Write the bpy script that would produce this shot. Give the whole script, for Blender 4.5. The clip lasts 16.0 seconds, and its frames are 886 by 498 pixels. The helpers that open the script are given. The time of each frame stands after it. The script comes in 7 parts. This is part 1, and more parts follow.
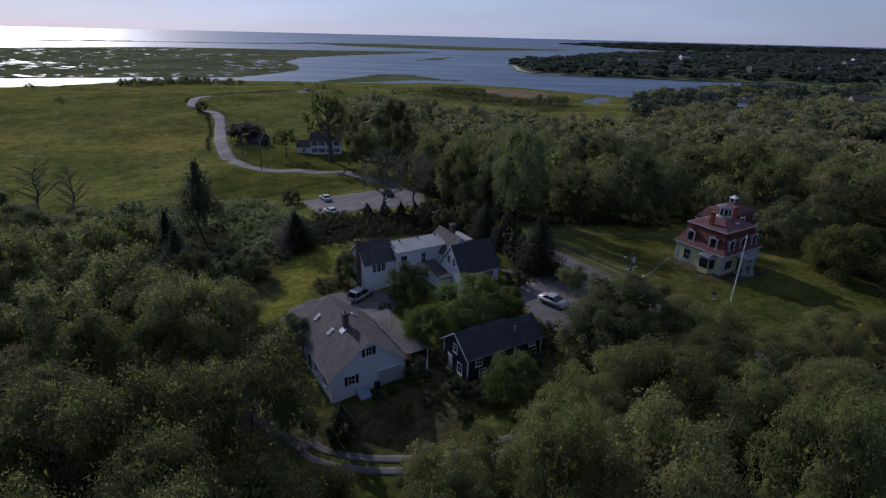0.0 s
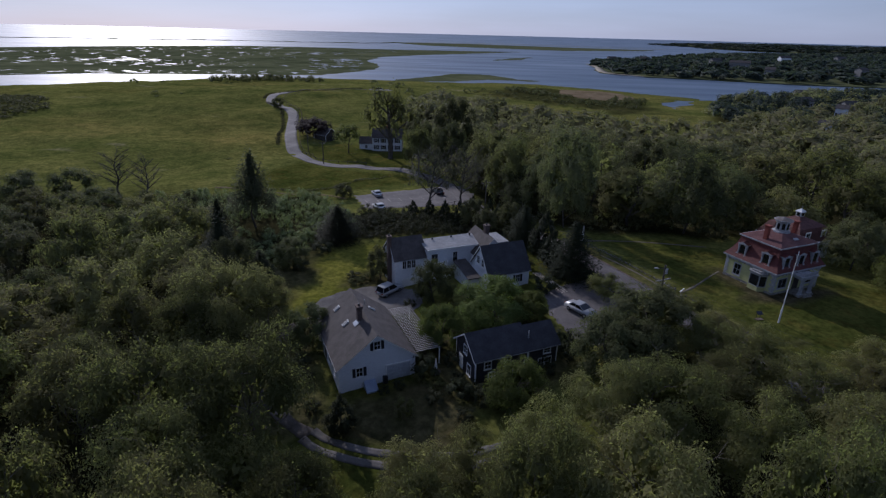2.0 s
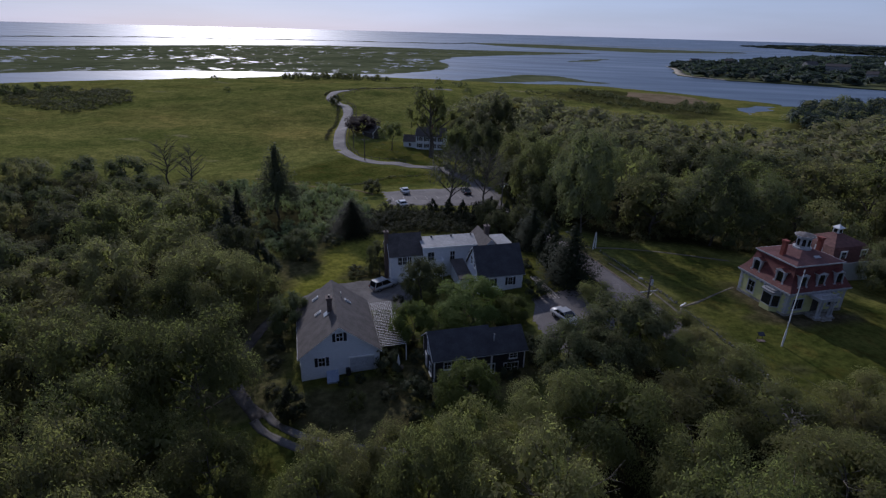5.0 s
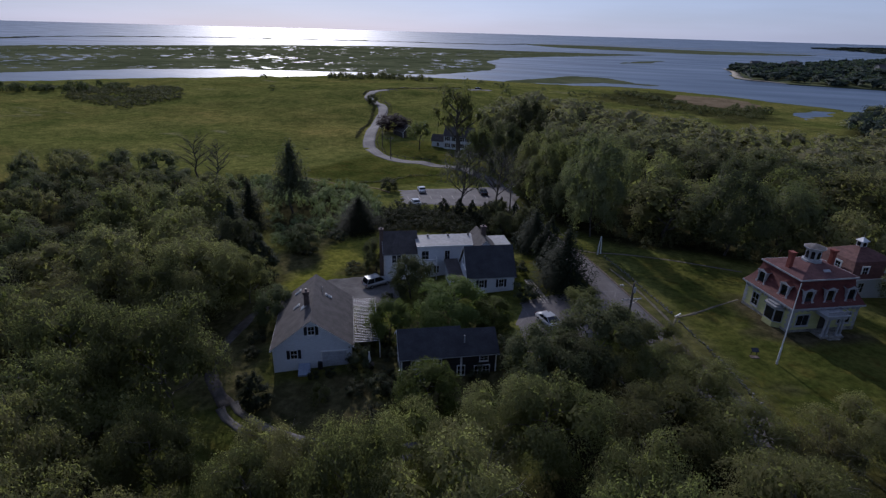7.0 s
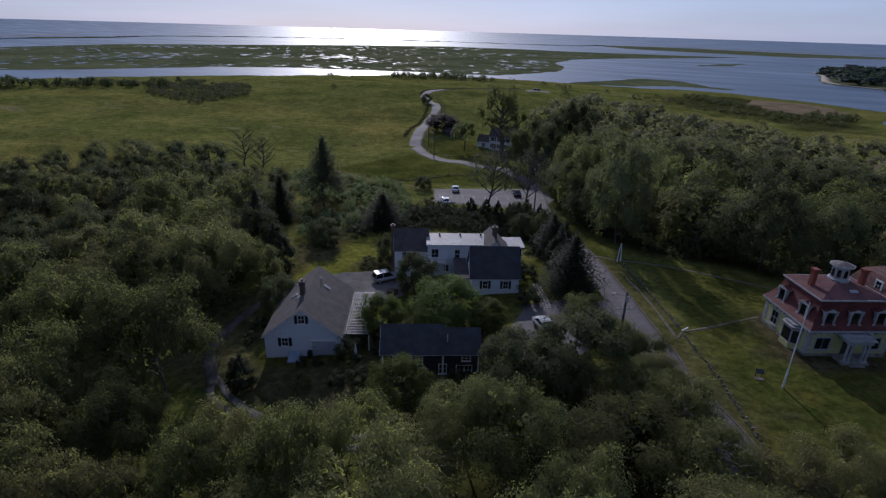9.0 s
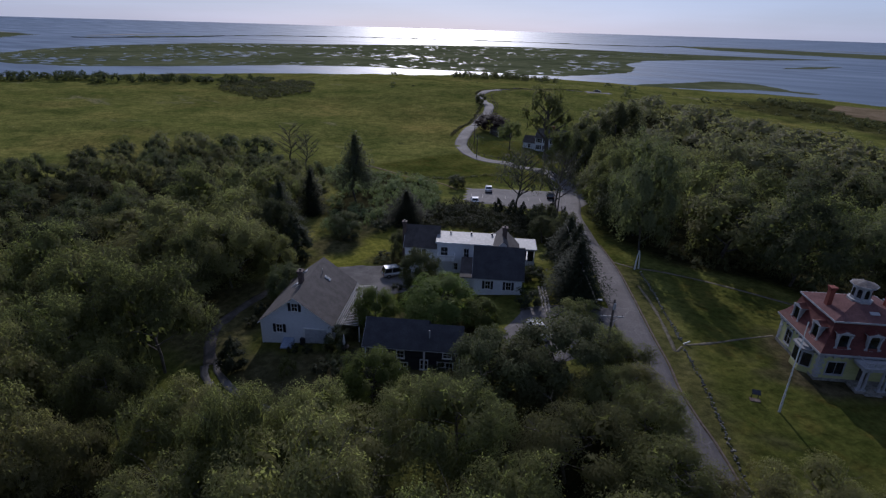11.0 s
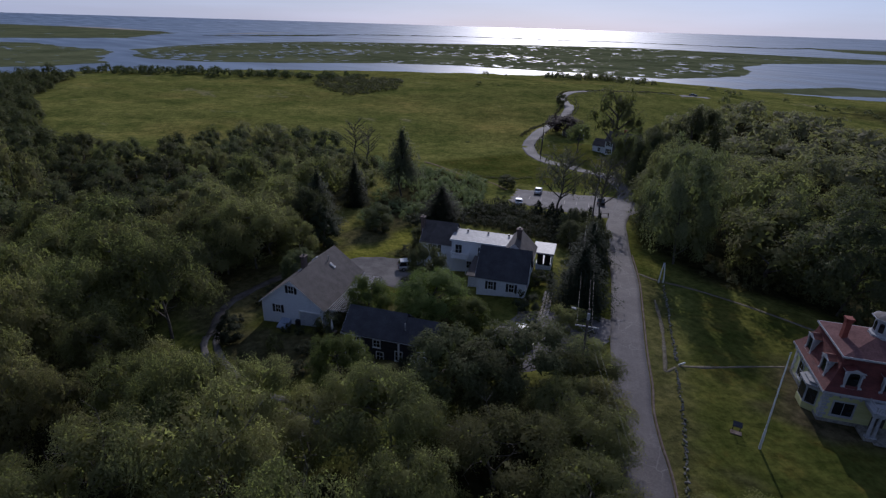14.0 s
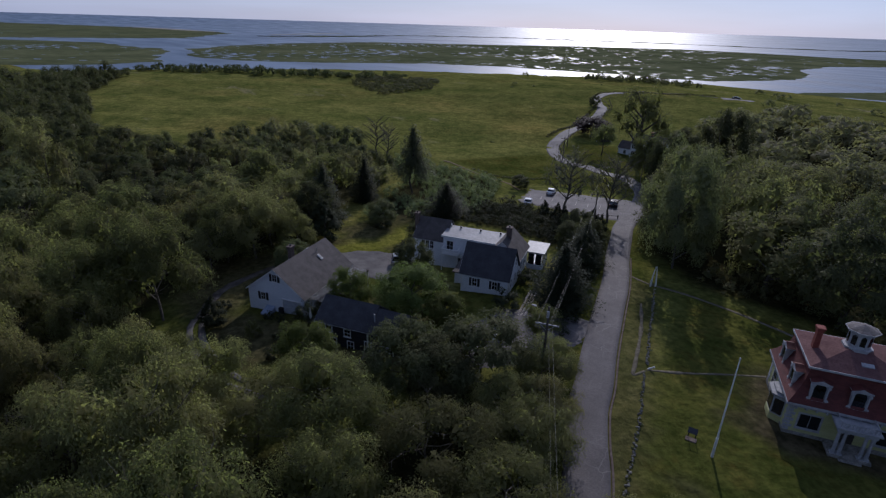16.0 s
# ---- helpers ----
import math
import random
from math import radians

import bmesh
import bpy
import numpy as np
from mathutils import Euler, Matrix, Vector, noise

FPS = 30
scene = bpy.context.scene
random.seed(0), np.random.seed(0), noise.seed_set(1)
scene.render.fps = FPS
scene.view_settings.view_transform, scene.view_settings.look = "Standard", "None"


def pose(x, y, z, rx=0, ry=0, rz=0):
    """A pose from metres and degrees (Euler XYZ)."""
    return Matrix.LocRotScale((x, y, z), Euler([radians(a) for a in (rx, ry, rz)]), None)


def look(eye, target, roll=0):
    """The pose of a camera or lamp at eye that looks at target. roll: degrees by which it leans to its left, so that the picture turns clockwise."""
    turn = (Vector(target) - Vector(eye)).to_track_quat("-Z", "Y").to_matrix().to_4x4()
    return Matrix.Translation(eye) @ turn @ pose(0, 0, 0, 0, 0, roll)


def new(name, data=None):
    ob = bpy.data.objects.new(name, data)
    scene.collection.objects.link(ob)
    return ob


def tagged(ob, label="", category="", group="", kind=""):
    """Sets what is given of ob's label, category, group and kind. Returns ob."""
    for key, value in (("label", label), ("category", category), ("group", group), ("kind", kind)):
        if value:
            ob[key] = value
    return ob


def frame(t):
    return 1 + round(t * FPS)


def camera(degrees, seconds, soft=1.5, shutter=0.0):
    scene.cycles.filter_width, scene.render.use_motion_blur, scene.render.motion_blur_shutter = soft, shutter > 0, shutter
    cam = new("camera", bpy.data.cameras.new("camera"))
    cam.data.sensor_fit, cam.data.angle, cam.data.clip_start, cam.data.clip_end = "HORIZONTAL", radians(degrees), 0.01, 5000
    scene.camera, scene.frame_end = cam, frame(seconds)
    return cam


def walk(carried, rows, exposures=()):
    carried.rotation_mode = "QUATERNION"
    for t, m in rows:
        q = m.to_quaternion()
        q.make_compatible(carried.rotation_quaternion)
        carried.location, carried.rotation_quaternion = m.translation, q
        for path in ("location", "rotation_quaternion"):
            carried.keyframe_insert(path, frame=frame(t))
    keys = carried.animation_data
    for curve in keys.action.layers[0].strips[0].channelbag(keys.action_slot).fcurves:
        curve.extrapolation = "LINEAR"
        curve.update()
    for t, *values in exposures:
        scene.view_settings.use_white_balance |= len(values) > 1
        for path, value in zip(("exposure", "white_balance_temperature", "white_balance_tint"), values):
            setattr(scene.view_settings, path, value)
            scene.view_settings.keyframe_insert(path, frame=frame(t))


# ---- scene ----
cam = camera(79.0, 16.0, 1.3)
METRES, EYE, TILT, LEAN, TURN = 67.0, 38.0, -21.8, -1.3, 0.0
ROWS = [
    (0.0, 0.0, 0.0, 0.0, 0.0, 0.0, -0.0),
    (0.5, 0.0229, 0.0026, -0.0, 1.88, -0.01, -0.8),
    (1.0, 0.0475, 0.0056, 0.0002, 3.64, -0.04, -1.48),
    (1.5, 0.073, 0.0081, 0.0011, 5.68, -0.13, -2.31),
    (2.0, 0.1005, 0.0109, 0.0015, 7.68, -0.22, -3.12),
    (2.5, 0.1284, 0.014, 0.0024, 9.46, -0.35, -3.87),
    (3.0, 0.1577, 0.0187, 0.0025, 11.08, -0.47, -4.54),
    (3.5, 0.1868, 0.0251, 0.0036, 12.31, -0.55, -5.02),
    (4.0, 0.2162, 0.0324, 0.0056, 13.42, -0.62, -5.46),
    (6.5, 0.3634, 0.0847, 0.0196, 18.27, -1.07, -7.43),
    (7.0, 0.3939, 0.0972, 0.0228, 20.1, -1.28, -8.14),
    (7.5, 0.4242, 0.109, 0.0267, 21.96, -1.54, -8.88),
    (8.0, 0.4549, 0.1218, 0.0312, 23.71, -1.81, -9.52),
    (8.5, 0.4847, 0.1354, 0.0356, 25.24, -2.05, -10.1),
    (9.0, 0.5142, 0.1495, 0.0396, 27.04, -2.34, -10.77),
    (11.5, 0.6575, 0.2306, 0.0688, 35.84, -4.2, -13.78),
    (12.0, 0.6844, 0.249, 0.0759, 37.63, -4.64, -14.34),
    (12.5, 0.7099, 0.2685, 0.0839, 39.27, -5.08, -14.86),
    (13.0, 0.7338, 0.2888, 0.0919, 40.64, -5.43, -15.27),
    (13.5, 0.7563, 0.3088, 0.0996, 42.36, -5.89, -15.81),
    (14.0, 0.7805, 0.3296, 0.1059, 44.68, -6.52, -16.5),
    (14.5, 0.8041, 0.3504, 0.1118, 46.02, -6.85, -16.87),
    (15.0, 0.8274, 0.3715, 0.1182, 47.16, -7.14, -17.2),
    (15.5, 0.8507, 0.393, 0.125, 48.1, -7.41, -17.45),
    (16.0, 0.8743, 0.4136, 0.1333, 49.65, -7.88, -17.83),
]
EXPOSURE = [(0.0, -0.6, 5520, 20), (16.0, -0.6, 5520, 20)]
walk(cam, [(t, pose(0, 0, EYE, TILT, LEAN, TURN) @ pose(METRES * x, METRES * y, METRES * z, 90 + pitch, roll, yaw)) for t, x, y, z, yaw, pitch, roll in ROWS], EXPOSURE)

# ---- light ----
SUN_AZ, SUN_EL = -36.3, 27.0
world = bpy.data.worlds.new("world")
scene.world = world
world.use_nodes = True
wn = world.node_tree
sky = wn.nodes.new("ShaderNodeTexSky")
sky.sky_type = "NISHITA"
sky.sun_disc = False
sky.sun_elevation, sky.sun_rotation = radians(SUN_EL), radians(SUN_AZ)
sky.altitude, sky.air_density, sky.dust_density, sky.ozone_density = 20, 1.0, 0.35, 3.5
# thin high haze over the clear sky
haze = wn.nodes.new("ShaderNodeMix")
haze.data_type = "RGBA"
haze.inputs[0].default_value, haze.inputs[7].default_value = 0.62, (6.5, 6.8, 8.6, 1)
wco = wn.nodes.new("ShaderNodeTexCoord")
wsep = wn.nodes.new("ShaderNodeSeparateXYZ")
wramp = wn.nodes.new("ShaderNodeValToRGB")
wramp.color_ramp.elements[0].position, wramp.color_ramp.elements[1].position = 0.0, 0.55
wramp.color_ramp.elements[0].color, wramp.color_ramp.elements[1].color = (0.74, 0.74, 0.74, 1), (0.4, 0.4, 0.4, 1)
el = wramp.color_ramp.elements.new(0.16)
el.color = (0.6, 0.6, 0.6, 1)
wn.links.new(wco.outputs["Generated"], wsep.inputs[0])
wn.links.new(wsep.outputs["Z"], wramp.inputs[0])
wn.links.new(wramp.outputs[0], haze.inputs[0])
wn.links.new(sky.outputs[0], haze.inputs[6])
wdot = wn.nodes.new("ShaderNodeVectorMath")
wdot.operation = "DOT_PRODUCT"
wdot.inputs[1].default_value = (math.sin(radians(SUN_AZ)), math.cos(radians(SUN_AZ)), 0)
wmap = wn.nodes.new("ShaderNodeMapRange")
wmap.inputs[1].default_value, wmap.inputs[2].default_value, wmap.inputs[3].default_value, wmap.inputs[4].default_value = -0.2, 0.9, 0.47, 1.0
wscale = wn.nodes.new("ShaderNodeVectorMath")
wscale.operation = "SCALE"
wscale.inputs[0].default_value = (6.1, 6.75, 8.6)
wn.links.new(wco.outputs["Generated"], wdot.inputs[0])
wn.links.new(wdot.outputs["Value"], wmap.inputs[0])
wn.links.new(wmap.outputs[0], wscale.inputs["Scale"])
# faint streaks of high cloud
wmp = wn.nodes.new("ShaderNodeMapping")
wmp.inputs["Scale"].default_value = (1.0, 1.0, 9.0)
wnoise = wn.nodes.new("ShaderNodeTexNoise")
wnoise.inputs["Scale"].default_value, wnoise.inputs["Detail"].default_value = 2.6, 5
wcl = wn.nodes.new("ShaderNodeMapRange")
wcl.inputs[1].default_value, wcl.inputs[2].default_value, wcl.inputs[3].default_value, wcl.inputs[4].default_value = 0.35, 0.7, 0.93, 1.12
wmul = wn.nodes.new("ShaderNodeVectorMath")
wmul.operation = "SCALE"
wn.links.new(wco.outputs["Generated"], wmp.inputs[0])
wn.links.new(wmp.outputs[0], wnoise.inputs["Vector"])
wn.links.new(wnoise.outputs["Fac"], wcl.inputs[0])
wlow = wn.nodes.new("ShaderNodeMapRange")
wlow.inputs[1].default_value, wlow.inputs[2].default_value, wlow.inputs[3].default_value, wlow.inputs[4].default_value = 0.0, 0.3, 0.82, 1.1
wlm = wn.nodes.new("ShaderNodeMath")
wlm.operation = "MULTIPLY"
wn.links.new(wsep.outputs["Z"], wlow.inputs[0])
wn.links.new(wcl.outputs[0], wlm.inputs[0])
wn.links.new(wlow.outputs[0], wlm.inputs[1])
wn.links.new(wscale.outputs[0], wmul.inputs[0])
wn.links.new(wlm.outputs[0], wmul.inputs["Scale"])
wn.links.new(wmul.outputs[0], haze.inputs[7])
wn.links.new(haze.outputs[2], wn.nodes["Background"].inputs[0])
wn.nodes["Background"].inputs[1].default_value = 0.122
sun_data = bpy.data.lights.new("sun", "SUN")
sun_data.energy, sun_data.angle, sun_data.color = 4.2, radians(0.6), (1.0, 0.915, 0.79)
sun = new("sun", sun_data)
S = Vector((math.sin(radians(SUN_AZ)) * math.cos(radians(SUN_EL)), math.cos(radians(SUN_AZ)) * math.cos(radians(SUN_EL)), math.sin(radians(SUN_EL))))
sun.matrix_world = look(S * 300, (0, 0, 0))

# ---- materials ----
def mat(name, c1, c2, scale=1.0, rough=0.8, bump=0.2, fine=12.0, metal=0.0, spread=(0.35, 0.65), stretch=(1, 1, 1), bump_dist=0.05, spec=0.3, island=0.0):
    m = bpy.data.materials.new(name)
    m.use_nodes = True
    nt = m.node_tree
    b = nt.nodes["Principled BSDF"]
    b.inputs["Roughness"].default_value = rough
    b.inputs["Metallic"].default_value = metal
    b.inputs["Specular IOR Level"].default_value = spec
    co = nt.nodes.new("ShaderNodeTexCoord")
    mp = nt.nodes.new("ShaderNodeMapping")
    mp.inputs["Scale"].default_value = stretch
    nt.links.new(co.outputs["Object"], mp.inputs[0])
    n1 = nt.nodes.new("ShaderNodeTexNoise")
    n1.inputs["Scale"].default_value, n1.inputs["Detail"].default_value, n1.inputs["Roughness"].default_value = scale, 6, 0.6
    n2 = nt.nodes.new("ShaderNodeTexNoise")
    n2.inputs["Scale"].default_value, n2.inputs["Detail"].default_value = fine, 4
    for n in (n1, n2):
        nt.links.new(mp.outputs[0], n.inputs["Vector"])
    r = nt.nodes.new("ShaderNodeValToRGB")
    r.color_ramp.elements[0].position, r.color_ramp.elements[1].position = spread
    r.color_ramp.elements[0].color, r.color_ramp.elements[1].color = (*c1, 1), (*c2, 1)
    nt.links.new(n1.outputs["Fac"], r.inputs[0])
    mx = nt.nodes.new("ShaderNodeMix")
    mx.data_type, mx.blend_type = "RGBA", "MULTIPLY"
    mx.inputs[0].default_value = 0.55
    r2 = nt.nodes.new("ShaderNodeValToRGB")
    r2.color_ramp.elements[0].position, r2.color_ramp.elements[1].position = 0.3, 0.7
    r2.color_ramp.elements[0].color, r2.color_ramp.elements[1].color = (0.45, 0.45, 0.45, 1), (1, 1, 1, 1)
    nt.links.new(n2.outputs["Fac"], r2.inputs[0])
    nt.links.new(r.outputs[0], mx.inputs[6])
    nt.links.new(r2.outputs[0], mx.inputs[7])
    out = mx.outputs[2]
    if island:
        info = nt.nodes.new("ShaderNodeObjectInfo")
        hs = nt.nodes.new("ShaderNodeHueSaturation")
        ma = nt.nodes.new("ShaderNodeMapRange")
        ma.inputs[3].default_value, ma.inputs[4].default_value = 1 - island, 1 + island
        nt.links.new(info.outputs["Random"], ma.inputs[0])
        nt.links.new(ma.outputs[0], hs.inputs["Value"])
        nt.links.new(out, hs.inputs["Color"])
        out = hs.outputs[0]
    nt.links.new(out, b.inputs["Base Color"])
    if bump:
        bp = nt.nodes.new("ShaderNodeBump")
        bp.inputs["Strength"].default_value, bp.inputs["Distance"].default_value = bump, bump_dist
        nt.links.new(n2.outputs["Fac"], bp.inputs["Height"])
        nt.links.new(bp.outputs[0], b.inputs["Normal"])
    return m


def leaf_mat(name, dark, light, trans=0.6, tree_var=0.32):
    """Foliage: each leaf and each tree a little different, and light comes through."""
    m = bpy.data.materials.new(name)
    m.use_nodes = True
    nt = m.node_tree
    for n in list(nt.nodes):
        nt.nodes.remove(n)
    o = nt.nodes.new("ShaderNodeOutputMaterial")
    geo = nt.nodes.new("ShaderNodeNewGeometry")
    info = nt.nodes.new("ShaderNodeObjectInfo")
    r = nt.nodes.new("ShaderNodeValToRGB")
    r.color_ramp.elements[0].color, r.color_ramp.elements[1].color = (dark[0], dark[1], dark[2] * 1.1, 1), (light[0], light[1], light[2] * 1.1, 1)
    nt.links.new(geo.outputs["Random Per Island"], r.inputs[0])
    hs = nt.nodes.new("ShaderNodeHueSaturation")
    mv = nt.nodes.new("ShaderNodeMapRange")
    mv.inputs[3].default_value, mv.inputs[4].default_value = 1 - tree_var, 1 + tree_var
    mh = nt.nodes.new("ShaderNodeMapRange")
    mh.inputs[3].default_value, mh.inputs[4].default_value = 0.48, 0.516
    nt.links.new(info.outputs["Random"], mv.inputs[0])
    wnz = nt.nodes.new("ShaderNodeTexWhiteNoise")
    wnz.noise_dimensions = "1D"
    nt.links.new(info.outputs["Random"], wnz.inputs["W"])
    nt.links.new(wnz.outputs["Value"], mh.inputs[0])
    nt.links.new(mv.outputs[0], hs.inputs["Value"])
    nt.links.new(mh.outputs[0], hs.inputs["Hue"])
    nt.links.new(r.outputs[0], hs.inputs["Color"])
    d = nt.nodes.new("ShaderNodeBsdfPrincipled")
    d.inputs["Roughness"].default_value, d.inputs["Specular IOR Level"].default_value = 0.75, 0.08
    t = nt.nodes.new("ShaderNodeBsdfTranslucent")
    yl = nt.nodes.new("ShaderNodeMix")
    yl.data_type, yl.blend_type = "RGBA", "MULTIPLY"
    yl.inputs[0].default_value, yl.inputs[7].default_value = 1.0, (1.22, 1.4, 0.9, 1)
    nt.links.new(hs.outputs[0], yl.inputs[6])
    nt.links.new(hs.outputs[0], d.inputs["Base Color"])
    nt.links.new(yl.outputs[2], t.inputs["Color"])
    mx = nt.nodes.new("ShaderNodeMixShader")
    mx.inputs[0].default_value = trans
    nt.links.new(d.outputs[0], mx.inputs[1])
    nt.links.new(t.outputs[0], mx.inputs[2])
    nt.links.new(mx.outputs[0], o.inputs["Surface"])
    return m


M_LEAF = leaf_mat("locust_leaf", (0.146, 0.143, 0.055), (0.19, 0.184, 0.071))
M_LEAF2 = leaf_mat("maple_leaf", (0.1174, 0.118, 0.0441), (0.1547, 0.1522, 0.0568))
M_MAPLE = leaf_mat("bright_maple_leaf", (0.082, 0.1, 0.026), (0.122, 0.142, 0.038), 0.45)
M_DARKLEAF = leaf_mat("oak_leaf", (0.0823, 0.0819, 0.0372), (0.1163, 0.1122, 0.051), 0.42)
M_EDGELEAF = leaf_mat("lawn_edge_leaf", (0.095, 0.1, 0.045), (0.138, 0.144, 0.064), 0.44)
# leaf paled for the distant woods: their haze is put into the colour
M_FARLEAF = leaf_mat("hazed_far_leaf", (0.175, 0.172, 0.082), (0.218, 0.21, 0.1), 0.48)
M_WOODLEAF = leaf_mat("woodland_leaf", (0.15, 0.146, 0.058), (0.196, 0.188, 0.074), 0.54)
# blue-green leaf, with the far shore's haze mixed into its colour
M_HEADLEAF = leaf_mat("hazed_headland_leaf", (0.046, 0.058, 0.044), (0.066, 0.08, 0.058), 0.3)
M_NEEDLE = leaf_mat("conifer_needle", (0.02, 0.026, 0.012), (0.034, 0.041, 0.02), 0.25)
M_SPRUCE = leaf_mat("spruce_needle", (0.06, 0.068, 0.034), (0.095, 0.102, 0.052), 0.45)
M_HEDGE = leaf_mat("hedge_leaf", (0.034, 0.039, 0.02), (0.058, 0.063, 0.032), 0.3)
M_OAK = leaf_mat("scrub_oak_leaf", (0.07, 0.075, 0.031), (0.112, 0.116, 0.048), 0.4)
M_GREYLEAF = leaf_mat("dying_leaf", (0.085, 0.083, 0.056), (0.125, 0.12, 0.08), 0.35)
M_PURPLE = leaf_mat("copper_leaf", (0.012, 0.008, 0.008), (0.04, 0.022, 0.02), 0.2)
M_SHRUB = leaf_mat("shrub_leaf", (0.15, 0.165, 0.07), (0.212, 0.224, 0.1), 0.38)
M_BARK = mat("bark", (0.05, 0.042, 0.034), (0.13, 0.115, 0.1), 3, 0.9, 0.5, 20)
M_BARE = mat("grey_bark", (0.1, 0.085, 0.07), (0.2, 0.175, 0.15), 3, 0.9, 0.5, 20)
M_WHITE = mat("white_clapboard", (0.7, 0.72, 0.76), (0.78, 0.8, 0.83), 0.8, 0.6, 0.25, 9, stretch=(0.25, 0.25, 3.0), spread=(0.2, 0.8))
M_OLDTRIM = mat("weathered_white_trim", (0.3182, 0.3268, 0.3432), (0.4386, 0.4386, 0.4488), 2, 0.6, 0.1, 14)
M_DOORGREY = mat("grey_painted_door", (0.4, 0.42, 0.46), (0.5, 0.52, 0.55), 1.5, 0.6, 0.1, 9)
M_HATCH = mat("blue_white_painted_hatch", (0.27, 0.32, 0.42), (0.34, 0.39, 0.48), 1.5, 0.55, 0.1, 9)
M_TRIM = mat("white_trim", (0.72, 0.72, 0.71), (0.82, 0.82, 0.8), 2, 0.5, 0.05, 20)
M_YELLOW = mat("yellow_clapboard", (0.47, 0.47, 0.2), (0.56, 0.55, 0.27), 0.9, 0.6, 0.25, 9, stretch=(0.25, 0.25, 3.0))
M_MANSARD = mat("red_slate", (0.085, 0.022, 0.02), (0.135, 0.037, 0.031), 1.2, 0.7, 0.5, 5, stretch=(1, 1, 2.5), bump_dist=0.08)
M_BARNROOF = mat("weathered_red_brown_slate", (0.1, 0.042, 0.036), (0.16, 0.072, 0.06), 1.2, 0.75, 0.5, 5, stretch=(1, 1, 2.5), bump_dist=0.08)
M_DECKROOF = mat("faded_red_roof", (0.12, 0.062, 0.06), (0.18, 0.098, 0.093), 0.7, 0.9, 0.3, 6, spec=0.08)
M_OLDBRICK = mat("old_dark_brick", (0.085, 0.06, 0.05), (0.15, 0.11, 0.095), 4, 0.85, 0.4, 18)
M_BRICK = mat("red_brick", (0.18, 0.0432, 0.03), (0.2592, 0.072, 0.0525), 4, 0.85, 0.4, 18)
M_SHINGLE = mat("grey_brown_shingle", (0.066, 0.057, 0.053), (0.104, 0.09, 0.084), 0.9, 0.85, 0.5, 7, stretch=(1, 1, 1))
M_BLUEROOF = mat("blue_black_shingle", (0.037, 0.037, 0.043), (0.06, 0.06, 0.067), 0.8, 0.8, 0.5, 7)
M_FLATROOF = mat("pale_flat_roofing", (0.23, 0.228, 0.23), (0.31, 0.308, 0.305), 0.5, 0.58, 0.15, 3, spec=0.35)
M_CUPOLAROOF = mat("weathered_tin_roof", (0.13, 0.115, 0.105), (0.22, 0.2, 0.19), 1.5, 0.9, 0.3, 6, spec=0.1)
M_DARKWALL = mat("charcoal_clapboard", (0.026, 0.025, 0.03), (0.045, 0.044, 0.05), 1, 0.7, 0.25, 9, stretch=(0.25, 0.25, 3.0))
M_SHUTTER = mat("black_shutter", (0.012, 0.014, 0.02), (0.025, 0.028, 0.035), 3, 0.5, 0.1, 20)
M_GLASS = mat("window_glass", (0.01, 0.012, 0.016), (0.02, 0.022, 0.028), 1, 0.08, 0.0, 5, spec=0.6)
M_ASPHALT = mat("worn_asphalt", (0.09, 0.08, 0.079), (0.152, 0.136, 0.132), 0.25, 0.85, 0.3, 6, spread=(0.3, 0.7))
M_DRIVE = mat("gravel_drive", (0.12, 0.111, 0.105), (0.2, 0.187, 0.176), 0.4, 0.9, 0.4, 10, spec=0.0)
M_KERB = mat("granite_edge", (0.13, 0.1, 0.085), (0.21, 0.17, 0.145), 2, 0.9, 0.3, 10, spec=0.0)
# earth tone darker than the gravel drive, with tree shade put into it
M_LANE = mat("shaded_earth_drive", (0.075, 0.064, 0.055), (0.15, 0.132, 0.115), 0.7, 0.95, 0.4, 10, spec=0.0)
M_DIRT = mat("trodden_earth", (0.15, 0.115, 0.07), (0.24, 0.19, 0.125), 1.2, 0.95, 0.4, 9, spec=0.0)
M_PATH = mat("worn_path_earth", (0.105, 0.092, 0.066), (0.18, 0.16, 0.12), 1.6, 0.95, 0.3, 9, spread=(0.3, 0.6), spec=0.0)
M_PAVER = mat("pale_paving_stone", (0.3, 0.27, 0.24), (0.46, 0.42, 0.38), 2, 0.9, 0.3, 10, island=0.25)
M_ARM = mat("bleached_crossarm", (0.3, 0.29, 0.28), (0.42, 0.41, 0.4), 3, 0.8, 0.2, 12)
M_STONE = mat("field_stone", (0.13, 0.127, 0.112), (0.29, 0.275, 0.245), 1.5, 0.9, 0.5, 6, island=0.35, spec=0.0)
M_POLE = mat("weathered_pole", (0.07, 0.06, 0.05), (0.13, 0.11, 0.095), 2, 0.9, 0.3, 12)
M_METAL = mat("grey_metal", (0.4, 0.41, 0.42), (0.52, 0.53, 0.54), 3, 0.35, 0.05, 20, metal=0.7)
M_WIRE = mat("weathered_wire", (0.05, 0.05, 0.05), (0.09, 0.09, 0.09), 3, 0.6, 0, 20, spec=0.3)
M_BONE = mat("bleached_bone", (0.62, 0.62, 0.6), (0.78, 0.78, 0.76), 2, 0.6, 0.2, 9)
M_CARWHITE = mat("white_car_paint", (0.7, 0.7, 0.7), (0.76, 0.76, 0.76), 0.5, 0.18, 0, 5, spec=0.5)
M_CARSILVER = mat("silver_car_paint", (0.34, 0.35, 0.37), (0.42, 0.43, 0.44), 0.5, 0.38, 0, 5, metal=0.1, spec=0.4)
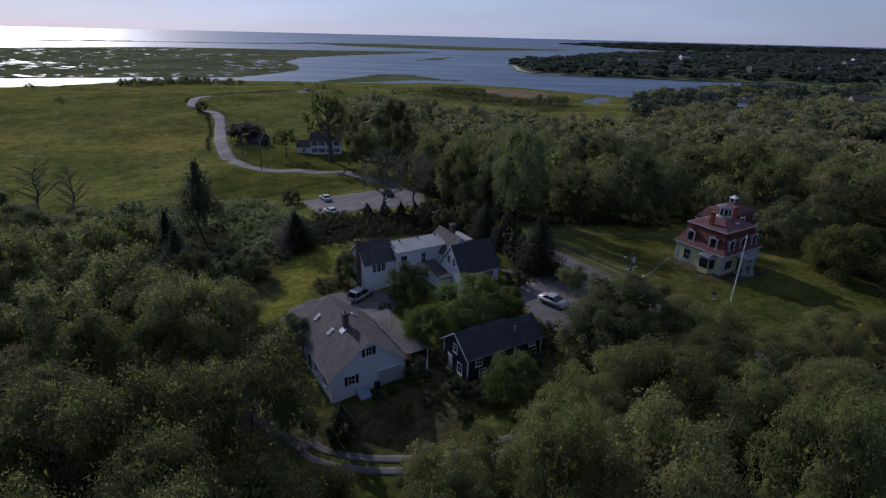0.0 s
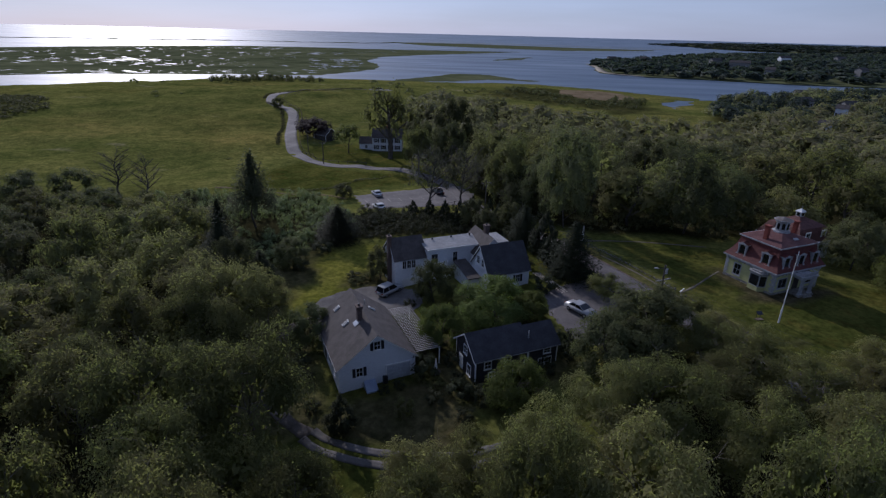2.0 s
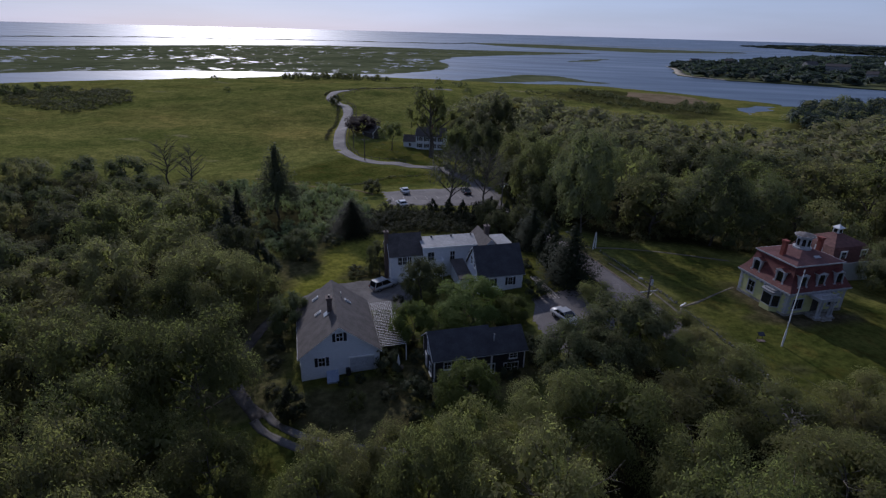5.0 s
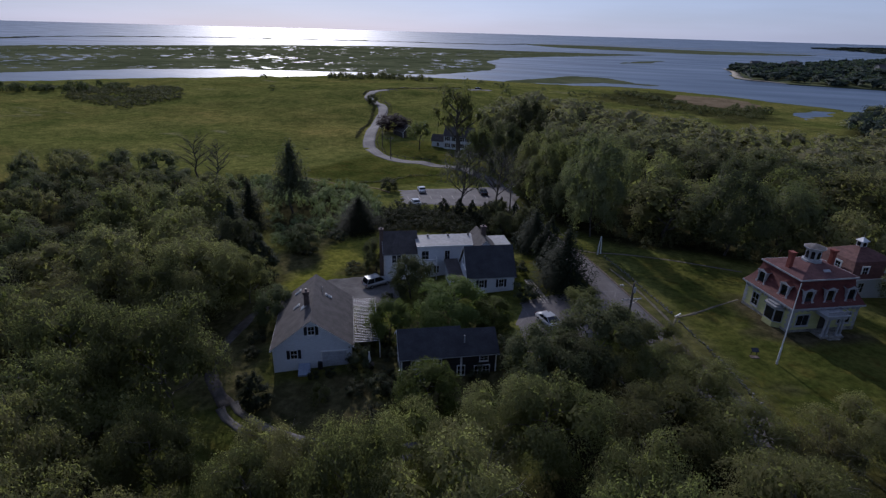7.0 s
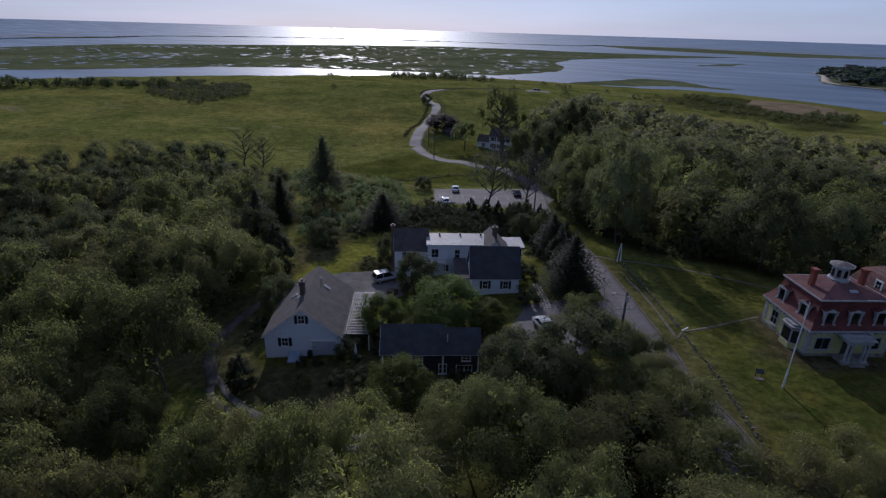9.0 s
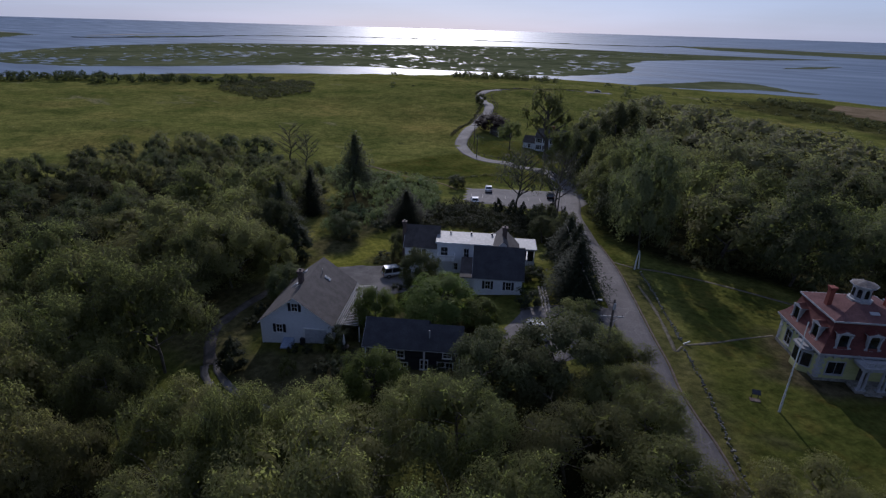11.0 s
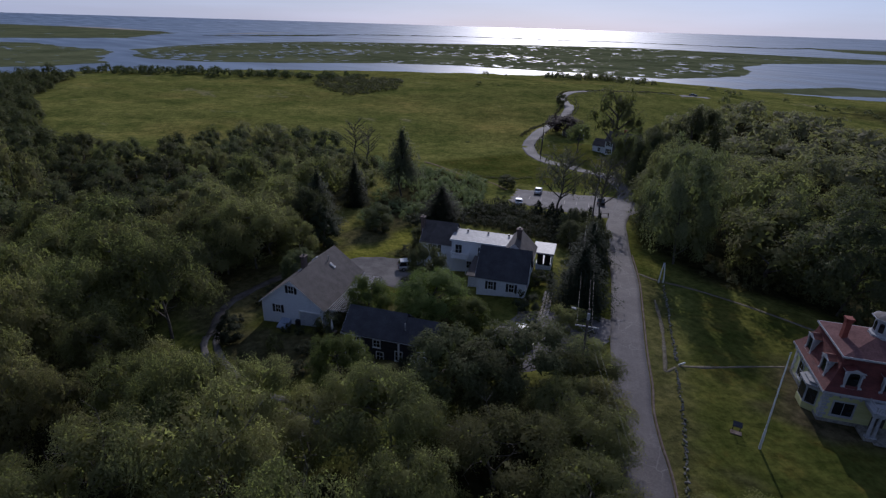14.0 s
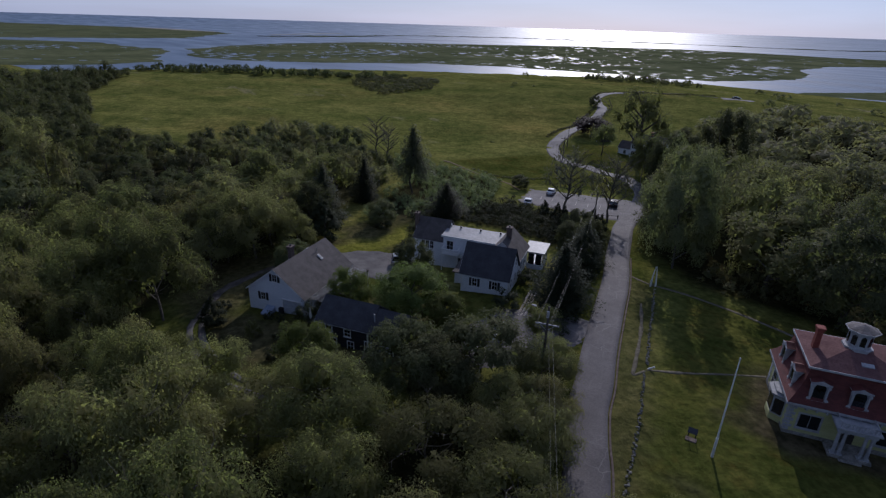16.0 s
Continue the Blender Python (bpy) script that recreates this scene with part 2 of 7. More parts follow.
M_CARDARK = mat("dark_car_paint", (0.02, 0.022, 0.025), (0.03, 0.032, 0.035), 0.5, 0.2, 0, 5, spec=0.5)
M_TYRE = mat("tyre_rubber", (0.012, 0.012, 0.012), (0.02, 0.02, 0.02), 5, 0.9, 0.1, 20)
M_MARSH = mat("salt_marsh_grass", (0.082, 0.093, 0.046), (0.138, 0.146, 0.075), 0.012, 1.0, 0.3, 0.08, spec=0.0)
M_SAND = mat("beach_sand", (0.36, 0.31, 0.24), (0.46, 0.41, 0.33), 0.02, 0.95, 0.1, 0.2, spec=0.0)
M_REED = mat("dry_reeds", (0.16, 0.12, 0.07), (0.25, 0.19, 0.12), 0.1, 0.95, 0.3, 1.5, spec=0.0)
M_DARKWOOD = mat("dark_weathered_shingle_wall", (0.05, 0.042, 0.036), (0.09, 0.078, 0.068), 1, 0.85, 0.3, 9)


def add_cracks(m, scale, width, colour, amount=0.7):
    """Thin wandering cracks over a worn paved surface."""
    nt = m.node_tree
    b = nt.nodes["Principled BSDF"]
    base = b.inputs["Base Color"].links[0].from_socket
    co = nt.nodes.new("ShaderNodeTexCoord")
    warp = nt.nodes.new("ShaderNodeTexNoise")
    warp.inputs["Scale"].default_value, warp.inputs["Detail"].default_value = 0.9, 4
    addv = nt.nodes.new("ShaderNodeMixRGB")
    addv.blend_type = "ADD"
    addv.inputs[0].default_value = 1.0
    vor = nt.nodes.new("ShaderNodeTexVoronoi")
    vor.feature = "DISTANCE_TO_EDGE"
    vor.inputs["Scale"].default_value = scale
    ramp = nt.nodes.new("ShaderNodeValToRGB")
    ramp.color_ramp.elements[0].position, ramp.color_ramp.elements[1].position = width * 0.4, width
    ramp.color_ramp.elements[0].color, ramp.color_ramp.elements[1].color = (amount, amount, amount, 1), (0, 0, 0, 1)
    patch = nt.nodes.new("ShaderNodeTexNoise")
    patch.inputs["Scale"].default_value = 0.12
    pr = nt.nodes.new("ShaderNodeValToRGB")
    pr.color_ramp.elements[0].position, pr.color_ramp.elements[1].position = 0.42, 0.6
    mul = nt.nodes.new("ShaderNodeMath")
    mul.operation = "MULTIPLY"
    mx = nt.nodes.new("ShaderNodeMix")
    mx.data_type = "RGBA"
    mx.inputs[7].default_value = (*colour, 1)
    for n in (warp, patch):
        nt.links.new(co.outputs["Object"], n.inputs["Vector"])
    nt.links.new(co.outputs["Object"], addv.inputs[1])
    nt.links.new(warp.outputs["Color"], addv.inputs[2])
    nt.links.new(addv.outputs[0], vor.inputs["Vector"])
    nt.links.new(vor.outputs["Distance"], ramp.inputs[0])
    nt.links.new(patch.outputs["Fac"], pr.inputs[0])
    nt.links.new(ramp.outputs[0], mul.inputs[0])
    nt.links.new(pr.outputs[0], mul.inputs[1])
    nt.links.new(mul.outputs[0], mx.inputs[0])
    nt.links.new(base, mx.inputs[6])
    nt.links.new(mx.outputs[2], b.inputs["Base Color"])


add_cracks(M_ASPHALT, 0.4, 0.026, (0.2, 0.185, 0.18), 0.5)


def water_mat():
    m = bpy.data.materials.new("sea_water")
    m.use_nodes = True
    nt = m.node_tree
    b = nt.nodes["Principled BSDF"]
    b.inputs["Base Color"].default_value = (0.045, 0.075, 0.115, 1)
    b.inputs["Roughness"].default_value = 0.46
    b.inputs["IOR"].default_value = 1.33
    co = nt.nodes.new("ShaderNodeTexCoord")
    mp = nt.nodes.new("ShaderNodeMapping")
    mp.inputs["Rotation"].default_value[2], mp.inputs["Scale"].default_value = radians(35), (0.35, 1.0, 1.0)
    n = nt.nodes.new("ShaderNodeTexNoise")
    n.inputs["Scale"].default_value, n.inputs["Detail"].default_value = 0.22, 8
    bp = nt.nodes.new("ShaderNodeBump")
    bp.inputs["Strength"].default_value, bp.inputs["Distance"].default_value = 0.35, 0.5
    nt.links.new(co.outputs["Object"], mp.inputs[0])
    nt.links.new(mp.outputs[0], n.inputs["Vector"])
    nt.links.new(n.outputs["Fac"], bp.inputs["Height"])
    nt.links.new(bp.outputs[0], b.inputs["Normal"])
    # broad cat's-paws of rougher water
    mp2 = nt.nodes.new("ShaderNodeMapping")
    mp2.inputs["Rotation"].default_value[2], mp2.inputs["Scale"].default_value = radians(-25), (0.25, 1.0, 1.0)
    n2 = nt.nodes.new("ShaderNodeTexNoise")
    n2.inputs["Scale"].default_value, n2.inputs["Detail"].default_value = 0.02, 5
    gust = nt.nodes.new("ShaderNodeMapRange")
    gust.inputs[1].default_value, gust.inputs[2].default_value, gust.inputs[3].default_value, gust.inputs[4].default_value = 0.35, 0.65, 0.38, 0.55
    nt.links.new(co.outputs["Object"], mp2.inputs[0])
    nt.links.new(mp2.outputs[0], n2.inputs["Vector"])
    nt.links.new(n2.outputs["Fac"], gust.inputs[0])
    nt.links.new(gust.outputs[0], b.inputs["Roughness"])
    return m


M_WATER = water_mat()


def ground_mat():
    """Rough meadow, mown lawn and woodland soil with tree shade in its colour, by the ground's own cover."""
    m = bpy.data.materials.new("ground_cover")
    m.use_nodes = True
    nt = m.node_tree
    b = nt.nodes["Principled BSDF"]
    b.inputs["Roughness"].default_value, b.inputs["Specular IOR Level"].default_value = 1.0, 0.0
    co = nt.nodes.new("ShaderNodeTexCoord")

    def noise_ramp(scale, c1, c2, lo=0.35, hi=0.65, stretch=(1, 1, 1), detail=6):
        mp = nt.nodes.new("ShaderNodeMapping")
        mp.inputs["Scale"].default_value = stretch
        mp.inputs["Rotation"].default_value[2] = radians(25)
        nt.links.new(co.outputs["Object"], mp.inputs[0])
        n = nt.nodes.new("ShaderNodeTexNoise")
        n.inputs["Scale"].default_value, n.inputs["Detail"].default_value, n.inputs["Roughness"].default_value = scale, detail, 0.65
        nt.links.new(mp.outputs[0], n.inputs["Vector"])
        r = nt.nodes.new("ShaderNodeValToRGB")
        r.color_ramp.elements[0].position, r.color_ramp.elements[1].position = lo, hi
        r.color_ramp.elements[0].color, r.color_ramp.elements[1].color = (*c1, 1), (*c2, 1)
        nt.links.new(n.outputs["Fac"], r.inputs[0])
        return r.outputs[0], n.outputs["Fac"]

    def mix(a, c, fac, how="MIX"):
        x = nt.nodes.new("ShaderNodeMix")
        x.data_type, x.blend_type = "RGBA", how
        if isinstance(fac, float):
            x.inputs[0].default_value = fac
        else:
            nt.links.new(fac, x.inputs[0])
        nt.links.new(a, x.inputs[6])
        nt.links.new(c, x.inputs[7])
        return x.outputs[2]

    meadow, _ = noise_ramp(0.03, (0.105, 0.116, 0.032), (0.204, 0.19, 0.058), 0.36, 0.66, (1, 1.5, 1))
    tan, _ = noise_ramp(0.012, (1, 1, 1), (1.35, 1.1, 1.2), 0.5, 0.7)
    meadow = mix(meadow, tan, 0.8, "MULTIPLY")
    dry, dryf = noise_ramp(0.02, (0, 0, 0), (1, 1, 1), 0.62, 0.72, (1, 2.6, 1))
    straw, _ = noise_ramp(0.4, (0.2, 0.175, 0.09), (0.3, 0.26, 0.15))
    meadow = mix(meadow, straw, dry)
    tuft, _ = noise_ramp(0.25, (0.66, 0.71, 0.66), (1.16, 1.13, 1.08), 0.38, 0.62)
    meadow = mix(meadow, tuft, 0.9, "MULTIPLY")
    lawn, _ = noise_ramp(0.12, (0.05, 0.062, 0.014), (0.112, 0.108, 0.027))
    # woodland soil, near black because the shade beneath the trees is put in
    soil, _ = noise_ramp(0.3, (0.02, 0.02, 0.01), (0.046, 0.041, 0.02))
    worn, _ = noise_ramp(0.35, (1, 1, 1), (1.25, 0.85, 0.9), 0.52, 0.72)
    lawn = mix(lawn, worn, 0.7, "MULTIPLY")
    _, swell = noise_ramp(0.16, (0, 0, 0), (1, 1, 1), detail=3)
    mottle, fine = noise_ramp(1.1, (0.42, 0.47, 0.42), (1.12, 1.12, 1.02), 0.36, 0.64)
    at = nt.nodes.new("ShaderNodeAttribute")
    at.attribute_name = "cover"
    sep = nt.nodes.new("ShaderNodeSeparateColor")
    nt.links.new(at.outputs["Color"], sep.inputs[0])
    fresh, _ = noise_ramp(0.15, (0.15, 0.15, 0.026), (0.2, 0.185, 0.04))
    lawn = mix(lawn, fresh, at.outputs["Alpha"])
    c = mix(meadow, lawn, sep.outputs[0])
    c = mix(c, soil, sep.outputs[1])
    earth, _ = noise_ramp(0.5, (0.042, 0.035, 0.022), (0.11, 0.088, 0.055))
    c = mix(c, earth, sep.outputs[2])
    c = mix(c, mottle, 0.75, "MULTIPLY")
    nt.links.new(c, b.inputs["Base Color"])
    bp = nt.nodes.new("ShaderNodeBump")
    bp.inputs["Strength"].default_value, bp.inputs["Distance"].default_value = 0.6, 0.35
    nt.links.new(fine, bp.inputs["Height"])
    bp2 = nt.nodes.new("ShaderNodeBump")
    bp2.inputs["Strength"].default_value, bp2.inputs["Distance"].default_value = 0.5, 1.2
    nt.links.new(swell, bp2.inputs["Height"])
    nt.links.new(bp.outputs[0], bp2.inputs["Normal"])
    nt.links.new(bp2.outputs[0], b.inputs["Normal"])
    return m


M_GROUND = ground_mat()

# ---- mesh helpers ----
def part(name, bm, material, parent=None, label="", smooth=False):
    me = bpy.data.meshes.new(name)
    if smooth:
        for f in bm.faces:
            f.smooth = True
    bm.to_mesh(me)
    bm.free()
    me.materials.append(material)
    ob = new(name, me)
    if parent is not None:
        ob.parent = parent
    if label:
        ob["label"] = label
    return ob


def thing(name, label, category, m, group="", kind=""):
    ob = new(name)
    ob.empty_display_size = 0.3
    ob.matrix_basis = m
    return tagged(ob, label, category, group, kind)


def box(bm, x0, x1, y0, y1, z0, z1):
    v = [bm.verts.new(p) for p in ((x0, y0, z0), (x1, y0, z0), (x1, y1, z0), (x0, y1, z0), (x0, y0, z1), (x1, y0, z1), (x1, y1, z1), (x0, y1, z1))]
    for q in ((0, 3, 2, 1), (4, 5, 6, 7), (0, 1, 5, 4), (1, 2, 6, 5), (2, 3, 7, 6), (3, 0, 4, 7)):
        bm.faces.new([v[i] for i in q])
    return bm


def prism(bm, pts, vec):
    """A solid from a flat outline, pushed along vec."""
    vec = Vector(vec)
    a = [bm.verts.new(p) for p in pts]
    b = [bm.verts.new(Vector(p) + vec) for p in pts]
    n = len(pts)
    bm.faces.new(a[::-1])
    bm.faces.new(b)
    for i in range(n):
        bm.faces.new((a[i], a[(i + 1) % n], b[(i + 1) % n], b[i]))
    bmesh.ops.recalc_face_normals(bm, faces=bm.faces)
    return bm


def tube(bm, p0, p1, r0, r1, n=8, caps=True):
    p0, p1 = Vector(p0), Vector(p1)
    d = (p1 - p0).normalized()
    u = d.orthogonal().normalized()
    w = d.cross(u)
    rings = [[bm.verts.new(p + (u * math.cos(2 * math.pi * i / n) + w * math.sin(2 * math.pi * i / n)) * r) for i in range(n)] for p, r in ((p0, r0), (p1, r1))]
    for i in range(n):
        bm.faces.new((rings[0][i], rings[0][(i + 1) % n], rings[1][(i + 1) % n], rings[1][i]))
    if caps:
        bm.faces.new(rings[0][::-1])
        bm.faces.new(rings[1])
    return bm


def B():
    return bmesh.new()


def np_mesh(name, verts, faces, material=None):
    me = bpy.data.meshes.new(name)
    verts, faces = np.asarray(verts, np.float32), np.asarray(faces, np.int32)
    k = faces.shape[1]
    me.vertices.add(len(verts))
    me.vertices.foreach_set("co", verts.ravel())
    me.loops.add(faces.size)
    me.loops.foreach_set("vertex_index", faces.ravel())
    me.polygons.add(len(faces))
    me.polygons.foreach_set("loop_start", np.arange(0, faces.size, k, dtype=np.int32))
    me.update(calc_edges=True)
    if material:
        me.materials.append(material)
    return me


def inside(x, y, poly):
    x, y = np.asarray(x, float), np.asarray(y, float)
    r = np.zeros(x.shape, bool)
    n = len(poly)
    for i in range(n):
        (x0, y0), (x1, y1) = poly[i], poly[(i + 1) % n]
        if y0 == y1:
            continue
        c = (y0 > y) != (y1 > y)
        r ^= c & (x < (x1 - x0) * (y - y0) / (y1 - y0) + x0)
    return r


def dist_line(x, y, pts, closed=False):
    x, y = np.asarray(x, float), np.asarray(y, float)
    d = np.full(x.shape, 1e9)
    n = len(pts)
    for i in range(n if closed else n - 1):
        (x0, y0), (x1, y1) = pts[i], pts[(i + 1) % n]
        dx, dy = x1 - x0, y1 - y0
        t = np.clip(((x - x0) * dx + (y - y0) * dy) / (dx * dx + dy * dy), 0, 1)
        d = np.minimum(d, np.hypot(x - x0 - t * dx, y - y0 - t * dy))
    return d


def signed(x, y, poly):
    """Metres inside an outline; outside, minus."""
    return np.where(inside(x, y, poly), 1, -1) * dist_line(x, y, poly, True)


def smooth01(v):
    v = np.clip(v, 0, 1)
    return v * v * (3 - 2 * v)


def waves(x, y, seed, scale, octaves=4):
    """Cheap soft noise from sums of turned sines, about -1 to 1."""
    rng = np.random.RandomState(seed)
    s, amp, tot = np.zeros(np.shape(x)), 1.0, 0.0
    f = 1.0 / scale
    for o in range(octaves):
        for k in range(3):
            a, p = rng.uniform(0, math.pi), rng.uniform(0, 6.28)
            p2 = rng.uniform(0, 6.28)
            s = s + amp * np.sin((x * math.cos(a) + y * math.sin(a)) * f * 6.28 + p + 1.3 * np.sin((y * math.cos(a) - x * math.sin(a)) * f * 4.1 + p2)) / 3
        tot += amp
        amp *= 0.55
        f *= 2.1
    return s / tot * 1.6


def curve_pts(pts, step):
    """A smooth line through plan points, in even steps."""
    out = []
    P = [Vector((*p, 0)) for p in pts]
    P = [P[0] * 2 - P[1]] + P + [P[-1] * 2 - P[-2]]
    for i in range(1, len(P) - 2):
        a, b, c, d = P[i - 1:i + 3]
        n = max(1, int((c - b).length / step))
        for k in range(n):
            t = k / n
            out.append((0.5 * (2 * b + (c - a) * t + (2 * a - 5 * b + 4 * c - d) * t * t + (3 * b - a - 3 * c + d) * t ** 3)).xy)
    out.append(P[-2].xy)
    return [(p[0], p[1]) for p in out]


# ---- the lie of the land ----
SEA = -7.0
LAND = [(-480, 60), (-476, 160), (-435, 270), (-385, 355), (-318, 430), (-260, 495), (-200, 520), (-150, 530), (-100, 525), (-60, 532), (20, 545), (77, 513), (116, 480), (145, 467),
        (116, 442), (102, 415), (110, 384), (125, 415), (146, 450), (214, 505), (290, 565), (460, 575), (900, 520), (1500, 300), (1500, -900), (-900, -900), (-900, -60), (-600, 20)]


def height(x, y):
    x, y = np.asarray(x, float), np.asarray(y, float)
    h = -4.6 + 6.1 * np.exp(-(((x - 42) / 90) ** 2 + ((y - 80) / 60) ** 2))
    h = h + 2.6 * np.exp(-(((x + 84) / 42) ** 2 + ((y - 368) / 36) ** 2))
    h = h - 1.5 * np.exp(-(((x + 15) / 17) ** 2 + ((y - 80) / 17) ** 2))
    h = h + 8.2 * np.exp(-(((x + 130) / 95) ** 2 + ((y - 318) / 72) ** 2)) + 2.5 * np.exp(-(((x + 250) / 60) ** 2 + ((y - 300) / 80) ** 2))
    h = h + (0.75 * waves(x, y, 3, 60, 3) + 0.7 * waves(x, y, 4, 130, 2) + 0.32 * waves(x, y, 6, 30, 2)) * smooth01((np.hypot(x - 25, y - 75) - 60) / 60)
    s = signed(x, y, LAND) + 6 * waves(x, y, 5, 55, 3)
    low = SEA + 0.5
    near = smooth01(s / 70)
    h = low + (h - low) * near
    return np.where(s > 0, np.maximum(h, SEA + 0.25), SEA - 1.5 + 1.75 * smooth01((s + 14) / 14))


def h1(x, y):
    return float(height(np.array([x]), np.array([y]))[0])


ROAD = [(66, 16), (54, 38), (45.5, 52), (39.3, 61.2), (36.2, 65), (33.3, 69), (31.2, 72.8), (27.3, 79), (21.8, 88.4), (16.2, 98), (9, 109), (2.6, 119.5), (-2.7, 128.5), (-9.5, 144), (-19, 161), (-30, 170), (-42, 171.5), (-53, 172.5), (-64, 177.5), (-74, 187), (-81, 200), (-88.5, 217), (-95, 234), (-101, 250), (-109, 263), (-119, 273), (-128, 284), (-131, 297), (-127, 305)]
DRIVE = [(-12.8, 43.4), (-16, 45.2), (-20, 48.6), (-22.3, 54.2), (-23.5, 60), (-23, 65), (-18, 69.5), (-12, 74.5)]
TRACK = [(12, 45.5), (7.3, 43.6), (3.5, 42), (-4.6, 41.2), (-10.5, 42.2), (-13, 43.5)]
COURT = [(12, 77), (13, 70), (16, 64), (20, 62.5), (24, 70), (25, 78), (24, 84), (19, 83)]
LOT = [(-36, 134), (-29, 122), (-15, 126), (-4, 131), (-4, 142), (-10, 152), (-24, 143)]
TOPLOT = [(-92, 347), (-86.5, 341.5), (-77, 361), (-81.5, 367)]
LAWN_RED = [(36, 76), (44, 62), (62, 64), (72, 74), (66, 88), (58, 92), (47, 99), (39, 107), (25, 104), (30, 90)]
# bare earth and beds; the yard outlines also put house shade into the ground colour
SOIL_AND_SHADE = [
    [(-27, 66), (-20, 64), (-13.5, 49), (-11, 45), (-15, 42), (-23, 43), (-30, 50), (-30, 60)],
    # cottage yard: dark soil with the cottage's shade painted in
    [(-12, 45.5), (-7, 50), (-3, 53), (3.5, 48.5), (2.5, 42.5), (-4, 43), (-10, 43.5)],
    [(-35, 76), (-29.5, 76.2), (-26.3, 79.5), (-26.3, 82.3), (-29, 86.5), (-29, 92), (-35, 92)],
    # brown bank, and the shaded yard south of the cottage painted dark
    [(-25.5, 66), (-21, 66), (-16, 54), (-12, 46.5), (-4, 44), (2, 45), (4, 50), (-2, 54), (-6, 50.5), (-12, 47), (-17, 51), (-21.5, 55)],
    [(-32.5, 96), (-29.8, 94.7), (-30.7, 88), (-26.5, 81.3), (-27.6, 75.7), (-26.5, 67.7), (-30, 66), (-30, 76), (-32, 84), (-34, 92)],
    [(-20.7, 79.5), (-20.5, 83), (-18.5, 86.2), (-14, 85), (-14, 80)],
    # court between the houses: its shade painted as dark earth
    [(-2, 54), (8, 49), (16, 58), (14, 66), (2, 72), (-2, 66)],
]
LAWN_MAIN = [(-26, 64), (-25, 76), (-29, 83), (-31, 92), (-23, 94), (-14, 99), (-10, 92), (-12, 78), (0, 70), (12, 66), (12, 78), (16, 84), (9, 100), (6, 90), (-2, 60), (5, 47), (4, 36), (-10, 36), (-14, 46), (-15, 60)]
GARDEN_LAWN = [(-26.4, 67.7), (-29.9, 74.2), (-28.3, 76.8), (-25.8, 80), (-26.2, 82), (-28.8, 86.5), (-28.3, 91.9), (-24, 96.7), (-16.7, 98.1), (-17.5, 92), (-17.4, 88), (-21, 82), (-21, 76), (-24, 71.5)]
SPRUCE_THICKET = [(-88, 126), (-72, 131), (-46, 131), (-33, 118), (-27, 106), (-31, 97), (-37, 84), (-46, 92), (-58, 108)]
LOT_THICKET = [(-24, 100), (-30, 112), (-28, 119), (-14, 121), (0, 122), (7, 109), (5, 103), (-8, 104)]
LAWN_WHITE = [(-72, 199), (-72, 188), (-49, 176), (-25, 169), (-20, 177), (-33, 195), (-60, 205)]
VERGE = [(-75, 136), (-41, 134), (-20, 160), (-31, 166), (-50, 166), (-66, 175)]
BAY_WOODS = [(132, 385), (150, 440), (186, 462), (222, 498), (262, 512), (380, 550), (600, 480), (600, 200), (340, 160), (240, 230), (150, 300), (112, 320)]
BAY_SLOPE = [(-45, 400), (-25, 470), (20, 500), (80, 490), (100, 430), (100, 380), (118, 330), (60, 330), (10, 370)]
WOODS = {
    "west": [(-49, 88), (-62, 107), (-75, 112), (-99, 124), (-142, 116), (-144, 93), (-128, 66), (-175, 52), (-300, 60), (-400, 100), (-410, 60), (-330, 10), (-200, -12), (-20, -4), (-1, 8), (-4, 22), (-11, 28), (-14, 34), (-19, 39), (-25, 46), (-29, 56), (-32, 66), (-38, 77)],
    "south": [(6, 28), (9, 35), (16, 41), (21, 48), (22, 57), (21, 63), (26, 69), (30, 66), (36, 59), (44, 48), (52, 36), (62, 18), (62, 2), (0, 2), (0, 14)],
    "southmid": [(-15, 30), (-10, 31), (-5, 28), (5, 28), (6, 10), (0, 2), (-20, 0)],
    "southeast": [(46, 57), (55, 61), (66, 62), (90, 60), (90, 0), (76, 10), (60, 34), (50, 50)],
    "east": [(-3, 133), (9, 117), (24, 107), (38, 110), (48, 108), (54, 113), (66, 112), (72, 98), (67, 90), (72, 82), (72, 72), (90, 60), (150, 40), (260, 60), (340, 150), (350, 400), (225, 400), (130, 310), (100, 270), (74, 262), (34, 278), (-7, 322), (-45, 318), (-50, 250), (-24, 205), (-14, 190), (-12, 165)],
}

# ---- ground, sea, marsh, roads ----
def axis(parts):
    out = []
    for a, b, s in parts:
        out.extend(np.arange(a, b, s))
    return np.unique(np.round(np.array(out + [parts[-1][1]]), 3))


def sheet(xs, ys, zf):
    X, Y = np.meshgrid(xs, ys)
    Z = zf(X, Y)
    v = np.stack([X.ravel(), Y.ravel(), Z.ravel()], 1)
    nx = len(xs)
    i = (np.arange(len(ys) - 1)[:, None] * nx + np.arange(nx - 1)[None]).ravel()
    return v, np.stack([i, i + 1, i + nx + 1, i + nx], 1)


gx = axis([(-4700, -1500, 400), (-1500, -500, 50), (-500, -70, 4), (-70, 75, 1.7), (75, 400, 5), (400, 1500, 60), (1500, 4700, 400)])
gy = axis([(-4000, -900, 300), (-900, -60, 40), (-60, 15, 4), (15, 135, 1.7), (135, 600, 4), (600, 1500, 60), (1500, 4700, 400)])
gv, gf = sheet(gx, gy, height)
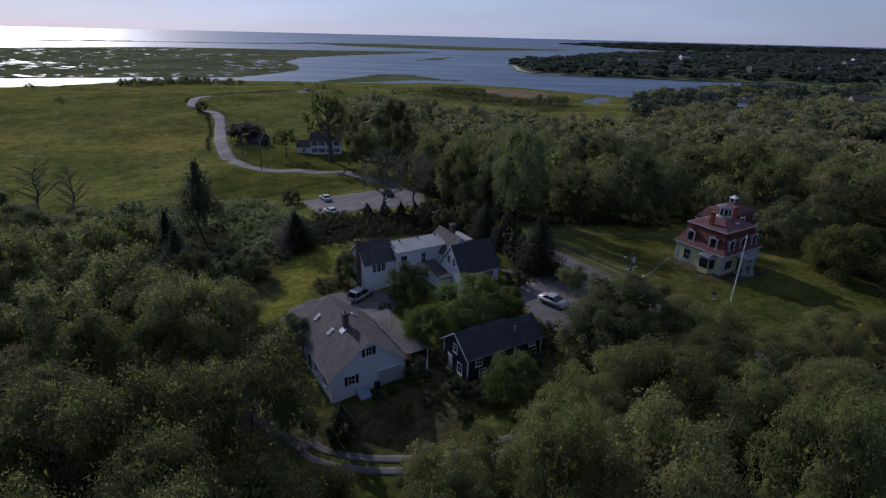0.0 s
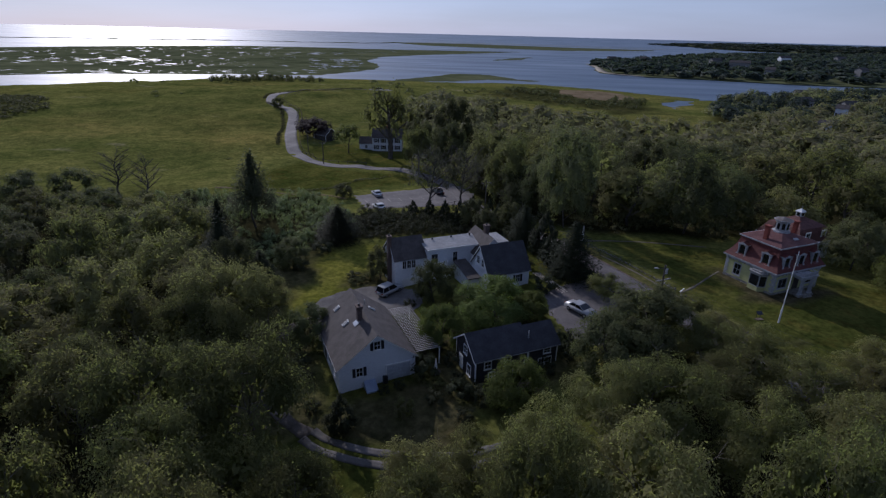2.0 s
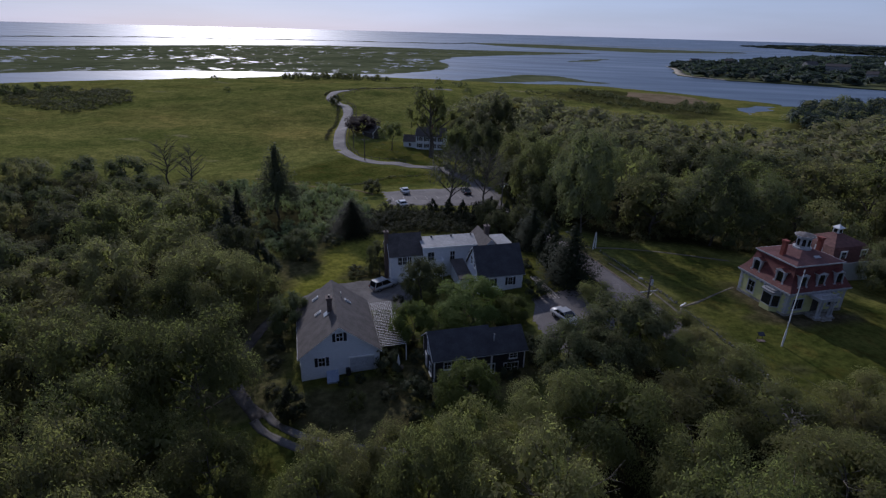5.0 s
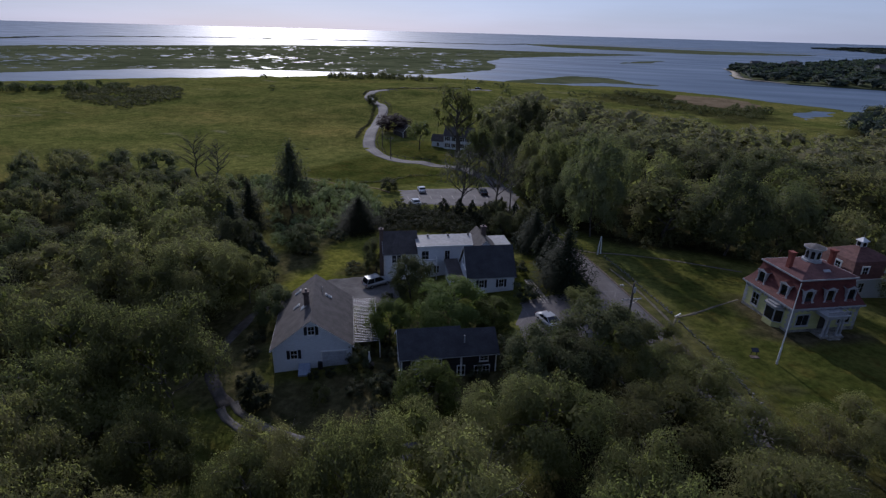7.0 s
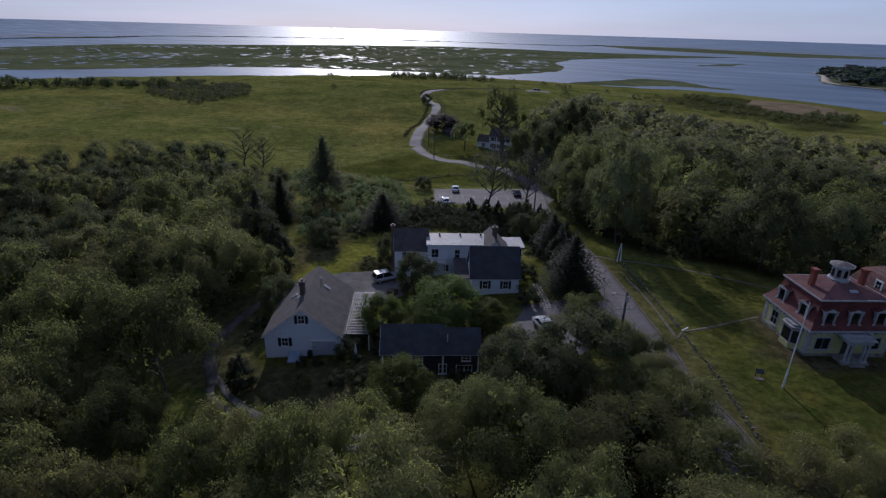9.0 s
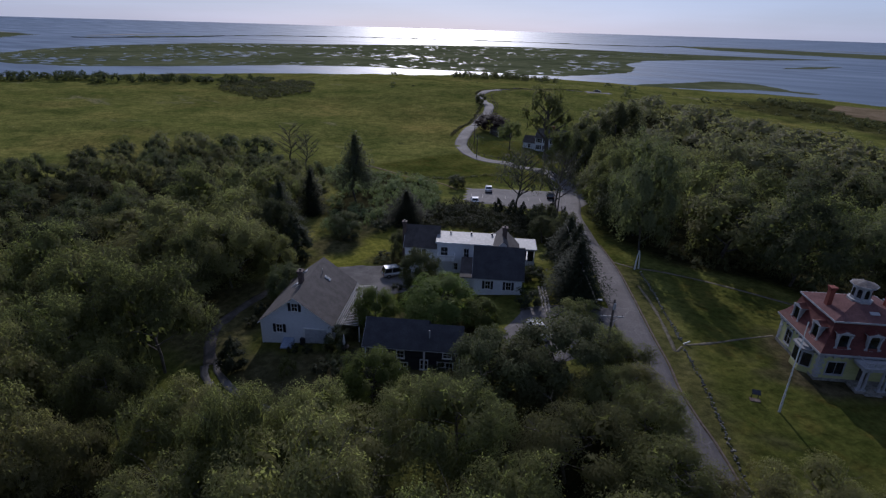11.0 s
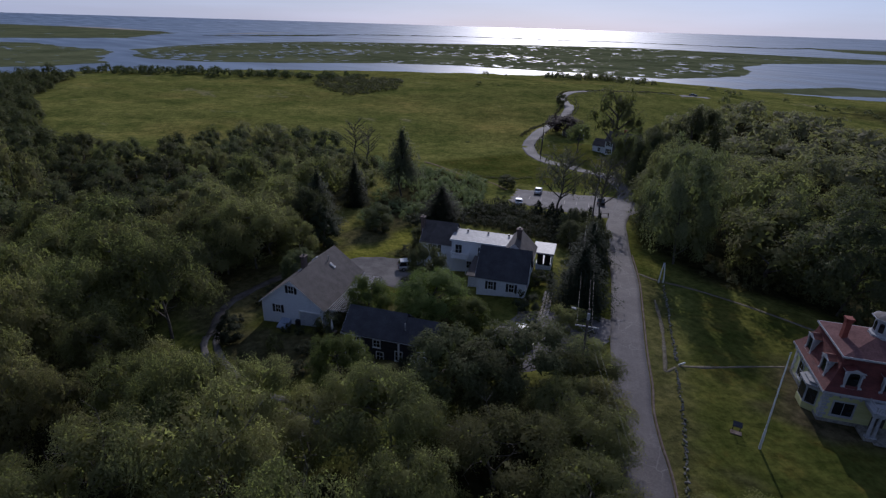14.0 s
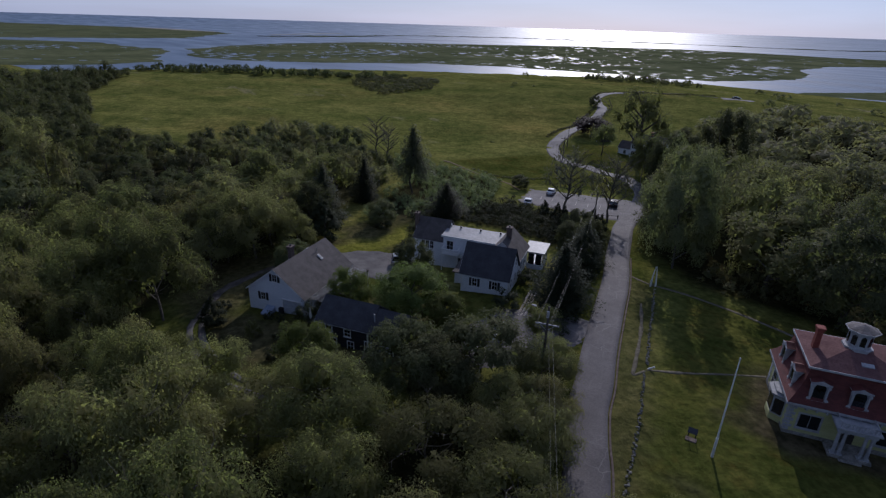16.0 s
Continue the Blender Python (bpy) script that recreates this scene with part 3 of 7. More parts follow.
ground = tagged(new("ground", np_mesh("ground", gv, gf, M_GROUND)), "grassy rolling ground with meadow, mown lawns and woodland soil", "ground", kind="structure")
ground.data.polygons.foreach_set("use_smooth", np.ones(len(gf), bool))
px, py = gv[:, 0], gv[:, 1]
mown = np.zeros(len(gv))
for p in (LAWN_RED, LAWN_MAIN, GARDEN_LAWN, LAWN_WHITE, VERGE):
    mown = np.maximum(mown, smooth01(signed(px, py, p) / 3 + 0.5 + 0.2 * waves(px, py, 8, 9, 2)))
mown = np.maximum(mown, smooth01(1.6 - dist_line(px, py, ROAD[3:12]) / 5))
verge = smooth01(2.0 - dist_line(px, py, [(18.2, 99), (23.2, 91.5), (29.2, 81.5), (34.2, 73), (40.2, 62)]) / 1.1)
mown *= 1 - 0.7 * verge
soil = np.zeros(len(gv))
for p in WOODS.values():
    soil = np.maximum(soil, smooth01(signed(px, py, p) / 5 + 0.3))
# thicket floors: dark gaps between the shrubs painted as soil
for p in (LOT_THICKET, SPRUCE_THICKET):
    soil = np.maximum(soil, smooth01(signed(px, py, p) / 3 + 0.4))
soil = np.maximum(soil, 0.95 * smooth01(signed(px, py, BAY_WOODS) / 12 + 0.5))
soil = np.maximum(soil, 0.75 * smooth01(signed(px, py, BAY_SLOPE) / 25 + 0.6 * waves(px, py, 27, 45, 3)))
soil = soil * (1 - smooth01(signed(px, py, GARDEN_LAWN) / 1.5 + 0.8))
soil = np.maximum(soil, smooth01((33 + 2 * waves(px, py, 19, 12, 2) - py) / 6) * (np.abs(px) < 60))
# bare earth cover, together with the painted yard shade
bare = np.zeros(len(gv))
for p in SOIL_AND_SHADE:
    bare = np.maximum(bare, 0.7 * smooth01(signed(px, py, p) / 2.5 + 0.6 + 0.3 * waves(px, py, 17, 5, 2)))
bare = np.maximum(bare, 0.95 * smooth01(signed(px, py, [(45.0, 79.5), (47.5, 79), (57.5, 84.3), (57, 86.5), (47.2, 82.4), (43, 90), (41.2, 91), (40.8, 88.5)]) / 2.2 + 0.7 + 0.4 * waves(px, py, 23, 4, 2)))
bare = np.maximum(bare, 0.45 * smooth01(2.2 - dist_line(px, py, [(19, 99.5), (24, 92), (30, 82), (35, 73.5), (41, 62.5)]) / 1.4))
bare = np.maximum(bare, 0.6 * smooth01(waves(px, py, 18, 14, 3) * 1.5 - 0.7) * inside(px, py, LAWN_RED))
col = ground.data.color_attributes.new("cover", "FLOAT_COLOR", "POINT")
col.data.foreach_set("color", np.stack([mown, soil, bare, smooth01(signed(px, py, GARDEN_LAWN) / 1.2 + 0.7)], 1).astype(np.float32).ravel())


def sea_z(x, y):
    r = np.hypot(x, y - 200)
    return SEA + 27 * np.clip((r - 2700) / 2000, 0, 1) ** 1.6


ang = np.radians(np.arange(0, 360, 3))
rad = np.concatenate([[60], np.arange(300, 2700, 300), np.arange(2700, 4720, 100)])
A, Rr = np.meshgrid(ang, rad)
sx, sy = Rr * np.sin(A), 200 + Rr * np.cos(A)
sv = np.stack([sx.ravel(), sy.ravel(), sea_z(sx, sy).ravel()], 1)
na = len(ang)
sf = [(r * na + i, r * na + (i + 1) % na, (r + 1) * na + (i + 1) % na, (r + 1) * na + i) for r in range(len(rad) - 1) for i in range(na)]
sea = tagged(new("water", np_mesh("water", sv, np.array(sf)[:, ::-1], M_WATER)), "rippled blue-grey sea and tidal channels", "water", kind="structure")
sea.data.polygons.foreach_set("use_smooth", np.ones(len(sf), bool))

MARSHES = {
    "main": ([(-497, 360), (-476, 421), (-411, 484), (-279, 541), (-240, 546), (-204, 567), (-186, 626), (-176, 684), (-195, 769), (-240, 880), (-252, 1010), (-207, 1137), (-75, 1390), (0, 1540), (-133, 1480), (-380, 1420), (-554, 1416), (-700, 1390), (-858, 1173), (-971, 850), (-1050, 700), (-981, 456), (-897, 336), (-827, 277), (-806, 245), (-720, 233), (-664, 206), (-611, 216), (-553, 249), (-515, 313)], 3.4, 0.22),
    "west": ([(-1000, 160), (-848, 189), (-830, 208), (-751, 210), (-666, 176), (-583, 165), (-545, 120), (-560, 0), (-900, -60), (-1100, 40)], 5, 0.4),
    "outer": ([(-1178, 256), (-1208, 347), (-1453, 480), (-1550, 549), (-1686, 560), (-2235, 380), (-2600, 60), (-2200, -200), (-1182, 30)], 12, 0.6),
    "spit": ([(-150, 520), (-132, 500), (-111, 548), (-74, 650), (-42, 656), (-15, 626), (25, 585), (-13, 578), (-30, 590), (-60, 545)], 4, 3.0),
    "islet": ([(-52, 1000), (-24, 1121), (18, 1196), (-6, 1061)], 5, 3.0),
    "far": ([(-560, 2330), (-245, 2428), (200, 2230), (470, 2190), (440, 2060), (121, 1760), (-197, 1880), (-350, 1960)], 12, 0.8),
}
for k, (poly, step, dry) in MARSHES.items():
    xs, ys = [p[0] for p in poly], [p[1] for p in poly]
    mx, my = np.arange(min(xs) - 20, max(xs) + 20, step), np.arange(min(ys) - 20, max(ys) + 20, step)
    def marsh_z(x, y, poly=poly, dry=dry, step=step):
        s = signed(x, y, poly) + step * 1.6 * waves(x, y, 11, 70, 4)
        pool = waves(x * 0.75, y * 1.8, 21, 34, 4) + 0.4 * waves(x, y, 25, 300, 2)
        z = SEA + np.clip(s / (2.5 * step), -1, 1) * 0.5 + 0.08 * waves(x, y, 9, 40, 2)
        creek = np.abs(waves(x, y, 61, 210, 4)) < 0.018 + 0.03 * (step < 5) * (1 - smooth01(s / 120))
        return np.where(((pool > dry + 0.12) | (creek & (dry < 2))) & (s > 3 * step), SEA - 0.4, z)
    v, f = sheet(mx, my, marsh_z)
    keep = (v[:, 2][f] > SEA - 0.45).any(1) & (np.isin(np.arange(len(f)), np.nonzero(signed(v[f[:, 0], 0], v[f[:, 0], 1], poly) > -4 * step)[0]))
    ob = new("marsh_" + k, np_mesh("marsh", v, f[keep], M_MARSH))
    tagged(ob, "flat green salt marsh cut by bright tidal pools", "marsh", kind="structure")

# the thin barrier beach between marsh and ocean
BAR = [(-1353, 553), (-1420, 830), (-1560, 1150), (-1450, 1540), (-1221, 1680), (-1000, 1870), (-700, 1960), (-548, 2100), (-520, 2340)]
def ribbon(name, line, widths, zf, material, lift=0.06, across=4, step=2.0, label="", category="", side=0.0, skirt=0.25, frayed=0.0):
    pts = curve_pts(line, step)
    n = len(pts)
    w = np.interp(np.linspace(0, 1, n), np.linspace(0, 1, len(widths)), widths)
    v, f = [], []
    P = np.array(pts)
    w = w * (1 + frayed * waves(P[:, 0], P[:, 1], 51, 5, 3))
    d = np.gradient(P, axis=0)
    d /= np.linalg.norm(d, axis=1)[:, None]
    nrm = np.stack([d[:, 1], -d[:, 0]], 1)
    for j in range(across + 1):
        q = P + nrm * ((j / across - 0.5) * w + side)[:, None]
        z = zf(q[:, 0], q[:, 1]) + lift
        v.append(np.column_stack([q, z]))
    low = [v[0] - [0, 0, skirt], v[-1] - [0, 0, skirt]]
    V = np.concatenate([low[0]] + v + [low[1]])
    f = [(j * n + i, (j + 1) * n + i, (j + 1) * n + i + 1, j * n + i + 1) for j in range(across + 2) for i in range(n - 1)]
    ob = new(name, np_mesh(name, V, np.array(f)[:, ::-1], material))
    if label:
        tagged(ob, label, category, kind="structure")
    return ob


ribbon("barrier_beach", BAR, [20, 45, 20, 45, 30, 40, 18, 40, 20], lambda x, y: SEA + 1.2 + 1.5 * waves(x, y, 31, 90, 3), M_MARSH, 0.0, 4, 15, "thin low barrier beach with dark dune grass", "beach")
ribbon("sandbar", [(-1690, 560), (-1800, 520), (-2000, 470), (-2200, 400)], [10, 60, 60, 10], lambda x, y: SEA + 0.9 + 0 * x, M_SAND, 0.0, 3, 20, "pale sandbar at the inlet", "beach")
ribbon("far_sandbar", [(-1500, 640), (-1620, 800), (-1750, 1000)], [10, 40, 10], lambda x, y: SEA + 0.5 + 0 * x, M_SAND, 0.0, 3, 20, "pale sandbar behind the marsh", "beach")
ribbon("spit_beach", [(-500, 2420), (-100, 2560), (350, 2420), (560, 2330)], [20, 35, 35, 20], lambda x, y: SEA + 1.2 + 0 * x, M_SAND, 0.0, 3, 20, "pale distant beach", "beach")

road = ribbon("road", ROAD, [4.3, 4.1, 4.2, 4.8, 4.8, 4.8], height, M_ASPHALT, 0.09, 6, 1.0, "narrow winding worn grey asphalt road", "road")
ribbon("kerb", ROAD[:11], [0.2], height, M_KERB, 0.12, 1, 1.0, "pale granite road edging", "kerb", 2.28)
for side in (-0.75, 0.75):
    ribbon("track", TRACK, [0.8, 0.9, 0.9], height, M_DRIVE, 0.06, 3, 0.6, "grey gravel wheel track through grass", "track", side, frayed=0.3)
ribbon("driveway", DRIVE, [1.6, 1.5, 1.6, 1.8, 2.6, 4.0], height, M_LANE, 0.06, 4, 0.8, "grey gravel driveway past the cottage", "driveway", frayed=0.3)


def slab(name, poly, material, lift, label, category, step=1.5):
    xs, ys = [p[0] for p in poly], [p[1] for p in poly]
    v, f = sheet(np.arange(min(xs), max(xs) + step, step), np.arange(min(ys), max(ys) + step, step), lambda x, y: height(x, y) + lift)
    v[:, 2] -= np.clip(-signed(v[:, 0], v[:, 1], poly), 0, 1) * 0.6
    f = f[(signed(v[:, 0], v[:, 1], poly)[f] > -0.9).any(1)]
    return tagged(new(name, np_mesh(name, v, f, material)), label, category, kind="structure")


slab("forecourt", COURT, M_ASPHALT, 0.07, "grey asphalt forecourt beside the white house", "driveway", 1.0)
slab("drive_apron", [(-23.4, 70), (-19, 68.5), (-12, 69), (-7.5, 70), (-6, 74), (-7.5, 78.5), (-12, 80.2), (-16.8, 79.6), (-20.5, 77), (-22.8, 73.8)], M_DRIVE, 0.08, "grey gravel turning place by the garage", "driveway", 0.8)
slab("parking_lot", LOT, M_ASPHALT, 0.08, "grey asphalt parking lot at the meadow's edge", "parking lot")
ribbon("hill_road", [(-127, 305), (-120, 322), (-108, 338), (-92, 346)], [2.0, 1.2, 1.0, 1.2], height, M_DRIVE, 0.05, 2, 2.0, "narrow road along the hill bank", "road")
slab("hilltop_lot", TOPLOT, M_ASPHALT, 0.1, "small asphalt parking lot on the hilltop", "parking lot", 2.5)
ribbon("footpath", [(33.2, 79.5), (32.8, 77.8), (31.6, 80), (27.5, 87.5), (23, 94.5)], [0.35, 0.5, 0.4, 0.5, 0.3], height, M_PATH, 0.008, 2, 0.4, "worn earth footpath along the wall", "path", skirt=0.03, frayed=0.3)
ribbon("house_path", [(33.2, 79.8), (36, 82.6), (39, 86.4), (42.0, 90)], [0.3, 0.5, 0.35, 0.4, 0.35], height, M_PATH, 0.008, 2, 0.4, "worn earth path to the red-roofed house", "path", skirt=0.03, frayed=0.3)
ribbon("back_path", [(15.5, 102.6), (18, 102.2), (20, 102.2), (25, 103.5), (33, 104), (44, 103.5)], [0.5, 0.8, 0.55, 0.7, 0.6], height, M_PATH, 0.008, 2, 0.4, "worn earth path along the wood", "path", skirt=0.03, frayed=0.3)
ribbon("field_path", [(-78, 137), (-60, 134), (-45, 133), (-37, 131)], [0.8], height, M_DIRT, 0.04, 2, 1.0, "sandy path at the meadow's edge", "path", frayed=0.3)

# ---- far headland ----
HEAD = [(106, 994), (113, 891), (107, 754), (152, 700), (220, 690), (309, 660), (406, 655), (504, 640), (900, 600), (2200, 700), (2200, 1900), (900, 1900), (500, 1650), (300, 1300), (180, 1080)]
HEAD_FAR = [(700, 3500), (820, 3200), (900, 2500), (1300, 2200), (3900, 1800), (3900, 3200), (1500, 4200)]
def head_z(poly, rise):
    def f(x, y):
        s = signed(x, y, poly) + 14 * waves(x, y, 41, 160, 3)
        return SEA - 0.2 + np.clip(s / 14, -1, 1) * 1.0 + rise * smooth01(s / 220) * (0.75 + 0.25 * waves(x, y, 43, 500, 2))
    return f


for nm, poly, rise, step in (("headland", HEAD, 9, 16), ("far_headland", HEAD_FAR, 16, 60)):
    xs, ys = [p[0] for p in poly], [p[1] for p in poly]
    v, f = sheet(np.arange(min(xs) - 60, max(xs) + 60, step), np.arange(min(ys) - 60, max(ys) + 60, step), head_z(poly, rise))
    ob = tagged(new(nm, np_mesh(nm, v, f, M_MARSH)), "low wooded headland across the bay", "headland", kind="structure")
    ob.data.polygons.foreach_set("use_smooth", np.ones(len(f), bool))

# ---- trees ----
def unit(rng, n):
    v = rng.normal(size=(n, 3))
    return v / np.linalg.norm(v, axis=1)[:, None]


def unify(v):
    return v / (np.linalg.norm(v, axis=-1, keepdims=True) + 1e-9)


SOFT = {}   # soft normals of each foliage mesh, by its name
def foliage(name, verts, normals, material):
    """Loose triangular blades whose shading follows the mass of leaves."""
    tri = verts.reshape(-1, 3, 3)
    g = np.cross(tri[:, 1] - tri[:, 0], tri[:, 2] - tri[:, 0])
    turned = (g * normals).sum(1) < 0
    tri[turned] = tri[turned][:, [0, 2, 1]]
    me = np_mesh(name, tri.reshape(-1, 3), np.arange(len(tri) * 3).reshape(-1, 3), material)
    me.polygons.foreach_set("use_smooth", np.ones(len(tri), bool))
    me.normals_split_custom_set(np.repeat(normals, 3, 0).tolist())
    SOFT[me.name] = normals
    return me


def blades(rng, centres, along, normals, size, slim):
    """One pointed blade at each centre, lying along a direction."""
    n = len(centres)
    t = unify(along)
    b = unify(np.cross(normals, t))
    s = size * rng.uniform(0.6, 1.4, (n, 1))
    return np.stack([centres - t * s, centres + t * s * 0.4 + b * s * slim, centres + t * s * 0.7 - b * s * slim], 1).reshape(-1, 3)


def leaves_at(rng, centres, normals, size, slim=0.4, wild=0.6):
    """Pointed leaf sprays turned all ways about their normals."""
    n = len(centres)
    nrm = unify(normals + rng.normal(size=(n, 3)) * wild)
    return blades(rng, centres, np.cross(nrm, unit(rng, n)), nrm, size, slim)


def crown_mesh(name, seed, R, H, z0, lobes, tufts, per, leaf, material, droop=0.25, tuft=0.17, bulge=0.34, uneven=0.16, slim=0.36, taper=0.0, pad=0.0, ragged=1.0):
    """A crown of uneven rounded boughs, each covered in small domed tufts of leaf blades: R radius, H height, z0 its underside."""
    rng = np.random.RandomState(seed)
    mid, half = z0 + 0.45 * H, np.array([R, R, 0.55 * H])
    k = np.arange(lobes) + 0.5
    up = 1 - k / lobes * (1 + droop)
    az = 2.399963 * k + rng.uniform(-0.35, 0.35, lobes)
    flat = np.sqrt(np.clip(1 - up ** 2, 0, 1))
    D = np.stack([np.cos(az) * flat, np.sin(az) * flat, up], 1)
    reach = 0.66 * (1 + rng.uniform(-uneven, uneven, (lobes, 1)))
    C = D * reach * half + [0, 0, mid]
    rad = R * bulge * rng.uniform(0.75, 1.25, (lobes, 1)) * np.array([1, 1, 0.85 - 0.2 * pad])
    V, N = [], []
    made, tries = 0, 0
    while made < tufts and tries < tufts * 12:
        i = tries % lobes
        tries += 1
        g = unify(unit(rng, 1)[0] + D[i] * 0.9 + [0, 0, 0.35])
        c = C[i] + g * rad[i] * rng.uniform(1 - 0.3 * ragged, 1 + 0.42 * ragged)
        if (np.linalg.norm((c - C) / rad, axis=1) < 0.62).any() or c[2] < z0:
            continue
        made += 1
        axis = unify(g * (0.7 - 0.35 * pad) + [0, 0, 0.6 + 0.4 * pad] + rng.normal(size=3) * 0.15)
        e1 = unify(np.cross(axis, unit(rng, 1)[0]))
        e2 = np.cross(axis, e1)
        cr = R * tuft * rng.uniform(0.65, 1.35) * (1 + 0.15 * pad)
        th, rho = rng.uniform(0, 6.283, (per, 1)), np.sqrt(rng.uniform(0.02, 1, (per, 1))) * rng.uniform(0.75, 1.4, (per, 1))
        side = e1 * np.cos(th) + e2 * np.sin(th)
        p = c + side * rho * cr + axis * (0.25 - 0.4 * rho ** 2 + rng.normal(0, 0.27 - 0.1 * pad, (per, 1))) * cr
        nrm = unify(axis + side * rho * 0.6 + rng.normal(size=(per, 3)) * 0.42)
        lie = unify(side + rng.normal(size=(per, 3)) * 0.55 + axis * 0.25)
        lie -= nrm * (lie * nrm).sum(1)[:, None]
        V.append(blades(rng, p, lie, nrm, leaf, slim))
        N.append(unify(nrm * 0.75 + g * 0.2 + [0, 0, 0.3]))
    # coarser leaves deep in the crown
    n = max(40, int(made * per * 0.12))
    i = rng.randint(lobes, size=n)
    g = unify(unit(rng, n) + D[i] * 0.6)
    p = C[i] + g * rad[i] * rng.uniform(0.35, 0.82, (n, 1))
    V.append(leaves_at(rng, p, g + [0, 0, 0.4], leaf * 2.9, 0.5, 0.4))
    N.append(unify(g + [0, 0, 0.8]))
    V, N = np.concatenate(V), np.concatenate(N)
    V[:, :2] *= R / np.percentile(np.hypot(V[:, 0], V[:, 1]), 97)
    lo, hi = np.percentile(V[:, 2], (1, 99.5))
    V[:, 2] = z0 + np.maximum(V[:, 2] - lo, -0.1) * H / (hi - lo)
    if taper:
        q = (V[:, 2:] - z0) / H
        V[:, :2] *= np.clip(1.25 - taper * q, 0.1, 1) * np.clip(0.8 + 2 * q, 0, 1)
    return foliage(name, V, N, material)


def trunk_mesh(name, seed, H, spread, r, material, limbs=7, twigs=2, start=0.3):
    """A tapered, slightly bent trunk with forking limbs."""
    rng = random.Random(seed)
    bm = bmesh.new()
    p, pts = Vector((0, 0, -0.4)), [Vector((0, 0, -0.4))]
    for i in range(4):
        p = p + Vector((rng.uniform(-1, 1) * 0.06 * H, rng.uniform(-1, 1) * 0.06 * H, H * 0.8 / 4))
        pts.append(p.copy())
    for i in range(4):
        tube(bm, pts[i], pts[i + 1], r * (1 - 0.2 * i), r * (1 - 0.2 * (i + 1)), 6, False)
    for k in range(limbs):
        t = start + (0.95 - start) * k / max(1, limbs - 1)
        i = min(3, int(t * 4))
        a = pts[i].lerp(pts[i + 1], t * 4 - i)
        az = k * 2.4 + rng.uniform(-0.4, 0.4)
        L = spread * rng.uniform(0.6, 0.95) * (1.1 - 0.5 * t)
        m = a + Vector((math.cos(az) * L * 0.5, math.sin(az) * L * 0.5, L * 0.35))
        e = m + Vector((math.cos(az + 0.3) * L * 0.5, math.sin(az + 0.3) * L * 0.5, L * rng.uniform(0.2, 0.5)))
        rr = r * (0.5 - 0.25 * t)
        tube(bm, a, m, rr, rr * 0.65, 5, False)
        tube(bm, m, e, rr * 0.65, rr * 0.25, 4, False)
        for j in range(twigs):
            s = a.lerp(m, 0.5 + 0.5 * rng.random()) if j % 2 else m.lerp(e, rng.random())
            az2 = az + rng.choice((-1, 1)) * rng.uniform(0.5, 1.2)
            tube(bm, s, s + Vector((math.cos(az2), math.sin(az2), rng.uniform(0.3, 0.9))) * L * 0.4, rr * 0.3, rr * 0.08, 3, False)
    me = bpy.data.meshes.new(name)
    bm.to_mesh(me)
    bm.free()
    me.materials.append(material)
    return me


def conifer_mesh(name, seed, R, H, tiers, per, leaf, material, low=0.1, power=1.5, loose=0.3, clump=0.55):
    """Boughs of drooping needle sprays, narrowing to the tip."""
    rng = np.random.RandomState(seed)
    P, N = [], []
    for k in range(tiers):
        q = k / (tiers - 1)
        z = H * (low + (1 - low) * q)
        rad = R * (1 - q ** power) ** 0.85 * rng.uniform(0.7, 1.15) + 0.1
        n = max(6, int(per * (1 - q) + 8))
        a = rng.uniform(0, 6.28, n)
        a = np.round(a * 6 / 6.28) * 6.28 / 6 * clump + a * (1 - clump) + k * 1.7
        s = rng.uniform(0.1, 1, n) ** 0.6 * (0.85 + 0.25 * np.sin(3 * a + k))
        P.append(np.stack([np.cos(a) * rad * s, np.sin(a) * rad * s, z - 0.3 * rad * s * s + rng.normal(0, 1, n) * H / tiers * (0.6 + 3 * loose)], 1))
        N.append(np.stack([np.cos(a) * 0.7, np.sin(a) * 0.7, np.full(n, 0.9)], 1))
    P, N = np.concatenate(P), unify(np.concatenate(N))
    v = leaves_at(rng, P, N, leaf, 0.4, 0.4)
    # dark inner boughs round the trunk
    z = rng.uniform(low + 0.03, 0.95, 420)
    a = rng.uniform(0, 6.28, 420)
    w = R * 0.42 * (1 - z ** power) * rng.uniform(0.3, 1, 420)
    P2 = np.stack([np.cos(a) * w, np.sin(a) * w, z * H], 1)
    N2 = unify(np.stack([np.cos(a), np.sin(a), np.full(420, 0.5)], 1))
    v2 = leaves_at(rng, P2, N2, leaf * 1.9, 0.45, 0.4)
    return foliage(name, np.concatenate([v, v2]), np.concatenate([N, N2]), material)


# unit trees: ten metres tall or so, scaled where they stand
FRONT = [(crown_mesh("crown", 60 + i, 4.6, 6.9, 2.2, (9, 11, 8, 12, 10)[i], 165, 104, 0.112, (M_LEAF, M_LEAF, M_LEAF2, M_LEAF, M_LEAF2)[i], 0.25, 0.17, 0.42, 0.26, pad=1.0), trunk_mesh("trunk", 60 + i, 9.6, 4.3, 0.14, M_BARE, 13, 5)) for i in range(5)]
NEAR = [(crown_mesh("crown", 100 + i, 4.6, 6.9, 2.2, (9, 11, 8, 12, 10)[i], 125, 62, 0.17, (M_LEAF, M_LEAF, M_LEAF2, M_LEAF, M_LEAF2)[i], 0.25, 0.18, 0.42, 0.26, pad=1.0), trunk_mesh("trunk", 100 + i, 9.6, 4.2, 0.15, M_BARE, 12, 4)) for i in range(5)]
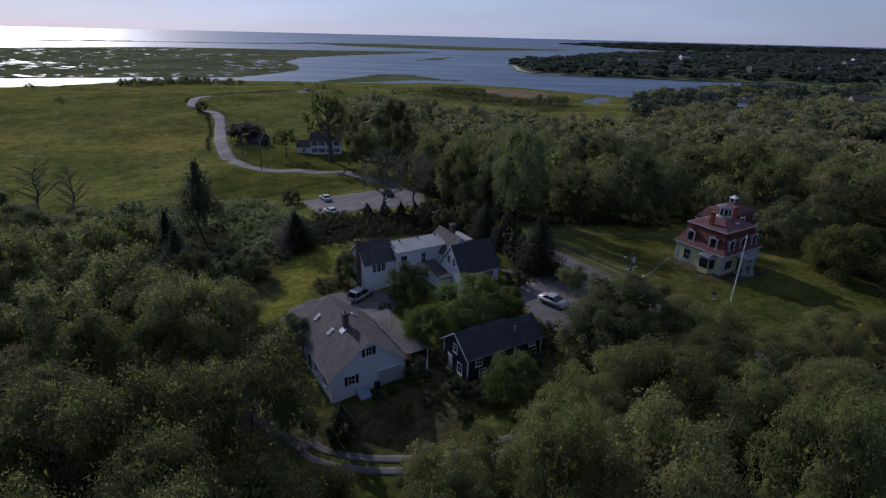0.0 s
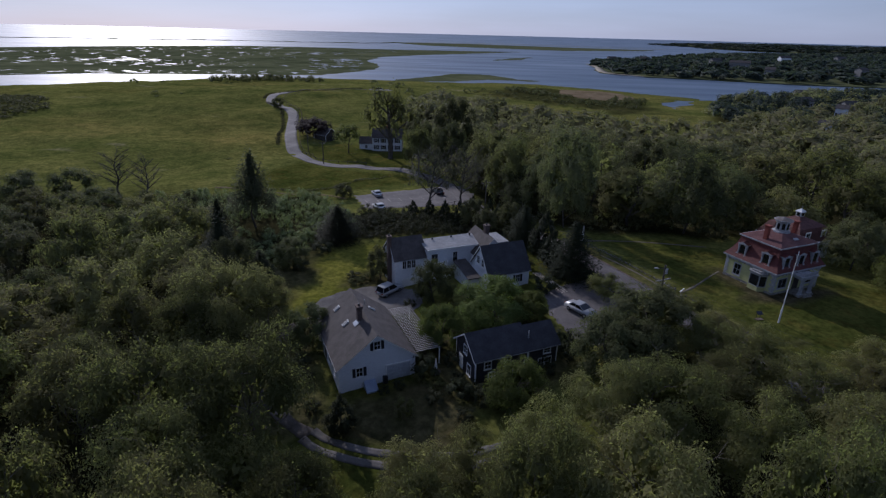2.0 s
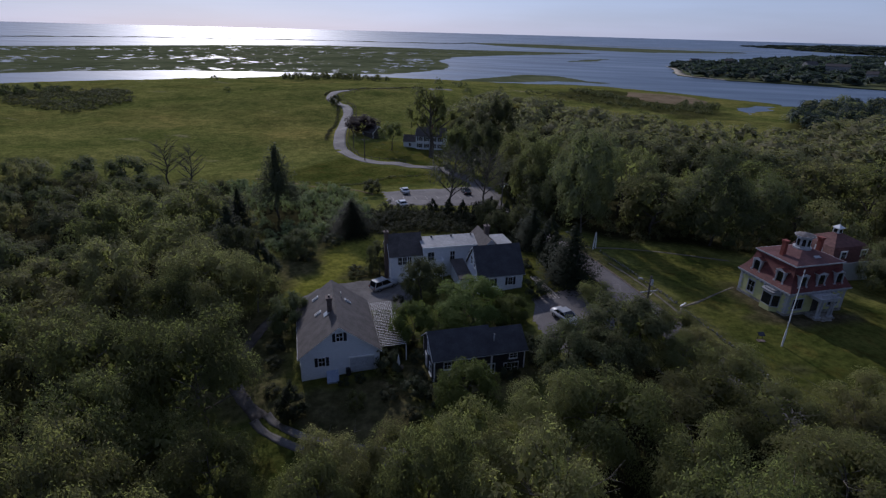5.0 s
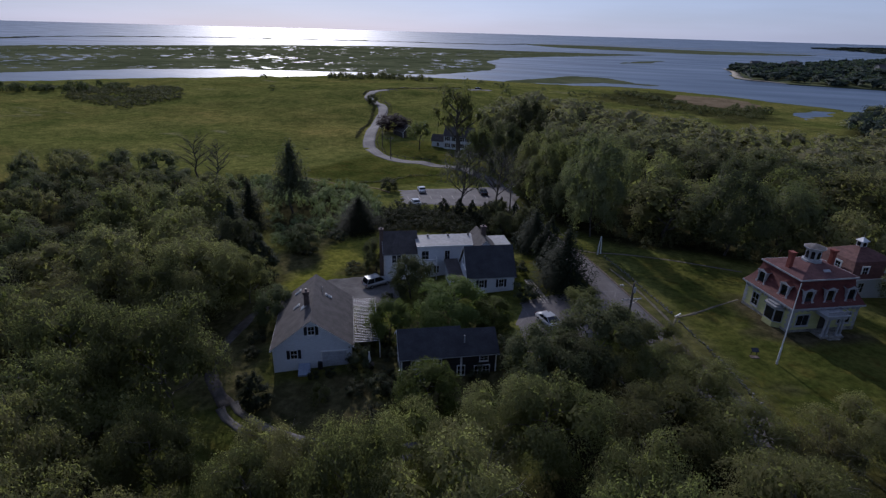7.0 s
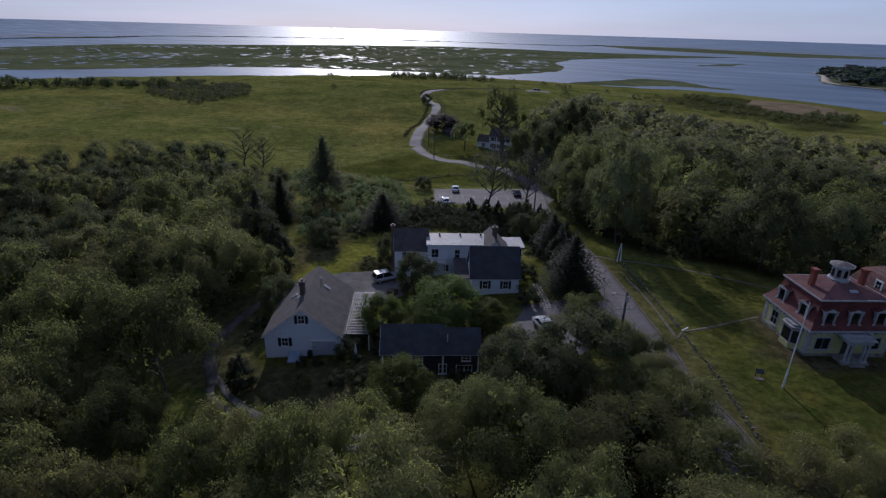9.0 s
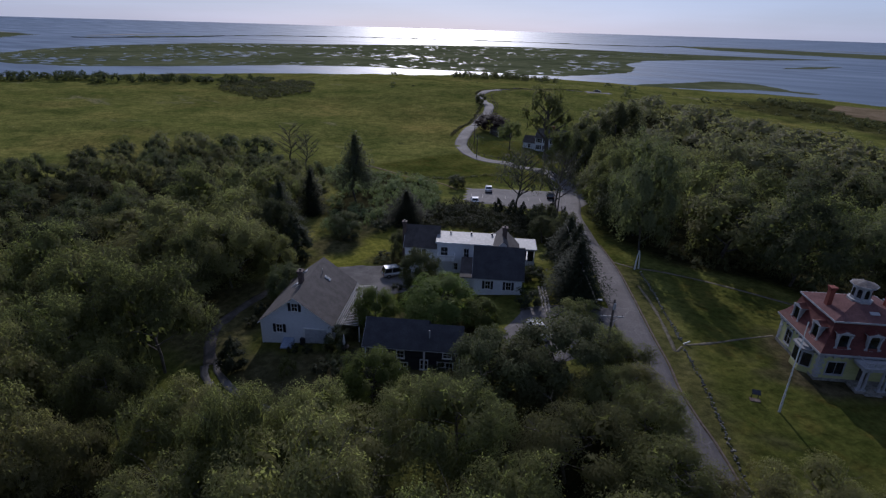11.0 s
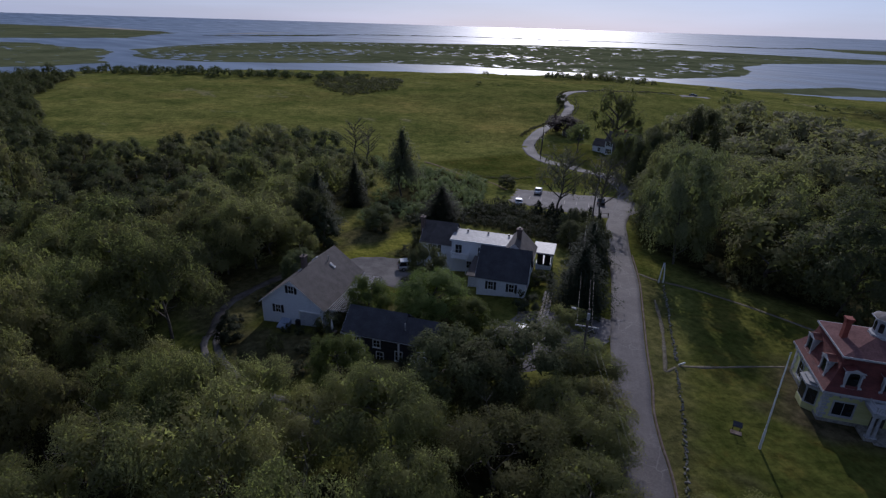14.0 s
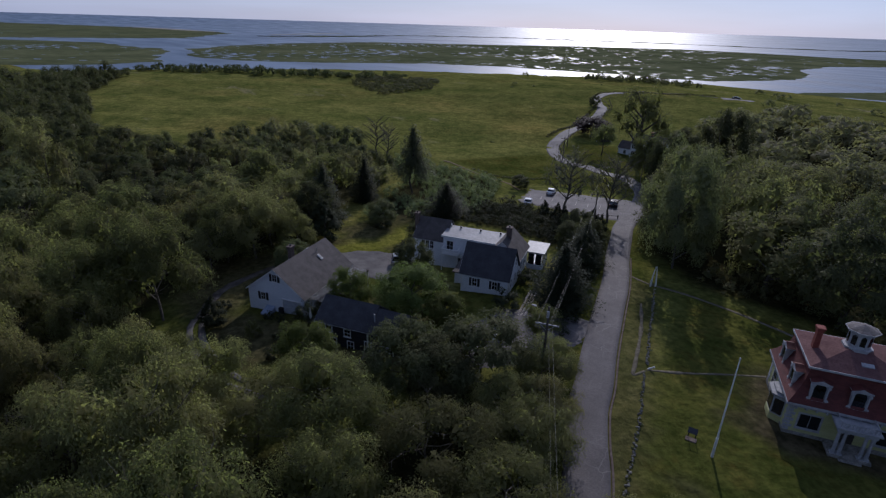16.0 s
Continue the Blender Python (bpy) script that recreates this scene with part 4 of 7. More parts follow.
GARDEN = [(crown_mesh("crown", 150 + i, 4.6, 8.9, 0.4, (16, 14, 18)[i], 190, 74, 0.145, (M_MAPLE, M_OAK, M_WOODLEAF)[i], 0.7, 0.165, 0.36, 0.18, 0.42), trunk_mesh("trunk", 150 + i, 8, 3.6, 0.2, M_BARK, 8, 2, 0.15)) for i in range(3)]
MID = [(crown_mesh("crown", 200 + i, 4.6, 7.4, 1.6, (9, 10, 8, 11)[i], 96, 40, 0.22, (M_WOODLEAF, M_LEAF2, M_OAK, M_WOODLEAF)[i], 0.4, 0.2, 0.42, 0.24), trunk_mesh("trunk", 200 + i, 9, 4, 0.2, M_BARK, 6, 0)) for i in range(4)]
EDGE = [(crown_mesh("crown", 180 + i, 4.6, 8.9, 0.9, (20, 24)[i], 220, 80, 0.12, M_EDGELEAF, 0.75, 0.16, 0.36, 0.24), trunk_mesh("trunk", 180 + i, 9, 4.2, 0.14, M_BARK, 10, 3, 0.15)) for i in range(2)]
LITE = [crown_mesh("crown", 250 + i, 4.6, 7.6, 0.8, 10 + 2 * i, 76, 28, 0.29, M_LEAF, 0.5, 0.22, 0.44, 0.24) for i in range(4)]
FAR = [crown_mesh("crown", 300 + i, 4.8, 7.4, 0.6, 8 + 2 * i, 36, 11, 0.62, M_LEAF, 0.4, 0.26, 0.46, 0.24) for i in range(3)]
TINY = [crown_mesh("crown", 350 + i, 4.8, 6.8, 0.2, 5, 7, 4, 1.35, M_LEAF, 0.3, 0.34, 0.42, 0.2) for i in range(2)]
CONIFER = [(conifer_mesh("crown", 400, 2.9, 10, 13, 1000, 0.16, M_SPRUCE, 0.36, 1.1, 0.03, 0.78), trunk_mesh("trunk", 400, 11.4, 0.5, 0.12, M_BARK, 2, 0)),
           (crown_mesh("crown", 401, 2.6, 10, 0.1, 22, 150, 36, 0.19, M_NEEDLE, 0.9, 0.2, 0.46, 0.12, 0.3, 1.0, ragged=0.6), trunk_mesh("trunk", 401, 9, 0.5, 0.18, M_BARK, 2, 0)),
           (conifer_mesh("crown", 402, 3.0, 10, 30, 700, 0.15, M_NEEDLE, 0.02, 1.8, 0.4, 0.25), trunk_mesh("trunk", 402, 9, 0.5, 0.18, M_BARK, 2, 0))]
SHRUB = [crown_mesh("foliage", 500 + i, 1.5, 2.1, 0.0, 6 + i, 26, 20, 0.12, M_SHRUB, 0.3, 0.22, 0.4, 0.2) for i in range(3)]
THICK = [crown_mesh("foliage", 510 + i, 1.5, 2.1, 0.0, 5 + i, 40, 30, 0.07, M_SHRUB, 0.5, 0.2, 0.42, 0.25, 0.42) for i in range(4)]
BUSH = [crown_mesh("foliage", 520 + i, 1.5, 2.1, 0.0, 9, 60, 34, 0.085, (M_HEDGE, M_LEAF2)[i], 0.6, 0.19, 0.4, 0.1) for i in range(2)]
SPARSE = crown_mesh("crown", 560, 4.6, 6.4, 3.4, 20, 110, 20, 0.1, M_GREYLEAF, 0.0, 0.13, 0.28, 0.3)
BARE = [trunk_mesh("trunk", 600 + i, 11, 5, 0.23, M_BARK, 18, 18, 0.3) for i in range(2)]


def tree(kind, x, y, top, width, label, turn=0.0, group="", category="tree", name="tree", tone=None):
    """A tree on the ground at x, y, whose tip is at height top and whose crown is so wide."""
    crown, trunk = kind
    z = h1(x, y)
    s = width / 9.2
    zs = (top - z) / 9.4
    if "conifer" in label or "cedar" in label or "spruce" in label:
        s, zs = width / 5.2, (top - z) / 10
    t = thing(name, label, category, Matrix.LocRotScale((x, y, z), Euler((0, 0, turn)), (s, s, zs)), group)
    c = new("crown", crown)
    c.parent = t
    k = new("trunk", trunk)
    k.parent = t
    return t


LISTED = []   # plan places that scattered trees keep clear of
def put(kind, x, y, top, width, label, keep=0.42, **kw):
    LISTED.append((x, y, width * keep))
    return tree(kind, x, y, top, width, label, (x * 7.3 + y * 3.1) % 6.28, **kw)


put(CONIFER[0], -48.8, 104.8, 14.1, 10.8, "tall dark spruce standing alone in shrubs")
put(CONIFER[2], -28.1, 99.1, 5.6, 9.6, "broad dark conical conifer by the lawn")
put(CONIFER[1], 12.6, 93.2, 9.0, 6.8, "dark cedar beside the white house")
put(CONIFER[2], 16.9, 83.8, 10.4, 8.8, "broad dark conifer beside the forecourt")
put(CONIFER[2], 9.0, 99.0, 8.0, 7.5, "dark cedar by the road")
put(CONIFER[1], 13.8, 88.0, 7.4, 5.6, "dark cedar in the roadside row")
put(CONIFER[1], -31.0, 71.5, 6.8, 7.5, "dark cedar at the lawn's edge")
put(CONIFER[1], -9.6, 44.4, 3.2, 4.2, "dark dense cedar on bare earth by the cottage")
put(GARDEN[1], -1.4, 37.4, 2.0, 4.4, "dark bushy juniper by the track")
put(CONIFER[2], -49, 91, 8.0, 7.0, "dark cedar in the wood's edge")
put(GARDEN[1], -36.0, 71.5, 8.5, 8.5, "dark leafy tree among locusts")
put(CONIFER[2], -40, 76, 10.0, 8.5, "dark cedar among locust trees")
put(GARDEN[1], -18.6, 59.5, 4.6, 6.2, "dark leafy tree beside the cottage wall")
put(GARDEN[1], -32.0, 85.2, 3.2, 6.6, "dark dense round tree on the lawn's edge")
put(GARDEN[1], -4.4, 73.8, 6.4, 7.0, "small leafy tree in front of the white house")
put(GARDEN[0], 4.9, 66.9, 7.6, 11.0, "broad round maple between the houses")
put(GARDEN[0], -1.2, 60.6, 6.3, 6.6, "leafy tree beside the trellis")
put(GARDEN[1], 23.9, 62.4, 9.6, 12.0, "large dark leafy tree beside the forecourt")
put(GARDEN[1], 22.0, 58.2, 8.0, 8.5, "dark leafy tree before the forecourt")
put(GARDEN[1], 19.2, 56.5, 9.0, 10.0, "dark leafy tree in front of the forecourt")
put(GARDEN[0], 8.7, 49.6, 6.4, 7.4, "rounded green tree in front of the dark house")
put(FRONT[0], 17.8, 46.6, 7.8, 9.0, "feathery pale green locust tree by the dark house")
put(FRONT[0], 5.0, 35.5, 7.2, 8.0, "feathery locust tree beside the track")
put(FRONT[3], 1.6, 30.8, 8.4, 8.5, "broad pale green locust tree by the track")
put(FRONT[1], -8.5, 30.5, 8.2, 9.0, "broad locust tree over the lawn's end")
put(FRONT[1], 9.9, 32.5, 12.6, 9.0, "tall feathery locust tree before the lawn")
put(FRONT[0], 10.5, 38.6, 9.0, 8.5, "feathery green locust tree beside the lawn")
put(FRONT[0], 48.5, 57.5, 7.4, 9.0, "pale green locust tree beside the stone wall")
put(FRONT[3], 54.5, 59.0, 7.2, 8.5, "feathery locust tree at the lawn's edge")
put(FRONT[1], 44.5, 52.5, 7.6, 8.5, "pale green locust tree beside the road")
put(FRONT[3], 26.6, 70.8, 5.6, 6.0, "olive green sapling by the utility pole")
put(FRONT[1], 32.6, 63.0, 6.8, 7.5, "pale green locust tree leaning over the road")
put(FRONT[0], 29.6, 66.3, 7.2, 7.5, "olive green locust tree at the road's edge")
put(FRONT[1], 35.0, 58.5, 7.8, 9.5, "pale green locust tree at the road's edge")
put(FRONT[3], 43.0, 46.5, 8.0, 10.0, "broad locust tree at the road's edge")
put(FRONT[3], 30.5, 60.5, 7.5, 8.5, "olive green locust tree beside the road")
put(FRONT[3], 38.6, 53.0, 7.8, 10.0, "olive green locust tree overhanging the road")
put(FRONT[0], 21.0, 75.3, 5.6, 5.5, "small roadside tree by the utility pole")
put(FRONT[1], -16.2, 39.4, 13.0, 14.0, "broad feathery locust tree by the track")
put(FRONT[0], -25.0, 36.8, 12.6, 12.5, "broad spreading locust tree over the track and drive")
put(FRONT[3], -30.5, 53.0, 9.6, 11.0, "broad feathery locust tree beside the track")
put(NEAR[0], -61.0, 70.5, 11.2, 13.0, "broad pale green locust tree among dark woodland")
put(NEAR[3], -45.0, 69.4, 9.4, 13.0, "tall feathery locust tree behind the drive")
put(NEAR[0], -33.0, 62.0, 9.8, 12.0, "tall pale green locust tree in the wood's edge")
put(FRONT[0], -29.5, 57.5, 11.0, 13.5, "tall spreading locust tree beside the drive")
put(FRONT[3], -27.0, 64.0, 7.0, 8.0, "leafy locust tree at the bend of the drive")
put(FRONT[0], 1.0, 34.0, 7.6, 8.5, "feathery locust tree beyond the lawn's end")
put(GARDEN[0], 10.2, 68.6, 5.0, 6.0, "leafy green maple behind the dark house")
put(GARDEN[1], -12.2, 63.5, 3.6, 4.6, "dark leafy shrub tree behind the cottage")
put(GARDEN[1], -15.0, 82.4, 4.4, 5.4, "dark round bush by the white house")
put(EDGE[0], 17.6, 112.4, 20.5, 13.5, "tall dark leafy tree at the wood's edge by the lawn")
put(EDGE[1], 31.0, 124.0, 13.0, 13.0, "dark airy tree at the wood's edge by the lawn")
put(EDGE[1], 42.0, 112.4, 17.2, 16.0, "tall olive green tree with a leaning trunk behind the lawn")
put(EDGE[0], 52, 118, 12.5, 11.5, "tall leafy tree behind the barn")
put(GARDEN[0], 69.5, 84.5, 10.5, 13.0, "large round bright green tree beside the lawn")
put(EDGE[1], 66.0, 96.5, 11.0, 10.5, "large leafy tree beside the barn")
put(GARDEN[1], 76, 77, 9.5, 12.0, "large dark leafy tree at the lawn's end")
put(EDGE[1], 13.5, 122, 15.0, 13.0, "tall tree beside the road")
put(GARDEN[2], 5.0, 133, 14.5, 13.0, "tall leafy tree beside the road")
put(NEAR[3], -2.5, 148, 13.5, 13.0, "tall pale tree by the parking lot")
put((crown_mesh("crown", 700, 4.6, 7.6, 1.9, 14, 120, 40, 0.26, M_PURPLE, 0.4, 0.2, 0.4, 0.1), MID[0][1]), -77.4, 213.9, 4.2, 16.0, "dark purple copper beech by the road")
put(GARDEN[1], -115.5, 265, 5.6, 6.5, "dark bush at the bend of the road")
put((crown_mesh("crown", 710, 4.6, 6.6, 2.9, 17, 70, 30, 0.19, M_LEAF, 0.3, 0.15, 0.27, 0.36), trunk_mesh("trunk", 710, 9.6, 4.6, 0.46, M_BARK, 12, 4, 0.36)), -38.7, 187.5, 21.5, 19.5, "tall airy tree with a thick forked trunk before the farmhouse")
put(NEAR[0], -44, 209, 8.5, 10, "tall leafy tree behind the white farmhouse")
put(GARDEN[1], -18, 201.3, 15.8, 15.5, "large dark leafy tree at the edge of the wood")
put((crown_mesh("crown", 711, 4.6, 5.6, 3.6, 12, 90, 34, 0.22, M_LEAF2, 0.2, 0.18, 0.36, 0.2), trunk_mesh("trunk", 711, 8.6, 4.4, 0.2, M_BARK, 9, 2, 0.34)), -55.5, 191.7, 6.4, 11, "spreading leafy tree on the farmhouse lawn")
put(GARDEN[1], -38.0, 132.4, 0.6, 5.5, "dark bush at the parking lot's corner")


put(NEAR[0], -25.5, 173, 9.5, 10, "leafy tree beside the white farmhouse")
put(GARDEN[1], -31, 203, 8.0, 12, "dark round tree behind the farmhouse")
put(NEAR[0], -24, 168, 11.0, 10, "grey-green tree at the road's edge")
put(GARDEN[1], -14, 162, 13.0, 12, "dark leafy tree at the road's edge")
put(GARDEN[1], 1.5, 104.5, 5.0, 6.0, "dark bushy tree beside the lane")
put(GARDEN[1], -2.0, 111.0, 5.2, 6.5, "dark bushy tree below the parking lot")
put(GARDEN[1], 6.5, 104.0, 6.8, 6.0, "dark bushy tree overhanging the lane")


for x, y, top, w in ((-12.5, 117.5, 2.4, 3.6), (-8.6, 115.0, 3.2, 3.8), (-5.2, 113.5, 3.6, 3.4), (-2.6, 116.6, 4.2, 3.8), (1.4, 113.6, 4.6, 3.8), (3.6, 109.6, 5.0, 4.0), (5.6, 106.6, 5.4, 4.2), (-16.5, 118.0, 1.8, 3.4), (8.0, 101.8, 6.2, 4.4)):
    put(CONIFER[1], x, y, top, w, "dark spiky juniper in the cedar hedge below the lot", group="hedge junipers")


def bare_tree(i, x, y, top, width, label):
    z = h1(x, y)
    LISTED.append((x, y, 1.5))
    t = thing("tree", label, "tree", Matrix.LocRotScale((x, y, z), Euler((0, 0, x)), (width / 9, width / 9, (top - z) / 10.5)))
    k = new("trunk", BARE[i % 2])
    k.parent = t
    if "dead" not in label:
        c = new("crown", SPARSE)
        c.parent = t


bare_tree(0, -13.4, 121, 15.0, 12, "nearly leafless grey tree by the parking lot")
bare_tree(1, -6.0, 127, 14.0, 11, "thin grey tree with few leaves beside the road")
bare_tree(0, -95.5, 123.2, 9.8, 12, "dead bare tree at the meadow's edge")
bare_tree(1, -86, 121, 8.8, 10, "dead bare tree with broken limbs")

REED = [(150, 205), (175, 200), (215, 245), (192, 258)]
CABINS = [(226, 480, 10), (191, 388, 8), (186, 344, 7), (200, 355, 7), (288, 376, 12), (152, 290, 7)]
HOUSES = [(-9, 58, 11), (8, 58, 8.5), (0, 84, 12), (50, 88, 9.5), (62, 104, 8)]
def scatter(poly, gap, rng, tries=6000, limit=None):
    """Places inside an outline, no two nearer than gap, clear of houses, roads and listed trees."""
    xs, ys = [p[0] for p in poly], [p[1] for p in poly]
    n = int((max(xs) - min(xs)) * (max(ys) - min(ys)) / (gap * gap) * 9)
    X, Y = rng.uniform(min(xs), max(xs), n), rng.uniform(min(ys), max(ys), n)
    ok = inside(X, Y, poly) & (dist_line(X, Y, ROAD) > 4.6) & (dist_line(X, Y, DRIVE) > 3.2)
    ok &= ~inside(X, Y, REED) & (signed(X, Y, GARDEN_LAWN) < -1.5)
    for a, b, r in HOUSES + LISTED + CABINS:
        ok &= np.hypot(X - a, Y - b) > r
    out, cell = [], {}
    for x, y in zip(X[ok], Y[ok]):
        k = (int(x // gap), int(y // gap))
        if all((x - a) ** 2 + (y - b) ** 2 >= gap * gap for i in (-1, 0, 1) for j in (-1, 0, 1) for a, b in cell.get((k[0] + i, k[1] + j), ())):
            cell.setdefault(k, []).append((x, y))
            out.append((x, y))
    return out


rngt = np.random.RandomState(7)
WORDS = ("tall feathery locust tree in dense woodland", "leafy green locust tree among its neighbours", "rounded green maple in the wood", "broad-crowned pale green locust tree", "dark leafy oak in the wood")
spots = []
for wname, poly in WOODS.items():
    near = [(math.hypot(x - 22, y - 15), x, y) for x, y in scatter(poly, 12.5 if wname == "east" else 7.8, rngt)]
    for d, x, y in near:
        edge = float(signed(np.array([x]), np.array([y]), poly)[0])
        k = 0.85 if edge < 4 else 1.0
        big = rngt.uniform(1.35, 1.85) if wname == "east" else rngt.uniform(1.0, 1.3)
        low = 1 - 0.36 * min(1, max(0, (y - 130) / 90)) if wname == "east" else 1.0
        big *= 0.78 if x < -62 and y > 35 else 1.0
        grown = 1.25 if y < 34 and x < 60 else 1.0
        wide = rngt.uniform(8.5, 11.5) * k * big
        spots.append((d, x, y, wide if wname == "east" else min(wide, 12.5), rngt.uniform(6.6, 11.2) * k * big * low * grown))
spots.sort()
mid_spots, far_spots, dark_spots, back_spots = [], [], [], []
for n, (d, x, y, w, tall) in enumerate(spots):
    z = h1(x, y)
    dim = x < -62 and y > 35
    if y < 9 + max(0, x - 21):
        back_spots.append((x, y, z, w, tall))
    elif d < 50 and x < 60:
        i = rngt.choice([0, 0, 1, 1, 3, 3, 2])
        tree(FRONT[i], x, y, z + tall, w, WORDS[i], rngt.uniform(0, 6.28), "woodland trees")
    elif d < 80:
        i = rngt.choice([0, 0, 1, 1, 3, 3, 2, 4])
        tree(NEAR[i], x, y, z + tall, w, WORDS[i], rngt.uniform(0, 6.28), "woodland trees")
    elif n < 270:
        i = rngt.choice([2, 2, 2, 0] if dim else [0, 0, 1, 2, 3])
        tree(MID[i], x, y, z + tall, w * 1.05, WORDS[(0, 2, 4, 1)[i]], rngt.uniform(0, 6.28), "woodland trees")
    elif d < 210 and rngt.rand() < (0.85 if dim else 0.15):
        dark_spots.append((x, y, z, w * 1.1, tall))
    elif d < 210:
        mid_spots.append((x, y, z, w * 1.1, tall))
    elif x < -62:
        dark_spots.append((x, y, z, w * 1.15, tall))
    else:
        far_spots.append((x, y, z, w * 1.15, tall))


def stuff_trees(name, places, label, material, rng, bases, category="woods", size=(9.4, 8.6)):
    """Many far plants in one mesh."""
    V, N, data = [], [], []
    for me in bases:
        v = np.empty(len(me.vertices) * 3, np.float32)
        me.vertices.foreach_get("co", v)
        data.append((v.reshape(-1, 3), SOFT[me.name]))
    for x, y, z, w, tall in places:
        v, q = data[rng.randint(len(data))]
        a = rng.uniform(0, 6.28)
        m = np.array([[math.cos(a), -math.sin(a), 0], [math.sin(a), math.cos(a), 0], [0, 0, 1]])
        V.append((v * [w / size[0], w / size[0], tall / size[1]]) @ m.T + [x, y, z])
        N.append(q @ m.T)
    return tagged(new(name, foliage(name, np.concatenate(V), np.concatenate(N), material)), label, category, kind="stuff")


stuff_trees("back_woods", back_spots, "dense locust woodland along the road", M_LEAF, rngt, LITE)
stuff_trees("middle_woods", mid_spots, "dense green woodland beyond the houses", M_FARLEAF, rngt, LITE)
stuff_trees("dark_woods", dark_spots, "darker trees scattered through the woodland", M_OAK, rngt, LITE)
stuff_trees("far_woods", far_spots, "dense green woodland in the distance", M_FARLEAF, rngt, FAR)


def places(poly, gap, w, tall, zf=None):
    out = []
    for x, y in scatter(poly, gap, rngt):
        z = h1(x, y) if zf is None else float(zf(np.array([x]), np.array([y]))[0])
        out.append((x, y, z - 0.1, rngt.uniform(*w), rngt.uniform(*tall)))
    return out


hz = head_z(HEAD, 9)
sp = [p for p in places(HEAD, 21, (22, 32), (8, 14), hz) if p[0] < 1700 and float(signed(np.array([p[0]]), np.array([p[1]]), HEAD)[0]) > 10]
stuff_trees("headland_woods", sp, "dark woods on the far headland", M_HEADLEAF, rngt, TINY)
stuff_trees("distant_woods", places(HEAD_FAR, 60, (70, 100), (9, 14), head_z(HEAD_FAR, 16)), "dark woods on the most distant shore", M_HEADLEAF, rngt, TINY)
# thickets and hedges
stuff_trees("spruce_thicket", places(SPRUCE_THICKET, 2.9, (2.6, 5.6), (1.3, 3.8)), "grey-green shrub thicket round the spruce", M_SHRUB, rngt, THICK + BUSH, "shrubs", (3.2, 2.3))
stuff_trees("lot_thicket", places(LOT_THICKET, 1.9, (3.2, 4.8), (1.4, 3.0)), "dark shrub hedge below the parking lot", M_HEDGE, rngt, THICK, "shrubs", (3.2, 2.3))
stuff_trees("edge_thicket", places([(16, 112), (22, 109.5), (30, 110.5), (38, 113.5), (48, 111), (56, 115), (66, 112), (70, 100), (74, 104), (70, 118), (50, 122), (24, 118)], 2.8, (3.0, 5.0), (2.2, 4.6)), "dark undergrowth along the edge of the wood", M_DARKLEAF, rngt, SHRUB, "shrubs", (3.2, 2.3))
stuff_trees("road_thicket", places([(4, 100), (12, 96), (17, 88), (20, 79), (23, 77), (20, 84), (12, 98), (5, 110)], 2.0, (2.4, 3.6), (1.6, 3.2)), "dark roadside shrubs and young trees", M_HEDGE, rngt, SHRUB, "shrubs", (3.2, 2.3))
stuff_trees("meadow_thicket", places([(-289, 220), (-226, 208), (-224, 240), (-245, 265), (-278, 286), (-328, 264)], 4.6, (5, 9), (1.6, 3.6)), "round shrub thicket in the meadow hollow", M_DARKLEAF, rngt, SHRUB, "shrubs", (3.2, 2.3))
stuff_trees("shore_trees", places([(-450, 105), (-405, 168), (-345, 214), (-308, 250), (-318, 264), (-365, 232), (-420, 190), (-465, 130)], 8.5, (7, 13), (2.5, 7.5)) + places([(-300, 262), (-322, 292), (-352, 250), (-330, 236)], 8, (5, 9), (3, 5.5)), "line of dark trees along the shore", M_OAK, rngt, FAR, "trees")
stuff_trees("bank_trees", places([(-250, 425), (-235, 412), (-205, 445), (-175, 455), (-165, 470), (-205, 475), (-240, 450)], 7, (7, 11), (4, 7)), "dark clump of trees on the bank", M_DARKLEAF, rngt, FAR, "trees")
stuff_trees("slope_shrubs", places([(-40, 405), (-25, 450), (12, 450), (35, 425), (70, 400), (80, 370), (45, 340), (20, 380)], 11, (3, 8), (1.2, 2.6)) + places([(64, 398), (88, 392), (92, 412), (70, 414)], 5, (6, 9), (4, 6)) + places([(-10, 452), (38, 408), (44, 420), (5, 462)], 5, (5, 9), (2, 4)) + places([(20, 380), (60, 370), (85, 375), (80, 390), (30, 395)], 6, (4, 8), (2, 4)), "scattered dark shrubs on the far slope", M_DARKLEAF, rngt, SHRUB, "shrubs", (3.2, 2.3))
bay = [p for p in places(BAY_WOODS, 10, (11, 19), (5.5, 11)) if p[2] > SEA + 0.1]
stuff_trees("bay_woods", [p for p in bay if rngt.rand() < 0.6], "dark woods by the bay", M_HEADLEAF, rngt, FAR)
stuff_trees("bay_thicket", [p for p in bay if rngt.rand() < 0.45], "greener trees through the woods by the bay", M_FARLEAF, rngt, FAR)
stuff_trees("scattered_shrubs", [(x, y, h1(x, y) - 0.1, w, t) for x, y, w, t in ((-204, 296, 5, 2.2), (-196, 286, 3.5, 1.5), (-190, 300, 3, 1.2), (-301, 408, 9, 5), (-270, 400, 5, 3), (-120, 468, 10, 4), (-90, 432, 11, 5), (-100, 445, 7, 4), (-35, 418, 9, 4), (-160, 330, 2, 1), (-60, 440, 6, 3), (-92.6, 173, 2.5, 0.6), (-64, 345, 8, 5.2))], "lone shrubs dotted over the meadow", M_DARKLEAF, rngt, SHRUB, "shrubs", (3.2, 2.3))


